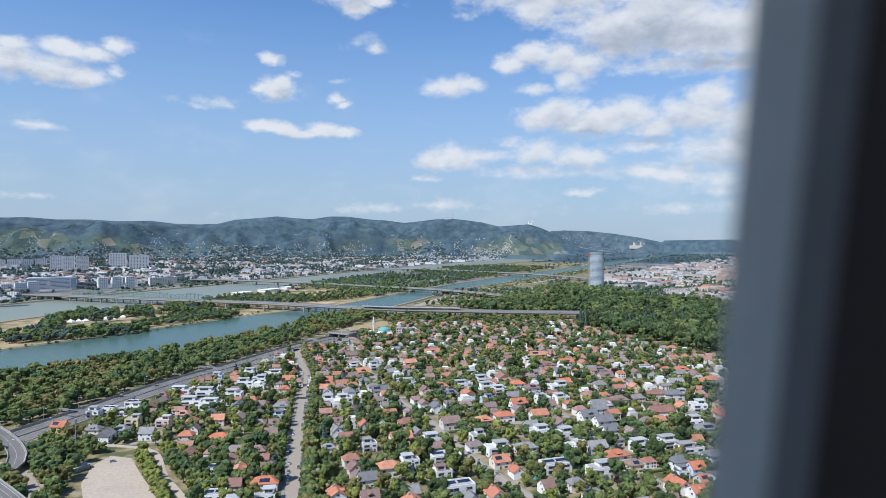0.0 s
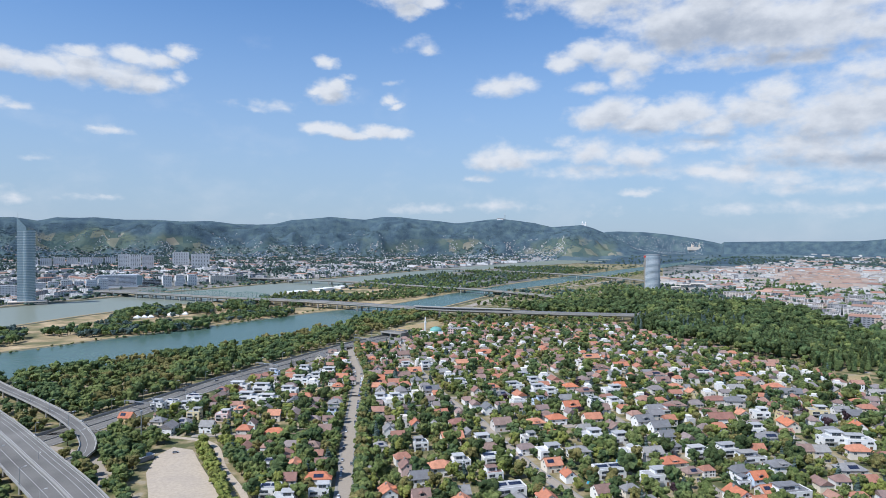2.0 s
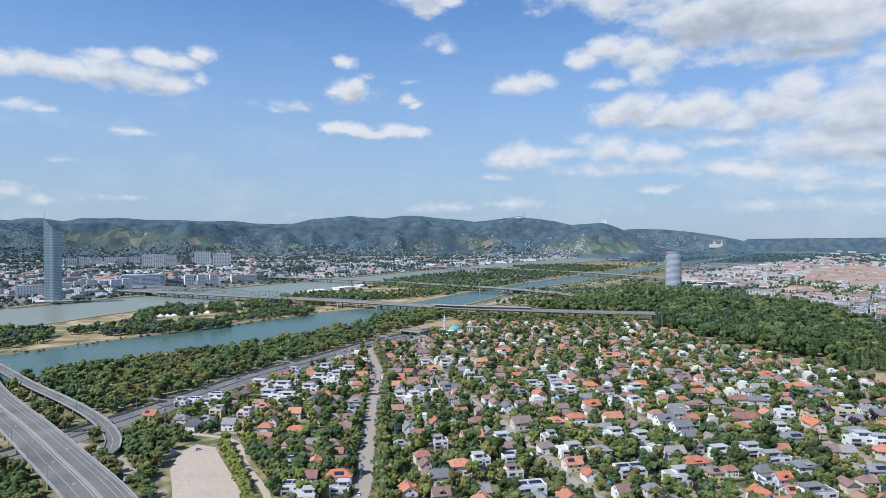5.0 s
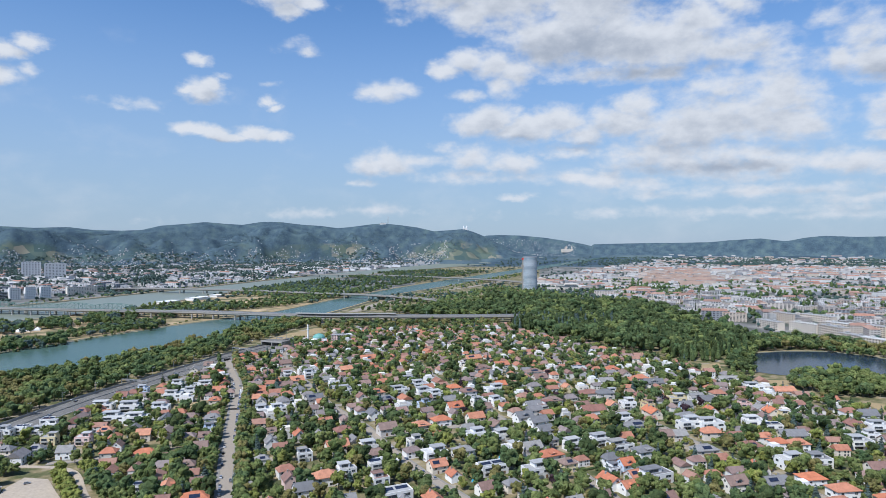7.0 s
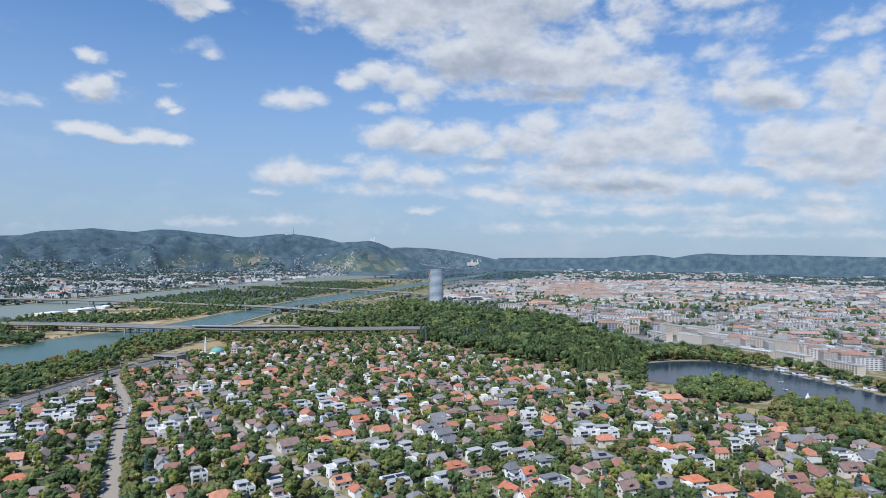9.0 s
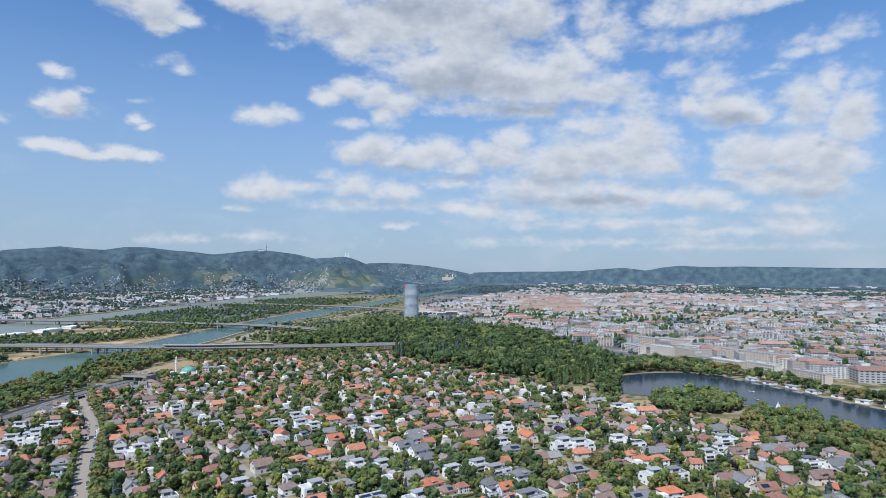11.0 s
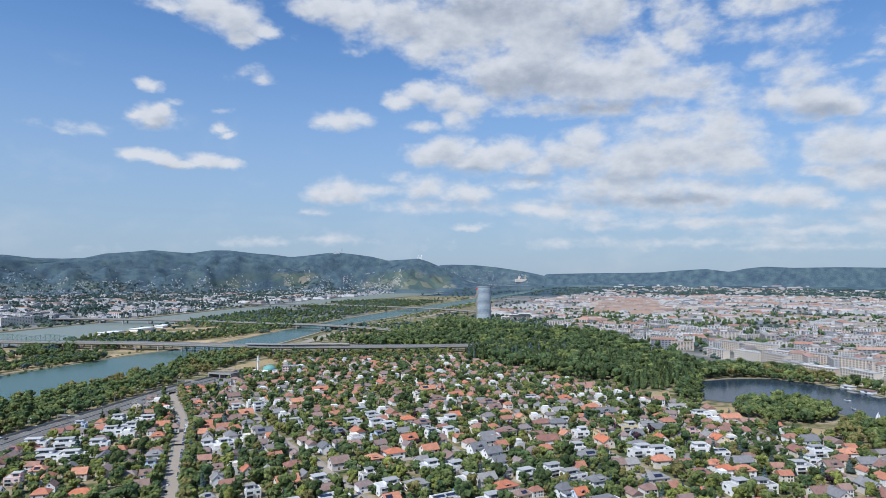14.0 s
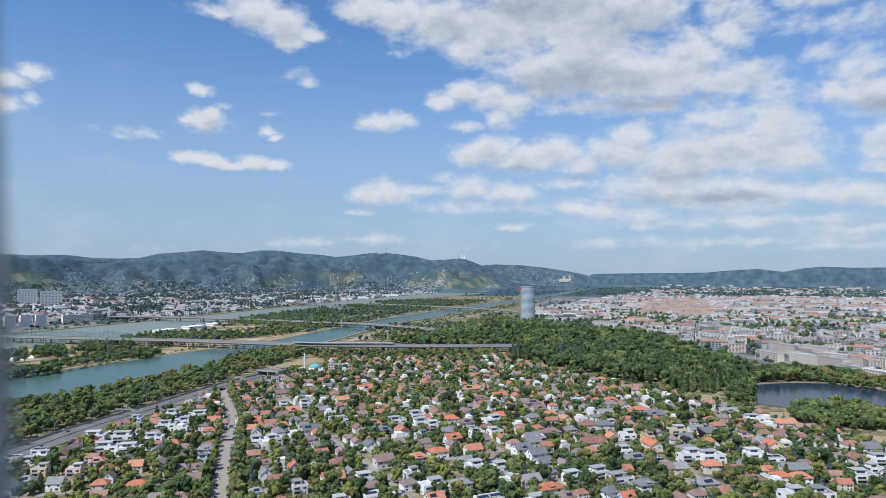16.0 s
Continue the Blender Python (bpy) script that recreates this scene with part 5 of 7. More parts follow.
house("flat", "w", "w", 38.8, 447.7, 15, 21.5)
house("flat", "r", "w", 34.5, 415.4, 15, 15.8)
house("flat", "w", "w", 33.2, 484.1, 15, 15.7)
house("gable", "r", "w", 35.3, 465.8, 15, 10.4)
house("gable", "r", "w", 49.8, 526.8, 15, 15.2)
house("flat", "w", "w", 41.5, 389.2, 15, 20.5)
house("flat", "k", "w", 68.0, 489.6, 15, 19.3)
house("flat", "w", "w", 78.7, 459.6, 15, 17.5)
house("gable", "o", "w", 76.4, 434.2, 15, 12.1)
house("gable", "o", "w", 84.3, 415.4, 104, 10.1)
house("hip", "k", "w", 100.6, 460.9, 14, 15.3)
house("hip", "o", "w", 78.6, 531.7, 15, 15.4)
house("hip", "o", "w", 98.9, 543.4, 14, 15.8)
house("hip", "o", "w", 89.6, 502.4, 14, 11.2)
house("hip", "r", "w", 91.8, 553.8, 14, 10.4)
house("gable", "o", "w", 130.1, 545.1, 14, 15.0)
house("flat", "w", "w", 118.5, 498.0, 14, 17.3)
house("gable", "r", "w", 141.7, 518.9, 104, 14.6)
house("flat", "w", "w", 136.7, 491.0, 14, 18.1)
house("gable", "k", "w", 116.3, 514.3, 14, 10.7)
house("flat", "w", "w", 139.2, 460.9, 14, 13.9)
house("gable", "k", "w", 152.5, 456.0, 14, 14.7)
house("hip", "o", "w", 160.2, 437.5, 14, 17.5)
house("flat", "w", "w", 140.7, 411.4, 14, 17.2)
house("flat", "w", "w", 113.1, 423.6, 14, 20.3)
house("gable", "k", "w", 172.6, 538.3, 14, 16.1)
house("gable", "k", "w", 180.6, 522.1, 14, 15.8)
house("gable", "k", "w", 178.2, 499.5, 14, 13.4)
house("hip", "k", "w", 172.9, 474.8, 14, 12.8)
house("flat", "w", "w", 147.4, 601.9, 14, 13.4)
house("flat", "w", "w", 165.8, 601.9, 14, 13.5)
house("gable", "r", "w", 146.2, 575.9, 14, 12.9)
house("gable", "o", "w", 119.3, 583.7, 14, 14.9)
house("gable", "k", "w", 119.6, 612.5, 14, 14.5)
house("flat", "k", "b", 92.7, 601.9, 14, 13.2)
house("flat", "w", "w", 76.5, 664.1, 15, 18.8)
house("flat", "w", "b", 93.7, 713.3, 14, 14.3)
house("flat", "w", "w", 101.1, 685.1, 14, 17.2)
house("flat", "w", "w", 101.1, 649.2, 14, 18.5)
house("flat", "w", "w", 111.8, 637.3, 14, 16.1)
house("hip", "o", "w", 135.1, 664.1, 14, 13.5)
house("hip", "r", "w", 145.6, 642.0, 14, 15.3)
house("flat", "w", "w", 175.2, 646.8, 14, 20.0)
house("gable", "o", "w", 187.2, 666.7, 14, 12.6)
house("gable", "r", "w", 35.1, 639.6, 105, 17.1)
house("hip", "o", "w", 51.4, 656.6, 15, 14.2)
house("flat", "w", "w", 40.2, 677.1, 15, 13.5)
house("hip", "k", "w", 59.9, 628.1, 15, 12.6)
house("gable", "k", "w", 42.5, 575.9, 105, 13.3)
house("gable", "o", "y", 194.3, 825.1, 14, 20.9)
house("flat", "r", "w", 175.2, 798.5, 14, 20.2)
house("hip", "r", "w", 189.2, 756.8, 14, 21.8)
house("gable", "o", "w", 219.4, 777.1, 11, 18.6)
house("gable", "o", "w", 55.0, 849.2, 15, 20.9)
house("hip", "o", "w", 60.9, 787.7, 15, 13.0)
house("gable", "o", "w", 24.1, 787.7, 15, 15.6)
house("hip", "r", "w", 244.2, 722.2, 7, 21.4)
house("gable", "r", "w", 241.1, 690.6, 7, 15.7)
house("gable", "k", "w", 194.7, 719.2, 14, 13.5)
house("gable", "o", "y", 253.9, 639.6, 95, 18.3)
house("hip", "o", "w", 245.0, 664.1, 7, 15.2)
house("hip", "r", "w", 266.9, 612.5, 3, 23.3)
house("hip", "o", "w", 342.9, 719.2, -5, 17.0)
house("hip", "r", "w", 218.0, 587.6, 11, 16.7)
house("gable", "k", "w", 195.6, 577.8, 14, 17.3)
house("flat", "r", "w", 205.7, 574.0, 13, 15.2)
house("flat", "w", "w", 306.5, 737.5, -2, 15.8)
house("gable", "k", "w", 309.0, 661.6, -3, 15.7)
house("hip", "k", "w", 281.5, 606.1, 1, 17.7)
house("flat", "w", "w", 295.5, 614.7, -1, 12.4)
house("gable", "r", "w", 346.0, 690.6, 85, 16.1)
house("hip", "o", "w", 353.3, 666.7, -6, 16.2)
house("gable", "w", "w", 355.3, 642.0, -6, 20.6)
house("gable", "o", "w", 268.6, 562.8, 93, 13.1)
house("gable", "r", "w", 241.8, 546.8, 7, 22.0)
house("flat", "w", "w", 285.8, 564.6, 0, 13.7)
house("hip", "r", "y", 312.7, 591.6, -3, 18.9)
house("flat", "r", "y", 302.2, 555.6, -2, 22.1)
house("gable", "o", "w", 294.5, 533.3, 89, 18.7)
house("flat", "w", "w", 255.6, 515.8, 5, 16.4)
house("flat", "w", "y", 342.1, 572.1, -5, 16.6)
house("gable", "k", "b", 336.4, 546.8, -5, 18.1)
house("gable", "k", "w", 366.8, 577.8, -7, 13.6)
house("gable", "k", "w", 368.5, 562.8, -7, 13.4)
house("gable", "k", "y", 408.2, 651.7, 80, 17.5)
house("hip", "k", "w", 257.2, 493.8, 5, 20.6)
house("flat", "w", "w", 306.2, 493.8, -2, 18.5)
house("hip", "k", "w", 316.0, 511.3, -3, 17.1)
house("flat", "w", "w", 323.8, 488.2, -4, 21.5)
house("hip", "o", "w", 307.9, 464.6, -3, 15.9)
house("gable", "o", "w", 348.3, 525.2, 84, 12.1)
house("gable", "r", "y", 268.8, 465.8, 3, 14.5)
house("gable", "k", "w", 280.4, 467.1, 1, 12.8)
house("flat", "w", "w", 189.5, 460.9, 14, 16.9)
house("flat", "w", "w", 214.8, 467.1, 12, 19.1)
house("flat", "k", "w", 221.6, 450.1, 11, 18.7)
house("hip", "k", "w", 233.4, 434.2, 9, 15.0)
house("hip", "k", "w", 201.4, 423.6, 14, 13.6)
house("hip", "k", "w", 277.9, 426.7, 2, 17.2)
house("gable", "o", "b", 206.7, 410.5, 13, 14.1)
house("flat", "k", "w", 194.0, 405.6, 14, 9.2)
house("gable", "o", "w", 182.3, 384.0, 104, 14.3)
house("gable", "o", "w", 203.3, 390.9, 13, 11.3)
house("flat", "k", "w", 216.1, 387.4, 11, 21.3)
house("gable", "o", "w", 189.8, 374.0, 14, 10.9)
house("hip", "r", "y", 166.9, 419.4, 14, 10.8)
house("hip", "k", "w", 123.6, 374.0, 14, 11.7)
house("flat", "r", "p", 394.5, 540.7, -9, 10.0)
house("gable", "k", "w", 399.8, 525.1, 81, 11.3)
house("gable", "o", "w", 471.4, 583.9, -11, 21.0)
house("gable", "w", "w", 445.1, 637.5, -11, 21.8)
house("flat", "w", "w", 452.1, 604.2, -11, 18.7)
house("gable", "o", "w", 401.0, 511.3, 80, 13.7)
house("gable", "r", "w", 429.2, 540.2, -11, 10.3)
house("flat", "w", "y", 405.7, 499.1, -10, 11.8)
house("flat", "w", "w", 363.4, 485.3, -7, 17.2)
house("flat", "k", "w", 370.8, 473.4, -7, 16.1)
house("hip", "o", "w", 345.3, 447.3, -5, 12.3)
house("hip", "o", "w", 345.2, 432.7, -5, 12.1)
house("hip", "o", "w", 356.6, 426.0, -6, 14.0)
house("hip", "r", "w", 317.9, 430.1, -3, 17.1)
house("flat", "w", "w", 324.6, 395.1, -4, 17.3)
house("gable", "k", "w", 368.4, 447.2, -7, 21.3)
house("flat", "k", "w", 345.7, 392.7, -5, 15.0)
house("gable", "o", "w", 292.1, 385.7, 89, 12.3)
house("gable", "k", "w", 285.3, 360.9, 0, 15.7)
house("gable", "r", "w", 258.3, 363.8, 5, 14.5)
house("hip", "o", "w", 314.0, 363.3, -3, 14.7)
house("hip", "o", "w", 318.5, 341.9, -3, 15.9)
house("hip", "o", "w", 336.7, 322.7, -5, 18.3)
house("gable", "r", "w", 442.0, 461.7, 79, 14.7)
house("flat", "w", "w", 460.2, 456.3, -11, 18.3)
house("gable", "k", "w", 476.2, 484.6, -11, 15.8)
house("flat", "w", "w", 407.5, 421.9, -10, 17.6)
house("flat", "w", "w", 431.9, 435.0, -11, 11.2)
house("gable", "r", "w", 433.6, 418.9, -11, 14.1)
house("hip", "o", "w", 479.3, 442.8, -11, 18.4)
house("gable", "k", "w", 467.1, 417.3, -11, 16.7)
house("gable", "r", "w", 469.3, 399.8, 79, 16.5)
house("gable", "k", "w", 379.5, 361.3, 82, 14.2)
house("gable", "r", "w", 372.4, 371.1, -7, 13.3)
house("gable", "r", "w", 382.3, 343.3, -8, 15.6)
house("gable", "k", "w", 417.3, 370.7, 79, 17.2)
house("gable", "r", "w", 410.3, 346.7, 80, 18.7)
house("flat", "k", "w", 472.1, 377.0, -11, 18.1)
house("gable", "k", "w", 481.6, 365.2, -11, 14.1)
house("gable", "r", "w", 442.9, 348.1, -11, 18.9)
house("hip", "o", "w", 436.0, 325.5, -11, 16.5)
house("hip", "k", "w", 411.2, 310.9, -10, 14.8)
house("hip", "r", "w", 370.5, 324.6, -7, 14.2)
house("hip", "k", "w", 482.0, 350.9, -11, 16.9)

# further rows of the settlement
SETTLEMENT = [(-262, 520), (-238, 600), (-205, 690), (-165, 770), (-130, 850), (-95, 925), (-50, 1000), (-58, 1040), (0, 1060), (10, 1165), (340, 1155), (350, 1060), (400, 930), (440, 800), (462, 700), (492, 640),
              (478, 600), (508, 500), (520, 430), (512, 340), (540, 240), (-40, 240), (-95, 340), (-125, 400), (-165, 470), (-200, 500)]


def street_turn(x):
    return -float(np.interp(x, [-300, -60, -40, 200, 300, 420], [8, -6, -15, -14, 2, 11]))


def near_house(x, y, gap):
    return any((x - a) ** 2 + (y - b) ** 2 < (r + gap) ** 2 for a, b, r in house_spots)


far_houses, fill = [], []
for i in range(-40, 45):
    for j in range(-10, 62):
        u, v = i * 18.5 + (j % 2) * 6, 240 + j * 21.0
        c, s = math.cos(radians(13)), math.sin(radians(13))
        x, y = u * c - (v - 700) * s * 1.0 + 60, u * s + (v - 700) * c + 700
        x += rng.uniform(-4, 4)
        y += rng.uniform(-4.5, 4.5)
        d = math.hypot(x, y)
        if not inside(x, y, SETTLEMENT) or not is_free(x, y) or near_house(x, y, 5.5 if d > 620 else 7.5):
            continue
        if rng.random() > (0.5 if d < 560 else 0.85):
            continue
        fill.append((d, x, y))
        house_spots.append((x, y, 6.0))
        block_disc(x, y, 5.0)
fill.sort()
for k, (d, x, y) in enumerate(fill):
    turn = street_turn(x) + rng.choice((0, 0, 90)) + rng.uniform(-4, 4)
    kind = rng.choices(("gable", "hip", "flat"), (5, 4, 1.6))[0]
    roof = rng.choices("ork", (4, 5, 4))[0] if kind != "flat" else "w"
    wide = rng.uniform(9, 14)
    if k < 64:
        house(kind, roof, "w", x, y, turn, wide)
    else:
        far_houses.append((x, y, turn, wide, kind))


def tris(g):
    f, m = [], []
    for q, mi in zip(g.f, g.m):
        for k in range(1, len(q) - 1):
            f.append((q[0], q[k], q[k + 1]))
            m.append(mi)
    return np.array(g.v, dtype=float), np.array(f), np.array(m, dtype=np.int32)


def small_house(kind):
    g = Geo()
    w, d, e = 0.5, 0.42, 5.2
    if kind == "flat":
        g.box(-w, -d, -0.5, w, d, 6.4, 0)
        g.box(-w * 0.7, -d * 0.5, 6.4, w * 0.3, d * 0.9, 8.8, 0)
        g.box(-w * 0.94, -d * 0.94, 6.41, w * 0.94, d * 0.94, 6.5, 3)
    else:
        g.box(-w, -d, -0.5, w, d, e, 0)
        x, y, r = w + 0.04, d + 0.05, 0.0 if kind == "gable" else 0.3
        g.add([(-x, -y, e), (x, -y, e), (x, y, e), (-x, y, e), (-x + r, 0, e + 3.3), (x - r, 0, e + 3.3)], [(0, 1, 5, 4), (2, 3, 4, 5), (1, 2, 5), (3, 0, 4), (3, 2, 1, 0)], 1)
    for k in (-0.3, 0.1, 0.32):
        for z in (1.0, 3.4):
            g.add([(k - 0.06, -d - 0.006, z), (k + 0.06, -d - 0.006, z), (k + 0.06, -d - 0.006, z + 1.4), (k - 0.06, -d - 0.006, z + 1.4)], [(0, 1, 2, 3)], 2)
            g.add([(w + 0.006, k - 0.06, z), (w + 0.006, k + 0.06, z), (w + 0.006, k + 0.06, z + 1.4), (w + 0.006, k - 0.06, z + 1.4)], [(0, 1, 2, 3)], 2)
    return tris(g)


M["stuff_wall"] = surface("stuff_wall", [(0.76, 0.755, 0.74), (0.72, 0.68, 0.62), (0.80, 0.79, 0.78), (0.66, 0.58, 0.46)], 0.85, 0.1, 1.0, 0, vary="island", spread=0.08)
M["stuff_roof"] = surface("stuff_roof", [(0.42, 0.18, 0.11), (0.25, 0.145, 0.115), (0.21, 0.205, 0.205), (0.34, 0.19, 0.14)], 0.85, 0.3, 1.5, 0, vary="island", spread=0.25)
SMALL = [small_house(k) for k in ("gable", "hip", "flat")]
rows = [(x, y, 0.1, w, w * 0.95, rng.uniform(0.85, 1.15), radians(t), ("gable", "hip", "flat").index(k)) for x, y, t, w, k in far_houses]
tagged(new("houses", scatter_mesh("houses", SMALL, rows, [M["stuff_wall"], M["stuff_roof"], M["glass_dark"], M["roof_pale"]])),
       "further small houses with red and grey roofs", "houses", kind="stuff")

# ---- planting ----
for tx, ty in ((-593, 1222), (-581, 1226), (-570, 1230), (-548, 1268), (-536, 1276), (-525, 1284)):
    block_disc(tx, ty, 9)
    block_disc(tx + 10, ty - 20, 13)
for tx, ty in ((-415, 1795), (-360, 1900), (-320, 1985)):
    block_disc(tx, ty, 34)
    block_disc(tx + 6, ty - 40, 30)
LEAF = ["leaf_dark", "leaf_mid", "leaf_mid", "leaf_light", "leaf_brown", "leaf_dark"]
LEAF_WORDS = {"leaf_dark": "dark green", "leaf_mid": "green", "leaf_light": "yellow-green", "leaf_brown": "brownish green", "leaf_blue": "blue-green", "leaf_deep": "deep green", "leaf_purple": "purple-leaved"}
planted = []  # distance, x, y, wide, high, leaf, shape


def plant(x, y, wide, high, leaf, shape="round", soft=True):
    planted.append((math.hypot(x, y), x, y, wide, high, leaf, shape))


def grow(poly, spacing, sizes, leafs, chance=1.0, shape="round", clear=True, mask=0.0):
    xs, ys = [p[0] for p in poly], [p[1] for p in poly]
    nx, ny = int((max(xs) - min(xs)) / spacing) + 1, int((max(ys) - min(ys)) / spacing) + 1
    for i in range(nx):
        for j in range(ny):
            x = min(xs) + (i + rng.uniform(0.05, 0.95)) * spacing
            y = min(ys) + (j + rng.uniform(0.05, 0.95)) * spacing
            if rng.random() > chance or not inside(x, y, poly) or (clear and not is_free(x, y)):
                continue
            if mask and noise.noise(Vector((x * 0.006, y * 0.006, 2.0))) < mask - 0.5:
                continue
            s = rng.uniform(*sizes)
            k = noise.noise(Vector((x * 0.02, y * 0.02, 9.0))) * 1.2 + 0.5 + rng.uniform(-0.3, 0.3)
            leafs_k = leafs[min(len(leafs) - 1, max(0, int(k * len(leafs))))]
            plant(x, y, s, s * (rng.uniform(0.95, 1.35) if shape == "round" else rng.uniform(1.5, 2.1) if shape == "conifer" else rng.uniform(2.0, 2.9)), leafs_k, shape)


# rows along the avenue and beside the parking ground
for p, s in zip(AVENUE[3:], sides(AVENUE)[3:]):
    q = p + s * rng.uniform(9.5, 11)
    plant(q.x, q.y, rng.uniform(9, 13), rng.uniform(9, 13), rng.choice(["leaf_mid", "leaf_dark", "leaf_mid", "leaf_brown"]))
    if rng.random() < 0.6:
        q = p - s * rng.uniform(9, 11)
        plant(q.x, q.y, rng.uniform(5, 8), rng.uniform(6, 10), rng.choice(["leaf_mid", "leaf_dark"]))
for p in dense([(-118, 352), (-136, 388), (-155, 425), (-173, 455), (-181, 472)], 6):
    plant(p.x + rng.uniform(-2, 2), p.y, rng.uniform(8, 11), rng.uniform(8, 11), "leaf_light")
grow(SETTLEMENT, 10.5, (5, 11), LEAF + ["leaf_mid"], 0.92)
grow(SETTLEMENT, 28, (10, 15), ["leaf_deep", "leaf_dark", "leaf_deep", "leaf_mid"], 0.7)
grow(SETTLEMENT, 24, (5.5, 9), ["leaf_deep", "leaf_blue"], 0.5, "conifer")
grow(SETTLEMENT, 60, (6, 9), ["leaf_purple"], 0.6)
grow(SETTLEMENT, 13, (2.5, 4.5), ["leaf_mid", "leaf_dark", "leaf_light"], 0.8)
RIVER_WOOD = [(-520, 640), (-478, 690), (-400, 782), (-300, 897), (-180, 1118), (-60, 1330), (-5, 1300), (-60, 1180), (-125, 1040), (-160, 930), (-195, 850), (-225, 780), (-256, 705), (-284, 620), (-305, 555), (-330, 545), (-400, 600)]
grow(RIVER_WOOD, 10, (8, 14), ["leaf_dark", "leaf_mid", "leaf_dark", "leaf_mid", "leaf_mid", "leaf_brown"], 0.9)
PARK_WOOD = [(-246, 520), (-205, 482), (-214, 440), (-200, 400), (-172, 340), (-205, 340), (-240, 395), (-262, 430), (-272, 462), (-268, 500)]
grow(PARK_WOOD, 8, (7, 12), ["leaf_mid", "leaf_dark", "leaf_mid", "leaf_brown"], 0.95)
grow([(-175, 480), (-120, 500), (-90, 500), (-85, 400), (-100, 360), (-140, 420)], 9, (7, 12), ["leaf_mid", "leaf_dark", "leaf_light"], 0.9)
grow([(-520, 660), (-450, 610), (-330, 548), (-270, 495), (-250, 440), (-215, 395), (-190, 360), (-240, 330), (-440, 380)], 8, (5, 11), ["leaf_mid", "leaf_brown", "leaf_dark"], 0.75)
grow([(-420, 520), (-345, 520), (-300, 475), (-345, 455)], 9, (7, 11), ["leaf_dark", "leaf_mid"], 0.8)
grow([(-300, 330), (-250, 362), (-275, 395), (-330, 410)], 9, (6, 10), ["leaf_dark", "leaf_mid", "leaf_brown"], 0.7)
FOREST = [(150, 1440), (200, 1315), (420, 1290), (440, 1200), (365, 1175), (358, 1080), (400, 950), (448, 815), (510, 745), (590, 800), (680, 930), (720, 1100), (800, 1420), (640, 1820), (470, 1830), (380, 1480)]
grow(FOREST, 15, (13, 23), ["leaf_deep", "leaf_dark", "leaf_deep", "leaf_deep", "leaf_dark", "leaf_deep", "leaf_mid"], 0.97, clear=False, mask=0.20)
grow([(470, 770), (520, 745), (590, 800), (640, 900), (560, 1010), (440, 960)], 11, (8, 11), ["leaf_deep", "leaf_dark", "leaf_deep"], 0.45, "poplar", clear=False)
grow([(330, 1120), (420, 1000), (500, 1010), (560, 1130), (520, 1240), (380, 1230)], 11, (8, 11), ["leaf_deep", "leaf_blue", "leaf_deep"], 0.6, "poplar", clear=False)
grow(FOREST, 26, (6, 9), ["leaf_dark", "leaf_mid"], 0.12, "poplar", clear=False)
grow([(500, 560), (508, 620), (545, 660), (612, 640), (620, 600), (590, 560), (560, 552)], 9, (9, 15), ["leaf_mid", "leaf_dark", "leaf_mid"], 0.95)
grow([(512, 330), (520, 440), (512, 500), (535, 520), (600, 545), (612, 500), (606, 440), (585, 330)], 10, (9, 15), ["leaf_mid", "leaf_dark", "leaf_mid", "leaf_brown"], 0.95)
grow([(470, 600), (478, 640), (520, 690), (548, 735), (500, 745), (455, 700)], 11, (6, 10), ["leaf_mid", "leaf_dark"], 0.6)
grow([(590, 815), (660, 824), (730, 808), (760, 745), (772, 690), (764, 600), (758, 480), (790, 480), (790, 700), (795, 860), (720, 930), (640, 900)], 11, (10, 17), ["leaf_deep", "leaf_dark", "leaf_mid", "leaf_deep", "leaf_brown"], 0.85, clear=False)
ISLAND = [(-700, 880), (-622, 900), (-535, 1000), (-425, 1170), (-318, 1320), (-160, 1510), (-10, 1820), (200, 2225), (490, 2700), (900, 3350), (600, 3500), (368, 3400), (-80, 2600), (-262, 2218), (-412, 1776), (-500, 1600), (-668, 1330), (-735, 1100)]
grow([(-665, 860), (-640, 870), (-617, 895), (-625, 950), (-682, 1028), (-753, 1023), (-780, 1010)], 11, (9, 15), ["leaf_dark", "leaf_mid", "leaf_dark", "leaf_blue"], 0.9, clear=True)
grow([(-639, 1000), (-597, 984), (-602, 1032), (-567, 980), (-497, 1002), (-461, 1028), (-405, 1090), (-427, 1154), (-465, 1129), (-550, 1109), (-594, 1176), (-577, 1122), (-619, 1070)], 10, (9, 15), ["leaf_dark", "leaf_mid", "leaf_dark", "leaf_blue"], 0.97, clear=True)
grow([(-573, 1066), (-557, 1102), (-602, 1208), (-512, 1232), (-565, 1355), (-625, 1361), (-646, 1278), (-625, 1190)], 10, (10, 16), ["leaf_dark", "leaf_mid", "leaf_dark", "leaf_blue"], 0.97, clear=True)
grow([(-526, 1286), (-472, 1290), (-519, 1426), (-572, 1422)], 10, (9, 14), ["leaf_dark", "leaf_mid", "leaf_dark", "leaf_blue"], 0.95, clear=True)
grow([(-430, 1154), (-365, 1198), (-305, 1291), (-324, 1371), (-403, 1324), (-455, 1235)], 10, (7, 12), ["leaf_dark", "leaf_mid", "leaf_dark", "leaf_blue"], 0.85, clear=True)
grow([(-474, 1319), (-406, 1334), (-441, 1493), (-511, 1501)], 11, (9, 15), ["leaf_dark", "leaf_mid", "leaf_dark", "leaf_blue"], 0.7, clear=True)
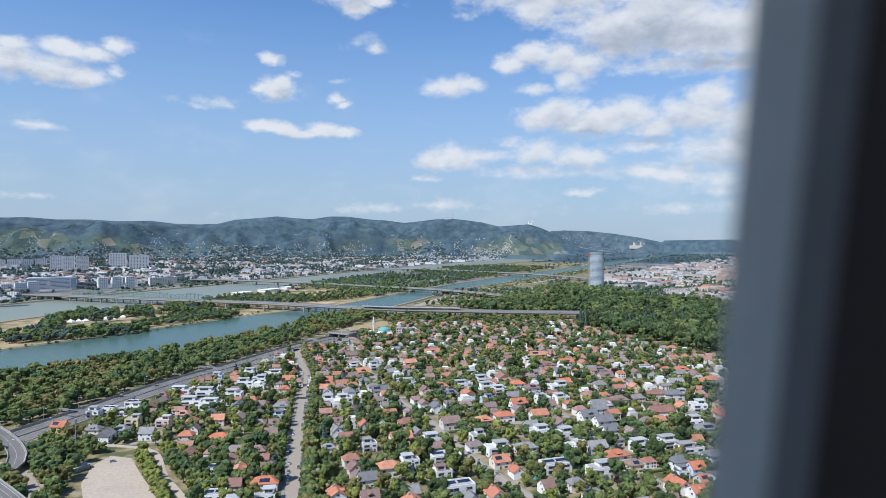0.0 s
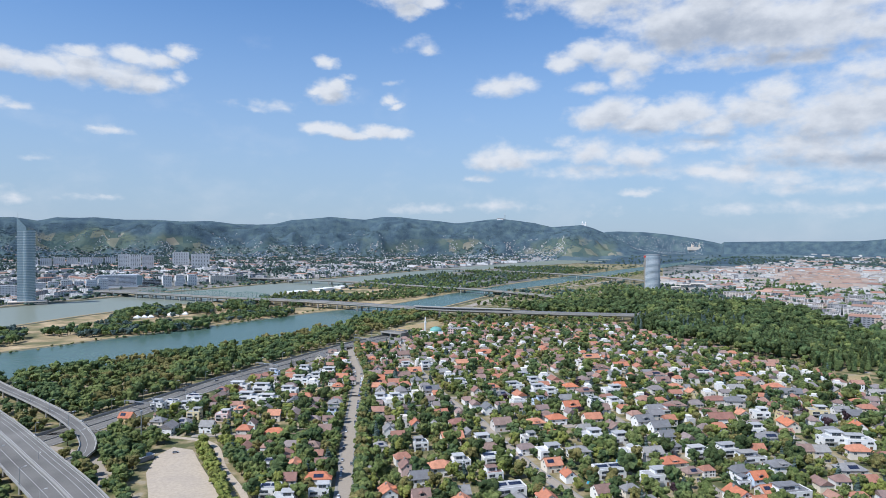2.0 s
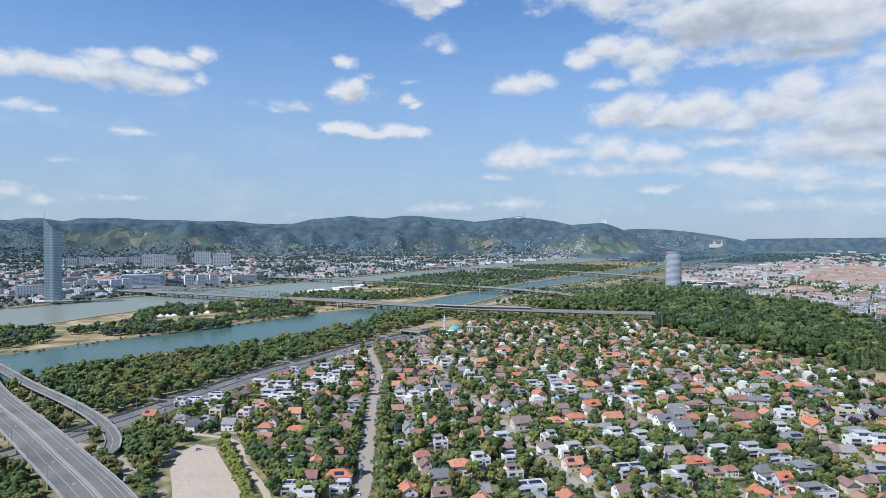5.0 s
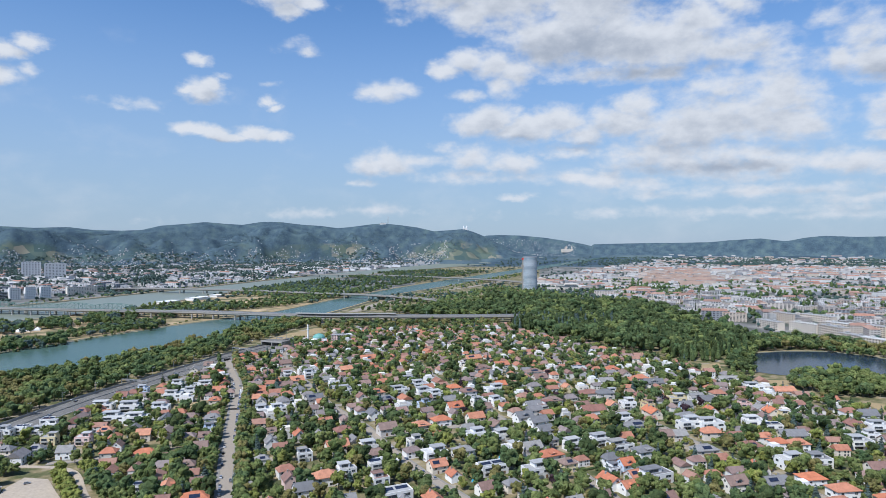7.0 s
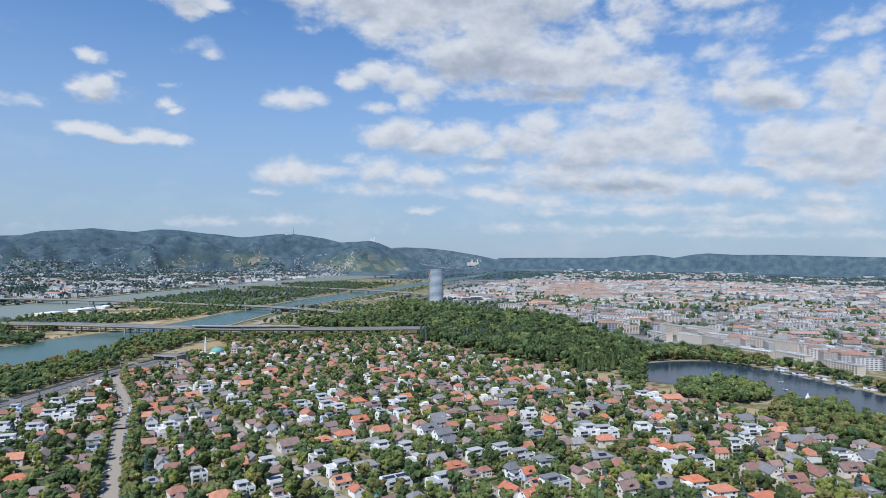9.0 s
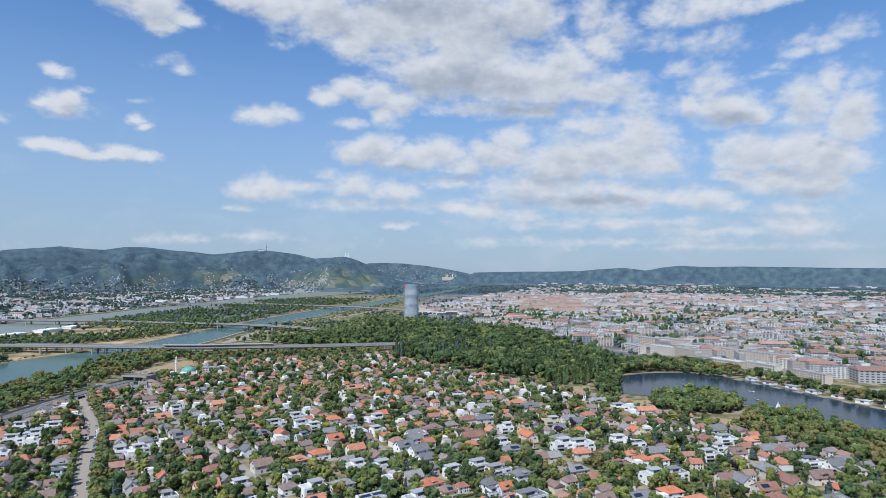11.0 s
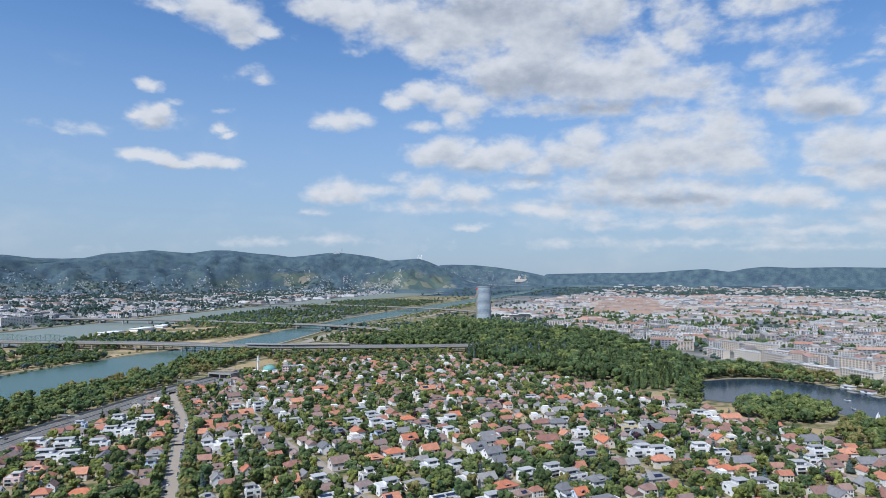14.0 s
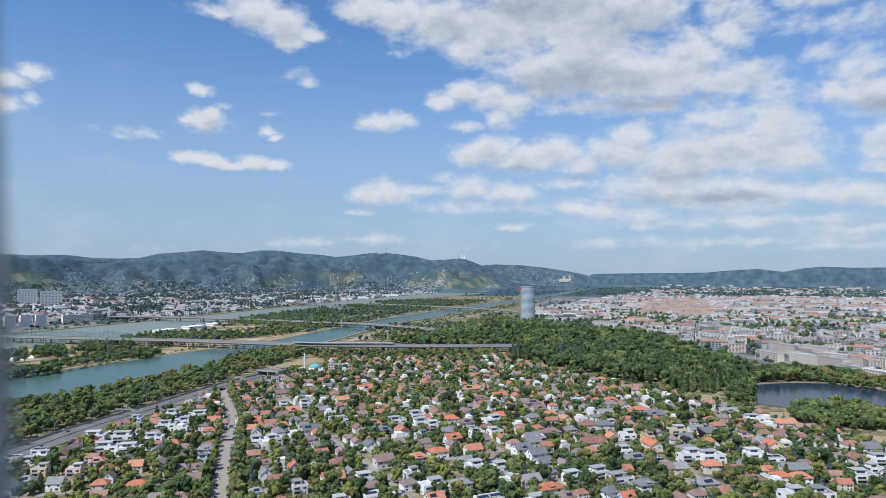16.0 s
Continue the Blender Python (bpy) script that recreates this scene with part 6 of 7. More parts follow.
grow([(-409, 1410), (-391, 1411), (-430, 1605), (-459, 1602)], 10, (10, 15), ["leaf_dark", "leaf_mid", "leaf_dark", "leaf_blue"], 0.8, clear=True)
grow([(-341, 1415), (-244, 1534), (-233, 1650), (-325, 1742), (-408, 1577)], 12, (9, 14), ["leaf_dark", "leaf_mid", "leaf_dark", "leaf_blue"], 0.7, clear=True)
grow([(-283, 1518), (-168, 1596), (-131, 1674), (-243, 1619)], 12, (7, 11), ["leaf_dark", "leaf_mid", "leaf_dark", "leaf_blue"], 0.6, clear=True)
grow([(-274, 1939), (-158, 2017), (-30, 1961), (9, 2129), (-99, 2343), (-285, 2153)], 16, (10, 16), ["leaf_dark", "leaf_mid", "leaf_dark", "leaf_blue"], 0.8, clear=True)
for p in dense([(-604, 821), (-584, 847), (-560, 870), (-542, 908), (-524, 950), (-497, 984), (-466, 1015), (-434, 1048), (-404, 1097), (-376, 1165), (-337, 1217), (-301, 1301), (-261, 1398)], 9):
    if rng.random() < 0.7:
        plant(p.x + rng.uniform(-5, 3), p.y + rng.uniform(-1, 5), rng.uniform(3, 8), rng.uniform(2.5, 6), rng.choice(["leaf_mid", "leaf_dark", "leaf_brown"]))
grow([(-287, 2218), (-240, 1990), (-60, 1690), (26, 1812), (241, 2218)], 18, (9, 15), ["leaf_dark", "leaf_mid", "leaf_dark"], 0.7)
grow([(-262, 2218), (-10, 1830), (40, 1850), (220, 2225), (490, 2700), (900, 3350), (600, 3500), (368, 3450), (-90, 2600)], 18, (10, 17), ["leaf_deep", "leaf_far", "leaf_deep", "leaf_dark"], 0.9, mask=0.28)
grow([(60, 1460), (235, 1880), (470, 2280), (940, 3040), (1000, 3000), (560, 2290), (360, 1930), (400, 1500), (160, 1445)], 17, (8, 13), ["leaf_dark", "leaf_mid", "leaf_mid"], 0.55)
grow([(230, 1500), (390, 1880), (600, 2200), (660, 1860), (480, 1840), (400, 1480)], 15, (9, 15), ["leaf_dark", "leaf_mid", "leaf_dark"], 0.8)
grow([(700, 2150), (1200, 2100), (1250, 1900), (900, 1500), (760, 1480), (650, 1830)], 19, (10, 16), ["leaf_dark", "leaf_far"], 0.5, clear=False)
for p in dense([(-1010, 1330), (-915, 1550), (-800, 1790), (-665, 2030), (-430, 2480), (-100, 3180)], 17):
    plant(p.x + rng.uniform(-14, 4), p.y, rng.uniform(9, 14), rng.uniform(8, 12), rng.choice(["leaf_mid", "leaf_dark"]))

grow([(-172, 1147), (-96, 1224), (-42, 1262), (-56, 1318), (-126, 1313), (-173, 1227)], 12, (8, 14), ["leaf_dark", "leaf_mid", "leaf_dark", "leaf_brown"], 0.85)
grow([(-7, 1172), (78, 1186), (202, 1170), (319, 1140), (350, 1252), (219, 1270), (61, 1287), (-31, 1263)], 12, (7, 12), ["leaf_dark", "leaf_mid", "leaf_brown"], 0.75)
grow([(608, 827), (682, 840), (712, 798), (734, 731), (783, 779), (772, 853), (732, 902), (650, 885)], 12, (8, 13), ["leaf_dark", "leaf_mid"], 0.9, clear=False)
grow([(-288, 1572), (-168, 1595), (-97, 1639), (0, 1791), (8, 1956), (-146, 1945), (-198, 1757), (-313, 1748)], 12, (7, 13), ["leaf_deep", "leaf_dark", "leaf_mid", "leaf_deep"], 0.75)
grow([(-405, 1542), (-288, 1549), (-311, 1705), (-415, 1766), (-457, 1698)], 12, (8, 14), ["leaf_deep", "leaf_dark", "leaf_mid", "leaf_deep"], 0.7)
grow([(-390, 1265), (-304, 1224), (-308, 1312), (-392, 1387), (-426, 1382)], 12, (8, 14), ["leaf_deep", "leaf_dark", "leaf_mid", "leaf_deep"], 0.75)
grow([(577, 830), (623, 829), (510, 680), (488, 685), (516, 741)], 9, (8, 13), ["leaf_deep", "leaf_mid", "leaf_dark"], 0.85)
# clipped hedges between the plots
hedges = []
for a, b, r in house_spots:
    if math.hypot(a, b) < 760:
        for side in rng.sample((0, 1, 2, 3), 2):
            t = radians(street_turn(a)) + side * math.pi / 2
            hx, hy = a + math.cos(t) * (r + 4.5), b + math.sin(t) * (r + 4.5)
            if is_free(hx, hy):
                hedges.append((hx, hy, -0.1, 1.5, rng.uniform(9, 15), rng.uniform(1.6, 2.4), t, rng.randrange(6)))
HEDGE = []
for k in range(6):
    hv, hf, hm = tris(Geo().box(-0.5, -0.5, 0, 0.5, 0.5, 0.9))
    bump = np.random.RandomState(90 + k)
    rows_v, rows_f, o = [], [], 0
    for j in range(9):
        q = BALL_ROUGH[0] * np.array([0.62, 0.085, 0.5]) * (1 + bump.normal(0, 0.12, (len(BALL_ROUGH[0]), 1))) + np.array([0, -0.44 + 0.11 * j, 0.5])
        rows_v.append(q)
        rows_f.append(BALL_ROUGH[1] + o)
        o += len(q)
    HEDGE.append((np.concatenate(rows_v), np.concatenate(rows_f), np.zeros(9 * len(BALL_ROUGH[1]), dtype=np.int32)))
tagged(new("hedges", scatter_mesh("hedges", HEDGE, hedges, [M["leaf_dark"]])), "dark green clipped garden hedges", "hedge", kind="stuff")

planted.sort()
TRUNK = Geo()
TRUNK.tube((0, 0, -0.15), (0.01, 0, 0.22), 0.036, 0.026, 8).tube((0.01, 0, 0.22), (-0.01, 0.01, 0.6), 0.026, 0.012, 7)
for a in range(4):
    TRUNK.tube((0.005, 0, 0.2 + 0.05 * a), (0.2 * math.cos(a * 1.7), 0.2 * math.sin(a * 1.7), 0.45 + 0.05 * a), 0.016, 0.006, 5)
TRUNK = TRUNK.mesh("trunk", [M["bark"]], True)
tree_models = {}
stuff = {}
singles = 0
for d, x, y, wide, high, leaf, shape in planted:
    turn = rng.uniform(0, 360)
    if singles < 300 and high > 5 and shape != "poplar":
        pick = rng.randrange(6 if shape == "round" else 2)
        m = pose(x, y, 0.15 * high, 0, 0, turn) @ Matrix.Diagonal((wide, wide, high, 1))
        key = (leaf, shape, pick)
        singles += 1
        if key in tree_models:
            copy_thing(tree_models[key], m @ Matrix.Diagonal((*(1 / v for v in tree_models[key].scale), 1)))
            continue
        what = "conifer with a pointed crown" if shape == "conifer" else "broadleaf tree with an uneven crown"
        root = thing("tree", m, "%s %s in the gardens" % (LEAF_WORDS[leaf], what), "tree", "garden trees")
        part("trunk", TRUNK, root)
        v, f, q = (NEAR_CROWNS if shape == "round" else NEAR_CONIFERS)[pick]
        part("crown", big_mesh("crown", v, f, [M[leaf]]), root)
        tree_models[key] = root
    else:
        level = "near" if d < 560 and shape == "round" else ("mid" if d < 1700 or shape != "round" else "far")
        stuff.setdefault((leaf, level, shape), []).append((x, y, 0.04 * high, wide, wide, high, radians(turn), rng.randrange(6)))
NEAR_STUFF = [with_trunk(c) for c in NEAR_CROWNS]
for (leaf, level, shape), rows in sorted(stuff.items()):
    protos = {"conifer": CONIFERS, "poplar": POPLARS}.get(shape) or {"near": NEAR_STUFF, "mid": MID_CROWNS, "far": FAR_CROWNS}[level]
    tagged(new("trees", scatter_mesh("trees", protos, rows, [M[leaf], M["bark"]])), "mass of %s trees" % LEAF_WORDS.get(leaf, "haze-tinted dark green"), "trees", kind="stuff")


# ---- the towns beyond ----
def block_shape(floors, red, strips):
    g = Geo().box(-0.5, -0.5, -1, 0.5, 0.5, 1.0, 0)
    if red:
        g.add([(-0.51, -0.53, 1.0), (0.51, -0.53, 1.0), (0.51, 0.53, 1.0), (-0.51, 0.53, 1.0), (-0.45, 0, 1.24), (0.45, 0, 1.24)], [(0, 1, 5, 4), (2, 3, 4, 5), (1, 2, 5), (3, 0, 4)], 2)
    else:
        g.box(-0.48, -0.46, 1.0, 0.48, 0.46, 1.03, 1)
        g.box(-0.2, -0.2, 1.03, 0.05, 0.2, 1.16, 0)
    if strips:
        for k in range(floors):
            z0 = (k + 0.35) / floors
            z1 = z0 + 0.45 / floors
            for i in range(7):
                a = -0.46 + i * 0.135
                for y, flip in ((-0.503, 1), (0.503, -1)):
                    g.add([(a, y, z0), (a + 0.075, y, z0), (a + 0.075, y, z1), (a, y, z1)], [(0, 1, 2, 3)], 3)
            for i in range(3):
                a = -0.40 + i * 0.3
                for x in (-0.503, 0.503):
                    g.add([(x, a, z0), (x, a + 0.18, z0), (x, a + 0.18, z1), (x, a, z1)], [(0, 1, 2, 3)], 3)
    return tris(g)


BLOCKS_NEAR = [block_shape(6, False, True), block_shape(5, True, True), block_shape(7, False, True)]
BLOCKS_FAR = [block_shape(6, False, False), block_shape(5, True, False), block_shape(6, False, False)]
FAR_MATS = [M["far_wall"], M["far_roof"], M["far_red"], M["glass_dark"]]
in_water = [NEAR_SHORE + ISLAND_NEAR[::-1], ISLAND_FAR + CITY_SHORE[::-1], LAKE_NEAR + LAKE_FAR[::-1]]


def town(name, label, az0, az1, d0, d1, spacing, grid, protos, size, tall, test=None, chance=0.9, red=4.0, wall="far_wall"):
    rows = []
    n = int(d1 * 2 / spacing)
    c, s = math.cos(radians(grid)), math.sin(radians(grid))
    for i in range(-n, n):
        for j in range(-n, n):
            u, v = (i + rng.uniform(-0.2, 0.2)) * spacing, (j + rng.uniform(-0.25, 0.25)) * spacing * 0.8
            x, y = u * c + v * s, -u * s + v * c
            if y < 0:
                continue
            d, az = math.hypot(x, y), math.degrees(math.atan2(x, y))
            if not (d0 < d < d1 and az0 < az < az1) or rng.random() > chance or any(inside(x, y, w) for w in in_water):
                continue
            if test and not test(x, y, d, az):
                continue
            if noise.noise(Vector((x * 0.0035, y * 0.0035, 5.0))) > 0.28:
                continue
            w, dd = rng.uniform(*size), rng.uniform(12, 17)
            if rng.random() < 0.12:
                w, dd = w * 1.1, rng.uniform(24, 45)
            h = rng.uniform(*tall)
            turn = -radians(grid) + rng.choice((0, 0, math.pi / 2)) + rng.uniform(-0.06, 0.06)
            rows.append((x, y, land(x, y), w, dd, h, turn, rng.choices((0, 1, 2), (5, 1.2 + red * (noise.noise(Vector((x * 0.002, y * 0.002, 1.0))) > 0.15), 3))[0]))
    tagged(new(name, scatter_mesh(name, protos, rows, [M[wall], *FAR_MATS[1:]])), label, "buildings", kind="stuff")


def east_side(x, y, d, az):
    return not inside(x, y, FOREST) and x > 690 + 0.12 * max(0, y - 900) and not (x < 900 and y < 1130)


def town_edge(x, y, d, az):
    """The closed town ends in woods and fields, nearer to the eye along the river than inland."""
    return off_river(x, y, d, az) and d < np.interp(az, [22.7, 28.7, 33.5, 38.2, 42.5, 48.5, 52.8], [4653, 4993, 5917, 7246, 8851, 10881, 11478])


def off_river(x, y, d, az):
    return x > np.interp(y, [p[1] for p in NEAR_SHORE], [p[0] for p in NEAR_SHORE]) + 60 + 0.09 * d


town("town_blocks", "close-set pale and red-roofed town blocks", 18, 66, 1080, 2050, 40, 32, BLOCKS_NEAR, (22, 58), (11, 20), east_side, 0.8)
town("town_blocks", "distant pale town blocks with red roofs", 17, 66, 2050, 4700, 52, 32, BLOCKS_FAR, (20, 72), (8, 17), town_edge, 0.66, 5.0)
town("town_blocks", "orange-brown brick housing quarter with flat roofs", 27.9, 33.5, 2444, 3550, 50, 32, BLOCKS_FAR, (40, 85), (18, 26), off_river, 0.55, 1.0, "brick_wall")
town("town_blocks", "far villages and sheds on the plain", 15, 66, 4700, 7600, 95, 20, BLOCKS_FAR, (30, 95), (7, 14), lambda x, y, d, az: land(x, y) < 25 and off_river(x, y, d, az) and noise.noise(Vector((x * 0.0012, y * 0.0012, 8.0))) > -0.12, 0.45)


def west_side(x, y, d, az):
    line_x = np.interp(y, [p[1] for p in CITY_SHORE], [p[0] for p in CITY_SHORE])
    return x < line_x - 55 and not (d < 2350 and az > -29.5 and az < -17)


town("town_blocks", "pale city blocks behind the river quay", -46, 12, 1650, 3000, 50, 25, BLOCKS_NEAR, (24, 66), (9, 17), west_side, 0.6, 2.0, "west_wall")
town("town_blocks", "distant city blocks with red and grey roofs", -46, 14, 3000, 4900, 66, 25, BLOCKS_FAR, (24, 70), (8, 15), west_side, 0.5, 2.5, "west_wall")


def villages():
    rows = []
    while len(rows) < 6500:
        az, d = rng.uniform(-42, 11), rng.uniform(4400, 6300)
        ra = radians(az)
        x, y = d * math.sin(ra), d * math.cos(ra)
        up = land(x, y)
        if up > 190 or noise.noise(Vector((az * 0.9, d * 0.004, 12.0))) + 0.5 * noise.noise(Vector((az * 3, d * 0.012, 3.0))) < -0.35 + 1.0 * up / 225 or any(inside(x, y, w) for w in in_water):
            continue
        s = rng.uniform(5, 10)
        rows.append((x, y, up + 1, s, s * 0.8, rng.uniform(3, 5.5), rng.uniform(0, 3), rng.choice((0, 0, 0, 1))))
    for k in range(420):
        az, d = rng.uniform(14.6, 22.5), rng.uniform(7700, 8900)
        ra = radians(az)
        x, y = d * math.sin(ra), d * math.cos(ra)
        s = rng.uniform(5, 9)
        rows.append((x, y, land(x, y) + 1, s, s * 0.8, rng.uniform(3, 5), rng.uniform(0, 3), rng.choice((0, 0, 1))))
    tagged(new("villages", scatter_mesh("villages", BLOCKS_FAR, rows, [M["village_wall"], M["far_roof"], M["far_red"], M["glass_dark"]])),
           "white village houses scattered on the vineyard slopes", "buildings", kind="stuff")


villages()


def far_woods():
    rows = []
    while len(rows) < 11000:
        az, d = rng.uniform(-44, 64), rng.uniform(1250, 7000)
        ra = radians(az)
        x, y = d * math.sin(ra), d * math.cos(ra)
        if any(inside(x, y, w) for w in in_water) or land(x, y) > 70 or (az > 5 and az < 26 and d > 2300 and not off_river(x, y, d * 0.6, az) and rng.random() > 0.25) or inside(x, y, SETTLEMENT) or (d < 1700 and az < 25):
            continue
        keep = noise.noise(Vector((x * 0.0022, y * 0.0022, 21.0)))
        park = d < 4700 and noise.noise(Vector((x * 0.0035, y * 0.0035, 5.0))) > 0.22
        if not park and keep < (0.16 if d < 4300 else -0.12) and rng.random() > 0.14:
            continue
        s = rng.uniform(12, 22) * (1.0 if d < 4300 else 1.5)
        rows.append((x, y, land(x, y) - 2, s, s, s * rng.uniform(0.6, 0.9), rng.uniform(0, 6), rng.randrange(4)))
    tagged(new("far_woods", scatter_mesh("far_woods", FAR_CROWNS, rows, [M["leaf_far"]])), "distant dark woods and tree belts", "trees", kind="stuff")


far_woods()


def hill_woods():
    rows = []
    while len(rows) < 7000:
        az, d = rng.uniform(-42, 16), rng.uniform(4300, 6700)
        ra = radians(az)
        x, y = d * math.sin(ra), d * math.cos(ra)
        up = land(x, y)
        if not 2 < up < 260 or any(inside(x, y, w) for w in in_water) or noise.noise(Vector((az * 0.6, d * 0.003, 44.0))) < -0.15:
            continue
        s = rng.uniform(11, 20)
        rows.append((x, y, up - 4, s, s, s * rng.uniform(0.6, 0.9), rng.uniform(0, 6), rng.randrange(4)))
    tagged(new("hill_woods", scatter_mesh("hill_woods", FAR_CROWNS, rows, [M["leaf_hill_hazed"]])), "distant woods on the hill slopes, tinted blue for haze", "trees", kind="stuff")


hill_woods()


def street_trees():
    rows = []
    while len(rows) < 1700:
        az, d = rng.uniform(18, 62), rng.uniform(1100, 2700)
        ra = radians(az)
        x, y = d * math.sin(ra), d * math.cos(ra)
        if not east_side(x, y, d, az) or any(inside(x, y, w) for w in in_water) or noise.noise(Vector((x * 0.005, y * 0.005, 31.0))) < -0.1:
            continue
        s = rng.uniform(9, 17)
        rows.append((x, y, 2, s, s, s * rng.uniform(1.0, 1.5), rng.uniform(0, 6), rng.randrange(4)))
    tagged(new("street_trees", scatter_mesh("street_trees", FAR_CROWNS, rows, [M["leaf_dark"]])), "dark green trees in the town's courtyards", "trees", kind="stuff")
    rows = []
    while len(rows) < 4800:
        az, d = rng.uniform(-44, 10), 1680 + 3100 * rng.random() ** 0.7
        ra = radians(az)
        x, y = d * math.sin(ra), d * math.cos(ra)
        if not west_side(x, y, d, az) or any(inside(x, y, w) for w in in_water) or noise.noise(Vector((x * 0.004, y * 0.004, 37.0))) < -0.05:
            continue
        s = rng.uniform(10, 19)
        rows.append((x, y, 1, s, s, s * rng.uniform(0.9, 1.4), rng.uniform(0, 6), rng.randrange(4)))
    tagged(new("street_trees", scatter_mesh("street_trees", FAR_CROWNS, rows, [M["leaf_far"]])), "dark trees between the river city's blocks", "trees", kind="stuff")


street_trees()


# ---- landmarks ----
def at_far(x, y, turn=0):
    """The pose of a thing that may stand beyond the drawn-in land."""
    p = squeeze(x, y, land(x, y))
    k = p[0] / x if abs(x) > 1 else p[1] / y
    return pose(*p, 0, 0, turn) @ Matrix.Diagonal((k, k, k, 1))


def oval(a, b, n=40, cut=None):
    return [(a * math.cos(2 * math.pi * i / n), b * math.sin(2 * math.pi * i / n)) for i in range(n)]


def round_tower():
    root = thing("round_office_tower", at_far(671, 2017, -18), "tall round office tower with pale floor bands", "tower")
    body = oval(22.5, 17)
    part("glass_body", Geo().prism(body, -2, 111).mesh("glass_body", [M["tower_glass"]]), root)
    floors = 29
    for k in range(floors):
        z = 3.72 * k + 1.5
        wave = 1 + 0.012 * math.sin(k * 1.3)
        part("floor_band", Geo().prism(oval(23.2 * wave, 17.7 * wave), z, z + 2.5).mesh("floor_band", [M["tower_band"]]), root)
    part("lift_shaft", Geo().box(-26, -5, -2, -19, 6, 113).box(-29, -7, 78, -19, 5, 88).mesh("lift_shaft", [M["pavement"]]), root)
    part("crown_ring", Geo().prism(oval(22, 16.5), 111, 115).mesh("crown_ring", [M["steel"]]), root)
    part("sign", Geo().box(-27.6, -6.5, 104, -18.4, -6.1, 110).mesh("sign", [surface("sign_red", [(0.55, 0.05, 0.04), (0.5, 0.05, 0.04)], 0.6)]), root, None, "red sign panel")
    for k in (-6, 3, 9):
        part("mast", Geo().tube((k, 0, 115), (k, 0, 124), 0.3, 0.1, 6).mesh("mast", [M["steel"]]), root)
    low = thing("office_slab", at_far(770, 1960, -18), "low stepped white office slab", "office building")
    part("wall", Geo().box(-55, -9, -1, 40, 9, 15).box(-30, -8, 15, 40, 8, 22).box(0, -7, 22, 40, 7, 27).mesh("wall", [M["block_wall"]]), low)
    for k in range(7):
        x0 = -54 if k < 4 else (-29 if k < 6 else 1)
        part("window_band", Geo().box(x0, -9.15, 1.6 + k * 3.5, 39, -8, 3.3 + k * 3.5).mesh("window_band", [M["glass_dark"]]), low)


round_tower()


def glass_tower():
    root = thing("glass_tower", at_far(-952, 1444, 33), "tall blue-grey glass office tower with a slanted top", "tower")
    part("round_body", Geo().prism(oval(15.5, 15.5), -2, 172).mesh("round_body", [M["tower_glass"]]), root)
    blade = [(-20, -10), (-2, -14.5), (-2, 8), (-18, 10)]
    g = Geo().prism(blade, -2, 172)
    g.add([(-20, -10, 172), (-2, -14.5, 172), (-2, 8, 172), (-18, 10, 172), (-20, -10, 199), (-18, 10, 197), (-2, -14.5, 178), (-2, 8, 176)],
          [(0, 1, 6, 4), (1, 2, 7, 6), (2, 3, 5, 7), (3, 0, 4, 5), (4, 6, 7, 5)])
    part("slanted_blade", g.mesh("slanted_blade", [M["tower_glass"]]), root)
    for k in range(46):
        z = 3.68 * k + 2
        part("floor_band", Geo().prism(oval(15.8, 15.8), z, z + 0.9).mesh("floor_band", [M["tower_band"]]), root)
        part("floor_band", Geo().prism([(x * 1.015, y * 1.03) for x, y in blade], z, z + 0.9).mesh("floor_band", [M["tower_band"]]), root)
    part("antenna", Geo().tube((-18, 0, 192), (-18, 0, 212), 0.7, 0.2, 8).mesh("antenna", [M["steel"]]), root)
    part("podium", Geo().box(-38, -20, -2, 38, 20, 9).mesh("podium", [M["block_wall"]]), root)
    for k in range(2):
        part("window_band", Geo().box(-37, -20.2, 1.5 + 3.7 * k, 37, -19.5, 3.4 + 3.7 * k).mesh("window_band", [M["glass_dark"]]), root)


glass_tower()


def curved_office():
    root = thing("curved_office", at_far(-1010, 1965, 30), "long silver office building with a rounded end", "office building")
    prof = [(-66, 0), (52, 0)] + [(52 + 16 * math.sin(a), 16 - 16 * math.cos(a) + 7) for a in np.linspace(0.35, math.pi, 10)] + [(-56, 39), (-66, 30)]
    n = len(prof)
    g = Geo().add([(x, -11, z) for x, z in prof] + [(x, 11, z) for x, z in prof], [tuple(range(n)), tuple(range(2 * n - 1, n - 1, -1))] + [(i, n + i, n + (i + 1) % n, (i + 1) % n) for i in range(n)])
    part("body", g.mesh("body", [M["silver_panel"]]), root)
    for k in range(8):
        part("window_band", Geo().box(-62, -11.25, 6 + k * 4.0, 48, -10.8, 7.0 + k * 4.0).mesh("window_band", [M["glass_dark"]]), root)
    part("end_glazing", Geo().box(50, -11.3, 6, 64, -10.7, 36).mesh("end_glazing", [M["tower_glass"]]), root)
    part("bay", Geo().box(-10, -11.8, 12, -2, -11, 30).mesh("bay", [M["roof_pale"]]), root)
    side = thing("dark_office", at_far(-930, 2010, 30), "dark glass office block beside the curved office", "office building")
    part("body", Geo().box(-26, -10, -1, 26, 10, 22).mesh("body", [M["glass_dark"]]), side)
    for k in range(5):
        part("floor_band", Geo().box(-26.3, -10.3, 3 + k * 4.2, 26.3, 10.3, 3.8 + k * 4.2).mesh("floor_band", [M["tower_band"]]), side)


curved_office()


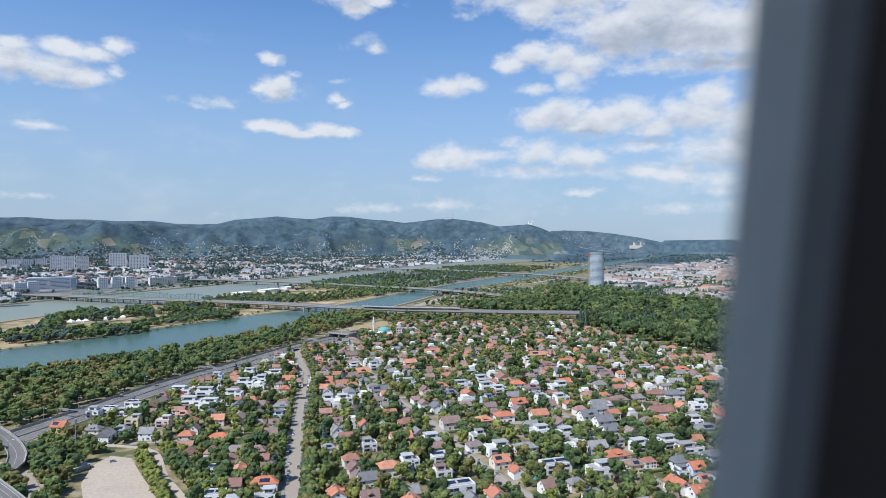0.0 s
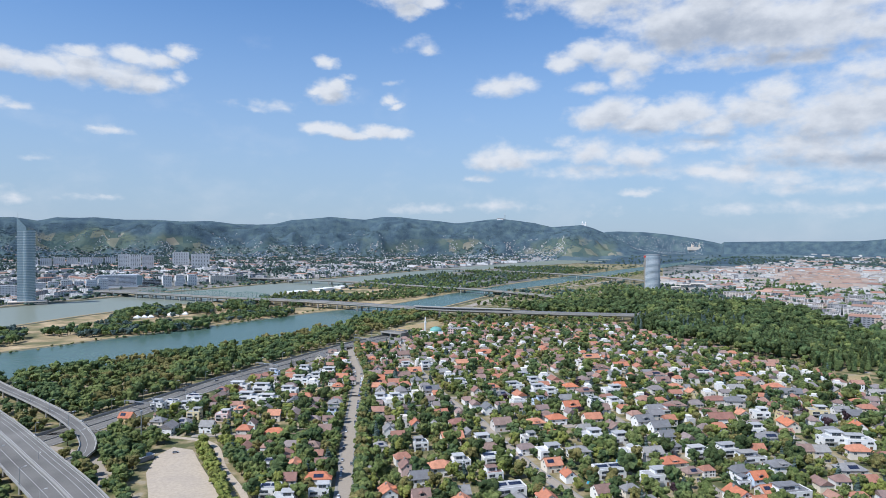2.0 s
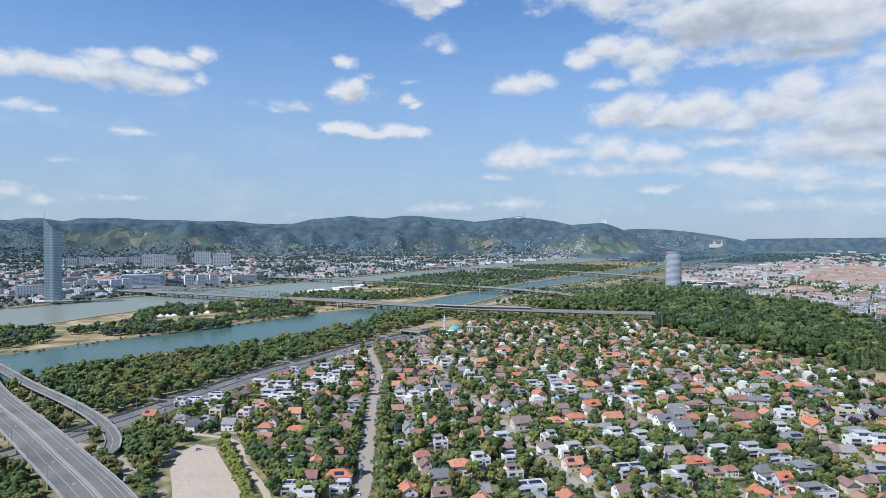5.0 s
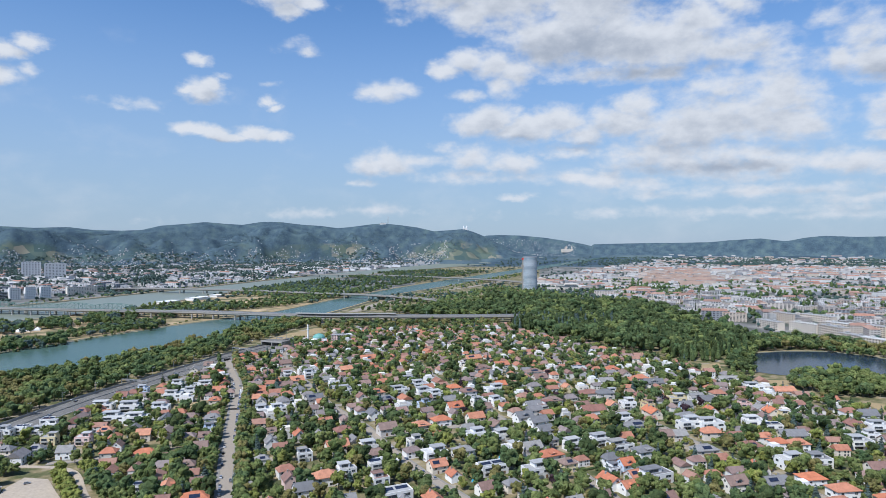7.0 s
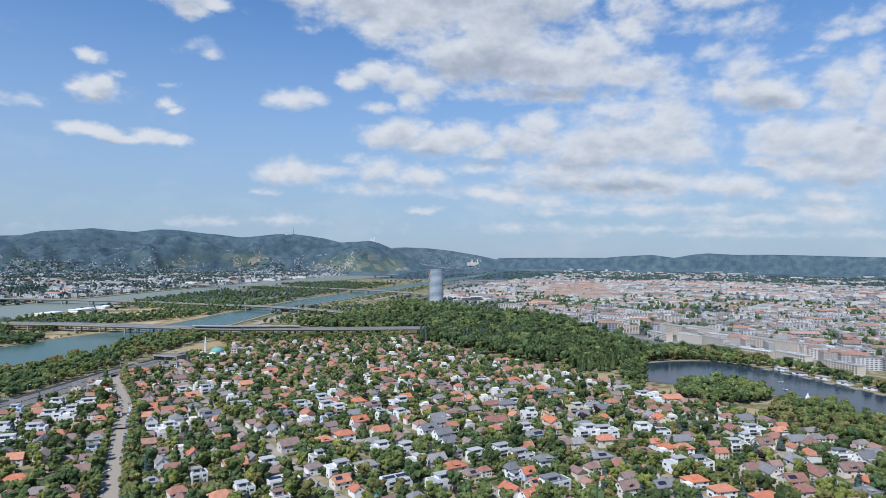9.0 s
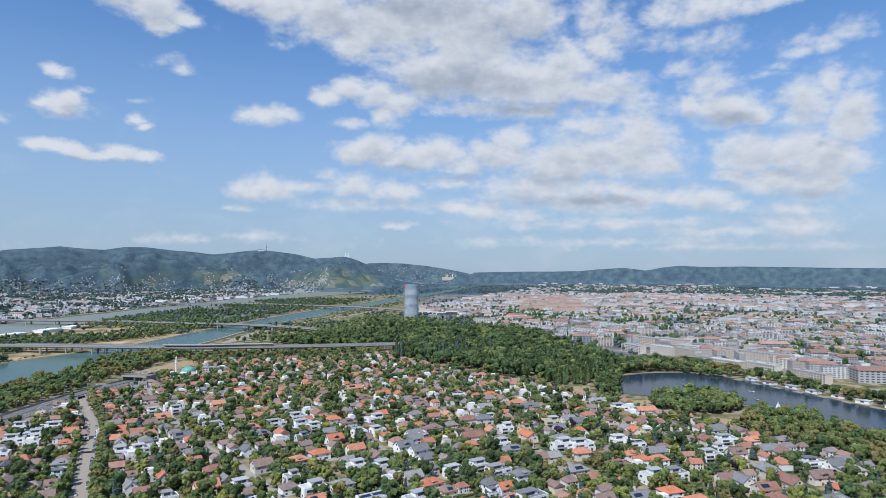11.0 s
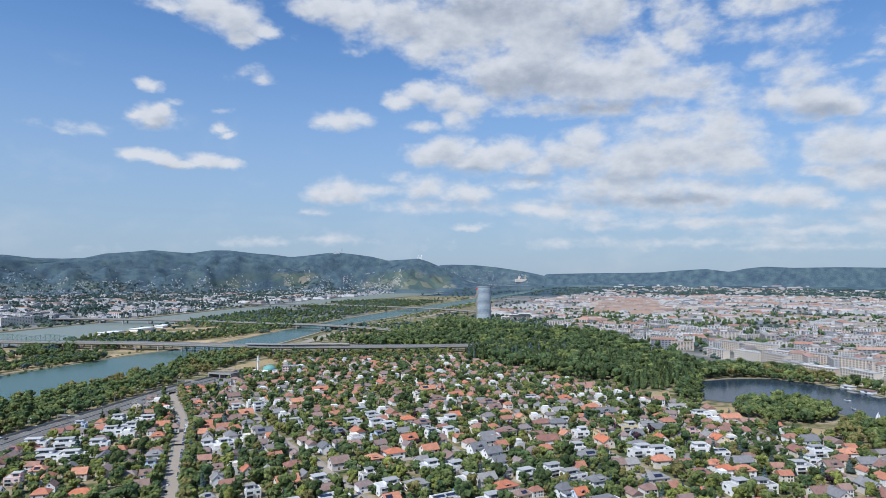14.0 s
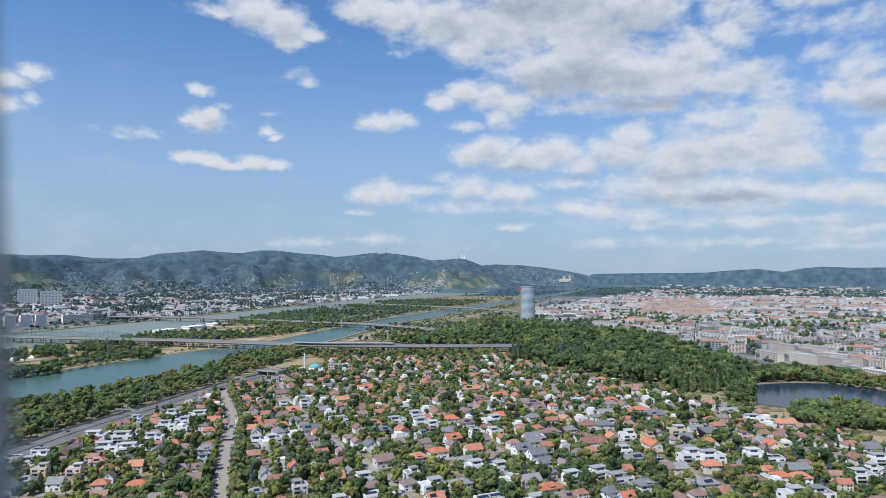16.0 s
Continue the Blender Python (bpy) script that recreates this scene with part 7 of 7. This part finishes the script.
def apartment(x, y, turn, long, deep, high, floors, bays, label, wall="block_wall", balconies=False, group="apartment blocks"):
    root = thing("apartment_block", at_far(x, y, turn), label, "apartment block", group)
    part("wall", Geo().box(-long / 2, -deep / 2, -1, long / 2, deep / 2, high).mesh("wall", [M[wall]]), root)
    g = Geo().box(-long / 2 - 0.4, -deep / 2 - 0.4, high, long / 2 + 0.4, deep / 2 + 0.4, high + 0.5)
    g.box(-long * 0.3, -2.5, high + 0.5, -long * 0.2, 2.5, high + 3)
    g.box(long * 0.15, -2.5, high + 0.5, long * 0.25, 2.5, high + 3)
    part("roof", g.mesh("roof", [M["roof_pale"]]), root)
    step, rise = long / bays, high / floors
    pane = Geo().box(-step * 0.28, -0.12, -rise * 0.26, step * 0.28, 0.1, rise * 0.26).mesh("window", [M["glass_dark"]])
    slab = Geo().box(-step * 0.34, -1.3, -0.1, step * 0.34, 0, 0.1).box(-step * 0.34, -1.3, 0.1, step * 0.34, -1.2, 1.0).mesh("balcony", [M["roof_pale"]])
    if math.hypot(x, y) > 1600:
        band = Geo().box(-long * 0.47, -0.12, -rise * 0.17, long * 0.47, 0.1, rise * 0.17).mesh("window_band", [M["glass_dark"]])
        for f in range(floors):
            part("window_band", band, root, pose(0, -deep / 2, (f + 0.55) * rise))
        ribs = Geo()
        for b in range(bays + 1):
            u = -long / 2 + b * step
            ribs.box(u - step * 0.28, -deep / 2 - 0.3, 0, u + step * 0.28, -deep / 2 + 0.05, high)
        part("facade_ribs", ribs.mesh("facade_ribs", [M[wall]]), root)
        return root
    for f in range(floors):
        for b in range(bays):
            u, z = -long / 2 + (b + 0.5) * step, (f + 0.55) * rise
            part("window", pane, root, pose(u, -deep / 2, z))
            if balconies and b % 3 == 1 and f:
                part("balcony", slab, root, pose(u, -deep / 2, z - rise * 0.45))
    return root


# blocks along the lake
for k in range(7):
    x, y = 812 + 22 * math.sin(k * 1.1) + 3 * k, 1040 - k * 62
    apartment(x, y, -88 + 6 * math.sin(k * 2.0), 56, 15, 15 + 2.5 * (k % 3), 5, 12, "pale beige apartment block with rows of windows near the lake", balconies=k % 2 == 0)
for k in range(6):
    apartment(905 + 14 * (k % 2), 1120 - k * 74, -86 + 5 * (k % 3), 66, 15, 16 + 3 * ((k + 1) % 3), 6, 12, "long white apartment slab behind the lake promenade")
# towers and slabs beyond the wide river
for k, (x, y) in enumerate(((-1494, 2953), (-1441, 2953), (-1382, 2953))):
    apartment(x, y, 26, 44, 22, 74 - 2 * k, 12, 5, "tall pale residential tower slab", "west_pale", group="tower slabs")
apartment(-1340, 3220, 22, 70, 30, 78, 10, 6, "broad stepped white tower block", "west_pale")
apartment(-1240, 3220, 22, 80, 28, 70, 10, 6, "broad white tower block with grey roof", "west_pale")
for k in range(7):
    apartment(-2080 + 48 * k, 3190 + 34 * k, 30, 46, 16, 46 - 3 * (k % 2), 7, 5, "white high slab of a housing estate", "west_pale", group="estate slabs")
for k in range(6):
    apartment(-1128 + 16 * k * 1.4, 1762 + 20 * k * 1.2, 38, 24, 20, 27 + 2 * (k % 3), 6, 5, "white quay apartment block with stepped top", "wall_white", group="quay blocks")
for k in range(3):
    apartment(-882 + 30 * k, 2010 + 26 * k, 38, 24, 18, 34, 7, 4, "white rounded quay block beside the bridge", "wall_white", group="quay blocks")
apartment(-1125, 1612, 34, 60, 22, 30, 7, 9, "white office block beside the glass tower", "wall_white")
apartment(-762, 2175, 40, 84, 20, 25, 6, 11, "long grey office building along the quay")


def hill_mast():
    ra, d = radians(5.57), 6950.0
    x, y = d * math.sin(ra), d * math.cos(ra)
    root = thing("transmitter_mast", at_far(x, y), "red and white transmitter mast on the wooded hill", "mast")
    part("shaft", Geo().tube((0, 0, -5), (0, 0, 50), 3.2, 2.4, 10).mesh("shaft", [M["concrete"]]), root)
    part("antenna", Geo().tube((0, 0, 50), (0, 0, 84), 1.8, 0.9, 8).mesh("antenna", [surface("mast_red", [(0.5, 0.12, 0.09), (0.6, 0.5, 0.48)], 0.6, 0.1)]), root)
    for z in (32, 42):
        part("platform", Geo().tube((0, 0, z), (0, 0, z + 3), 5, 5, 12).mesh("platform", [M["steel"]]), root)
    hotel = thing("hill_hotel", at_far(x - 60, y - 150), "long white hotel on the hilltop", "building")
    part("wall", Geo().box(-40, -9, -12, 26, 9, 9).mesh("wall", [M["wall_white"]]), hotel)
    part("roof", Geo().box(-41, -10, 9, 27, 10, 12).mesh("roof", [M["tile_red"]]), hotel)
    ra, d = radians(12.55), 6960.0
    x, y = d * math.sin(ra), d * math.cos(ra)
    church = thing("hill_church", at_far(x, y), "small white church on the hill spur", "church")
    part("nave", Geo().box(-22, -12, -12, 26, 12, 20).mesh("nave", [M["wall_white"]]), church)
    for k in (-16, 20):
        part("tower", Geo().tube((k, -8, -6), (k, -8, 32), 6, 6, 8).tube((k, -8, 32), (k, -8, 42), 6, 1, 8).mesh("tower", [M["wall_white"]]), church)
    ra, d = radians(21.7), 8300.0
    x, y = d * math.sin(ra), d * math.cos(ra)
    abbey = thing("abbey", at_far(x, y), "large pale abbey with twin spires", "church")
    part("wing", Geo().box(-75, -20, -20, 75, 20, 22).mesh("wing", [M["block_wall"]]), abbey)
    for k in (-30, -14, 60):
        part("spire", Geo().tube((k, 0, 20), (k, 0, 44), 7, 6, 8).tube((k, 0, 44), (k, 0, 66), 6, 0.5, 8).mesh("spire", [M["block_wall"]]), abbey)


hill_mast()


def mosque():
    root = thing("mosque", pose(-11, 1014, 0.2), "white mosque with a green dome and slim minaret", "mosque")
    part("prayer_hall", Geo().box(-12, -11, -0.5, 12, 11, 9).mesh("prayer_hall", [M["wall_white"]]), root)
    part("drum", Geo().tube((0, 0, 9), (0, 0, 11), 9.5, 9.5, 24).mesh("drum", [M["wall_white"]]), root)
    g = Geo()
    rings, seg = 8, 24
    for i in range(rings + 1):
        a = math.pi / 2 * i / rings
        g.v += [(9.6 * math.cos(a) * math.cos(2 * math.pi * j / seg), 9.6 * math.cos(a) * math.sin(2 * math.pi * j / seg), 11 + 6.5 * math.sin(a)) for j in range(seg)]
    for i in range(rings):
        for j in range(seg):
            g.f.append((i * seg + j, i * seg + (j + 1) % seg, (i + 1) * seg + (j + 1) % seg, (i + 1) * seg + j))
            g.m.append(0)
    part("dome", g.mesh("dome", [M["copper_green"]], True), root)
    g = Geo().tube((-17, 6, -0.5), (-17, 6, 23), 1.5, 1.3, 12).tube((-17, 6, 23), (-17, 6, 24.5), 2.2, 2.2, 12).tube((-17, 6, 24.5), (-17, 6, 29), 1.1, 1.0, 12).tube((-17, 6, 29), (-17, 6, 33), 1.2, 0.05, 12)
    part("minaret", g.mesh("minaret", [M["wall_white"]]), root)
    for k in range(5):
        part("window", WINDOW_WIDE, root, pose(-9 + 4.5 * k, -11, 4.2))
    apartment(22, 1030, -12, 24, 14, 13, 4, 6, "pale pink apartment house beside the mosque", "wall_pink")


mosque()

# ---- on the island and the lake ----
tent_mesh = Geo().add([(-5, -5, 0), (5, -5, 0), (5, 5, 0), (-5, 5, 0), (-5, -5, 2.4), (5, -5, 2.4), (5, 5, 2.4), (-5, 5, 2.4), (0, 0, 6.5)],
                      [(0, 1, 5, 4), (1, 2, 6, 5), (2, 3, 7, 6), (3, 0, 4, 7), (4, 5, 8), (5, 6, 8), (6, 7, 8), (7, 4, 8)]).mesh("tent", [M["sail"]])
for k, (x, y) in enumerate(((-593, 1222), (-581, 1226), (-570, 1230), (-548, 1268), (-536, 1276), (-525, 1284))):
    ob = tagged(new("tent", tent_mesh), "white pointed pavilion tent among trees", "tent", "island tents")
    ob.matrix_basis = pose(x, y, 0.1, 0, 0, 20 * k)
for k, (x, y, w) in enumerate(((-415, 1795, 60), (-360, 1900, 70), (-320, 1985, 40))):
    hall = thing("boat_hall", pose(x, y, 0.2, 0, 0, 62), "low white flat-roofed hall on the shore", "hall", "island halls")
    part("wall", Geo().box(-w / 2, -14, -0.5, w / 2, 14, 6).mesh("wall", [M["wall_white"]]), hall)
    part("roof", Geo().box(-w / 2 - 1, -15, 6, w / 2 + 1, 15, 6.8).mesh("roof", [M["sail"]]), hall)


def sailing_boat(x, y):
    root = thing("sailing_boat", pose(x, y, 0.35, 0, 0, -35) @ Matrix.Diagonal((1.2, 1.2, 1.2, 1)), "small sailing boat with white sails", "boat")
    g = Geo().add([(-3, -0.9, 0.6), (2, -0.9, 0.6), (3.6, 0, 0.7), (2, 0.9, 0.6), (-3, 0.9, 0.6), (-2.6, -0.6, -0.2), (1.8, -0.6, -0.2), (3, 0, -0.2), (1.8, 0.6, -0.2), (-2.6, 0.6, -0.2)],
                  [(0, 1, 2, 3, 4), (9, 8, 7, 6, 5), (0, 5, 6, 1), (1, 6, 7, 2), (2, 7, 8, 3), (3, 8, 9, 4), (4, 9, 5, 0)])
    part("hull", g.mesh("hull", [M["frame_white"]]), root)
    part("mast", Geo().tube((0.6, 0, 0.6), (0.6, 0, 9.2), 0.07, 0.05, 6).mesh("mast", [M["steel"]]), root)
    part("main_sail", Geo().add([(0.5, 0.02, 1.2), (-3, 0.5, 1.2), (0.5, 0.02, 9.0), (0.5, -0.04, 1.2), (-3, 0.44, 1.2), (0.5, -0.04, 9.0)], [(0, 1, 2), (5, 4, 3), (0, 3, 4, 1), (1, 4, 5, 2), (2, 5, 3, 0)]).mesh("main_sail", [M["sail"]]), root)
    part("fore_sail", Geo().add([(0.8, 0.02, 1.0), (3.4, 0.3, 0.9), (0.7, 0.02, 8.0), (0.8, -0.04, 1.0), (3.4, 0.24, 0.9), (0.7, -0.04, 8.0)], [(0, 2, 1), (3, 4, 5), (0, 1, 4, 3), (1, 2, 5, 4), (2, 0, 3, 5)]).mesh("fore_sail", [M["sail"]]), root)


sailing_boat(624, 542)
for x, y, t in ((604, 541, 20), (655, 600, 70), (690, 640, 110)):
    boat = thing("motor_boat", pose(x, y, 0.35, 0, 0, t), "small white open motor boat on the water", "boat", "lake boats")
    part("hull", Geo().add([(-4, -1.2, 0.9), (2.5, -1.2, 0.9), (4.5, 0, 1.0), (2.5, 1.2, 0.9), (-4, 1.2, 0.9), (-3.6, -0.8, -0.2), (2.2, -0.8, -0.2), (3.6, 0, -0.2), (2.2, 0.8, -0.2), (-3.6, 0.8, -0.2)],
                           [(0, 1, 2, 3, 4), (9, 8, 7, 6, 5), (0, 5, 6, 1), (1, 6, 7, 2), (2, 7, 8, 3), (3, 8, 9, 4), (4, 9, 5, 0)]).mesh("hull", [M["frame_white"]]), boat)
    part("cabin", Geo().box(-1.5, -0.8, 0.9, 1.2, 0.8, 1.9).mesh("cabin", [M["glass_dark"]]), boat)
for k in range(8):
    hut = thing("boat_house", pose(762 + 3 * (k % 2), 470 + 34 * k, 0.4, 0, 0, -90 + 5 * (k % 3)), "low white lakeside boat house with a pale roof", "boat house", "lakeside huts")
    part("wall", Geo().box(-8, -5, -0.5, 8, 5, 3.4).mesh("wall", [M["wall_white"]]), hut)
    part("roof", Geo().box(-8.6, -5.8, 3.4, 8.6, 5.8, 3.9).mesh("roof", [M["roof_pale"] if k % 3 else M["tile_red"]]), hut)
    part("window", WINDOW_BAND, hut, pose(0, -5, 1.7))
    deck = tagged(new("jetty", Geo().box(-6, -9, 0.2, 6, -1, 0.9).mesh("jetty", [M["pavement"]])), "pale timber bathing jetty at the lake shore", "jetty", "jetties")
    deck.matrix_basis = pose(750 + 2 * (k % 2), 478 + 34 * k, 0.1, 0, 0, -90)


# ---- street furniture and vehicles ----
def lamp_parts():
    root = thing("street_lamp", pose(0, 0, 0), "tall grey steel motorway lamp", "street lamp", "motorway lamps")
    part("pole", Geo().tube((0, 0, -0.3), (0, 0, 11.5), 0.22, 0.12, 8).mesh("pole", [M["steel"]]), root)
    part("arm", Geo().tube((0, 0, 11.4), (2.6, 0, 12.0), 0.10, 0.07, 6).mesh("arm", [M["steel"]]), root)
    part("lamp_head", Geo().box(2.2, -0.25, 11.9, 3.6, 0.25, 12.15).mesh("lamp_head", [M["frame_white"]]), root)
    return root


first_lamp = None
for line, off, every, start in ((MOTORWAY, -17.5, 5, 12), (MOTORWAY, 16.5, 5, 14), (RAMP, 5.4, 4, 16), (HIGHWAY, 16.2, 4, 22)):
    for p, s in list(zip(line, sides(line)))[start::every]:
        q = p + s * off
        m = pose(q.x, q.y, p.z, 0, 0, math.degrees(math.atan2(-s.y * off, -s.x * off)))
        if first_lamp is None:
            first_lamp = lamp_parts()
            first_lamp.matrix_basis = m
        else:
            copy_thing(first_lamp, m)


def gantry(p, s, half):
    root = thing("sign_gantry", pose(p.x, p.y, 0.3, 0, 0, math.degrees(math.atan2(s.y, s.x))), "grey steel sign gantry across the motorway", "gantry", "motorway gantries")
    for k in (-half, half):
        part("post", Geo().box(k - 0.3, -0.3, -0.3, k + 0.3, 0.3, 7.6).mesh("post", [M["steel"]]), root)
    part("beam", Geo().box(-half, -0.4, 7.0, half, 0.4, 7.8).mesh("beam", [M["steel"]]), root)
    for k in (-0.5, 0.45):
        part("sign_panel", Geo().box(half * k - 3, -0.6, 6.0, half * k + 3, -0.45, 8.4).mesh("sign_panel", [M["tile_grey"]]), root)


for i in (44, 66, 92, 104):
    if i < len(MOTORWAY):
        gantry(MOTORWAY[i], sides(MOTORWAY)[i], 17.5)


def car_parts():
    root = thing("car", pose(0, 0, 0), "parked passenger car with dark windows", "car", "cars on the streets")
    g = Geo().add([(-2.1, -0.88, 0.3), (2.1, -0.88, 0.3), (2.1, 0.88, 0.3), (-2.1, 0.88, 0.3), (-2.15, -0.88, 0.85), (2.1, -0.88, 0.72), (2.1, 0.88, 0.72), (-2.15, 0.88, 0.85), (0.9, -0.86, 0.95), (0.9, 0.86, 0.95)],
                  [(3, 2, 1, 0), (0, 1, 5, 8, 4), (2, 3, 7, 9, 6), (1, 2, 6, 5), (3, 0, 4, 7), (5, 6, 9, 8), (8, 9, 7, 4)])
    part("body", g.mesh("body", [M["car_paint"]]), root)
    g = Geo().add([(-1.95, -0.82, 0.86), (1.0, -0.82, 0.94), (1.0, 0.82, 0.94), (-1.95, 0.82, 0.86), (-1.4, -0.66, 1.45), (0.3, -0.66, 1.45), (0.3, 0.66, 1.45), (-1.4, 0.66, 1.45)], [(0, 1, 5, 4), (1, 2, 6, 5), (2, 3, 7, 6), (3, 0, 4, 7)])
    part("cabin_glass", g.mesh("cabin_glass", [M["glass_dark"]]), root)
    part("car_roof", Geo().box(-1.42, -0.67, 1.44, 0.32, 0.67, 1.5).mesh("car_roof", [M["car_paint"]]), root)
    wheel = Geo().tube((0, -0.1, 0), (0, 0.1, 0), 0.32, 0.32, 12).mesh("wheel", [M["rubber"]])
    for x in (-1.3, 1.3):
        for y in (-0.8, 0.8):
            part("wheel", wheel, root, pose(x, y, 0.32))
    return root


car_spots = []
for i, (p, s) in enumerate(zip(AVENUE, sides(AVENUE))):
    if 4 < i < 62 and rng.random() < 0.55:
        k = rng.choice((-3.2, 3.2))
        car_spots.append((p + s * k, math.degrees(math.atan2(-s.x, s.y)), 0.37))
for i in (24, 30, 37, 45, 52, 58, 70, 83):
    if i < len(MOTORWAY) - 2:
        p, s = MOTORWAY[i], sides(MOTORWAY)[i]
        car_spots.append((p + s * rng.choice((-10, -4.5, 4.5, 10)), math.degrees(math.atan2(-s.x, s.y)), 0.37))
for i in range(20, 52, 5):
    if i < len(HIGHWAY) - 2:
        p, s = HIGHWAY[i], sides(HIGHWAY)[i]
        car_spots.append((p + s * rng.choice((-11, -5, 5, 11)), math.degrees(math.atan2(-s.x, s.y)), 0.02))
for x, y, t in ((66, 433, 105), (72, 420, 105), (50, 488, 105), (58, 462, 105), (166, 512, 100), (172, 455, 95), (-196, 462, 30)):
    car_spots.append((Vector((x, y, 0)), t, 0.37))
first_car = None
for p, t, up in car_spots:
    m = pose(p.x, p.y, p.z + up, 0, 0, t)
    if first_car is None:
        first_car = car_parts()
        first_car.matrix_basis = m
    else:
        copy_thing(first_car, m)

shed = thing("site_cabin", pose(-212, 447, 0.3, 0, 0, 60), "low grey cabin at the edge of the parking ground", "cabin")
part("wall", Geo().box(-6, -3, -0.2, 6, 3, 3).mesh("wall", [M["tile_grey"]]), shed)
part("roof", Geo().box(-6.5, -3.5, 3, 6.5, 3.5, 3.3).mesh("roof", [M["roof_pale"]]), shed)
pole = thing("mast_pole", pose(-228, 476, 0), "tall grey steel lattice-topped mast", "mast")
part("pole", Geo().tube((0, 0, -0.5), (0, 0, 26), 0.45, 0.28, 8).mesh("pole", [M["steel"]]), pole)
part("head", Geo().tube((0, 0, 25), (0, 0, 27.5), 1.0, 1.0, 8).mesh("head", [M["steel"]]), pole)
for x, y, t in ((128, 452, 70), (98, 412, 70), (398, 420, 20)):
    pool = thing("swimming_pool", pose(x, y, 0.25, 0, 0, t), "small bright blue garden swimming pool", "pool", "garden pools")
    part("rim", Geo().box(-4.2, -2.4, -0.1, 4.2, -2.0, 0.35).box(-4.2, 2.0, -0.1, 4.2, 2.4, 0.35).box(-4.2, -2.0, -0.1, -3.8, 2.0, 0.35).box(3.8, -2.0, -0.1, 4.2, 2.0, 0.35).mesh("rim", [M["pavement"]]), pool)
    part("water", Geo().box(-3.8, -2.0, -0.1, 3.8, 2.0, 0.25).mesh("water", [M["pool"]]), pool)


# ---- the lookout with its window posts ----
def lookout():
    root = thing("lookout_tower", pose(0, 0, 0), "concrete lookout tower with grey leaning window posts", "tower")
    part("shaft", Geo().tube((0, -8, -1), (0, -8, 156.5), 6, 3.2, 24).mesh("shaft", [M["concrete"]]), root)
    part("deck", Geo().tube((0, -8, 156.4), (0, -8, 158.4), 6, 8.5, 48).mesh("deck", [M["deck_bounce"]]), root)
    part("back_wall", Geo().tube((0, -8, 158.4), (0, -8, 162.6), 2.6, 2.6, 32).mesh("back_wall", [M["deck_bounce"]]), root)
    # added out of view: this ceiling keeps the sun off the window posts
    part("ceiling_slab", Geo().tube((0, -8, 162.6), (0, -8, 163.2), 8.6, 8.2, 48).mesh("ceiling_slab", [M["deck_bounce"]]), root)
    lean = math.tan(radians(8.5))
    z0, z1 = 158.3, 162.7
    for x, out in ((0.34, 1), (-0.463, -1)):
        g = Geo()
        # the front edge is turned back towards the outside, then two darker colours paint the shade across the flank
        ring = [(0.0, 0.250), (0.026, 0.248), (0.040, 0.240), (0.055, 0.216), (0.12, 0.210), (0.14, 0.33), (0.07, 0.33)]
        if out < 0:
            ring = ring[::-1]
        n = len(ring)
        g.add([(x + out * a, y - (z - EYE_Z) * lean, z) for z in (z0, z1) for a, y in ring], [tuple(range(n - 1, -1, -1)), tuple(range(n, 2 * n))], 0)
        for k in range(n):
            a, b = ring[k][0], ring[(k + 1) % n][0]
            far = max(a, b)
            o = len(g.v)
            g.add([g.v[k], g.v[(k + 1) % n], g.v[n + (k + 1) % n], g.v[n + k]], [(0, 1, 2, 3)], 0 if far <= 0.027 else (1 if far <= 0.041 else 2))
        part("window_post", g.mesh("window_post", [M["post_grey"], M["post_shade_mid"], M["post_shade_deep"]]), root)


lookout()
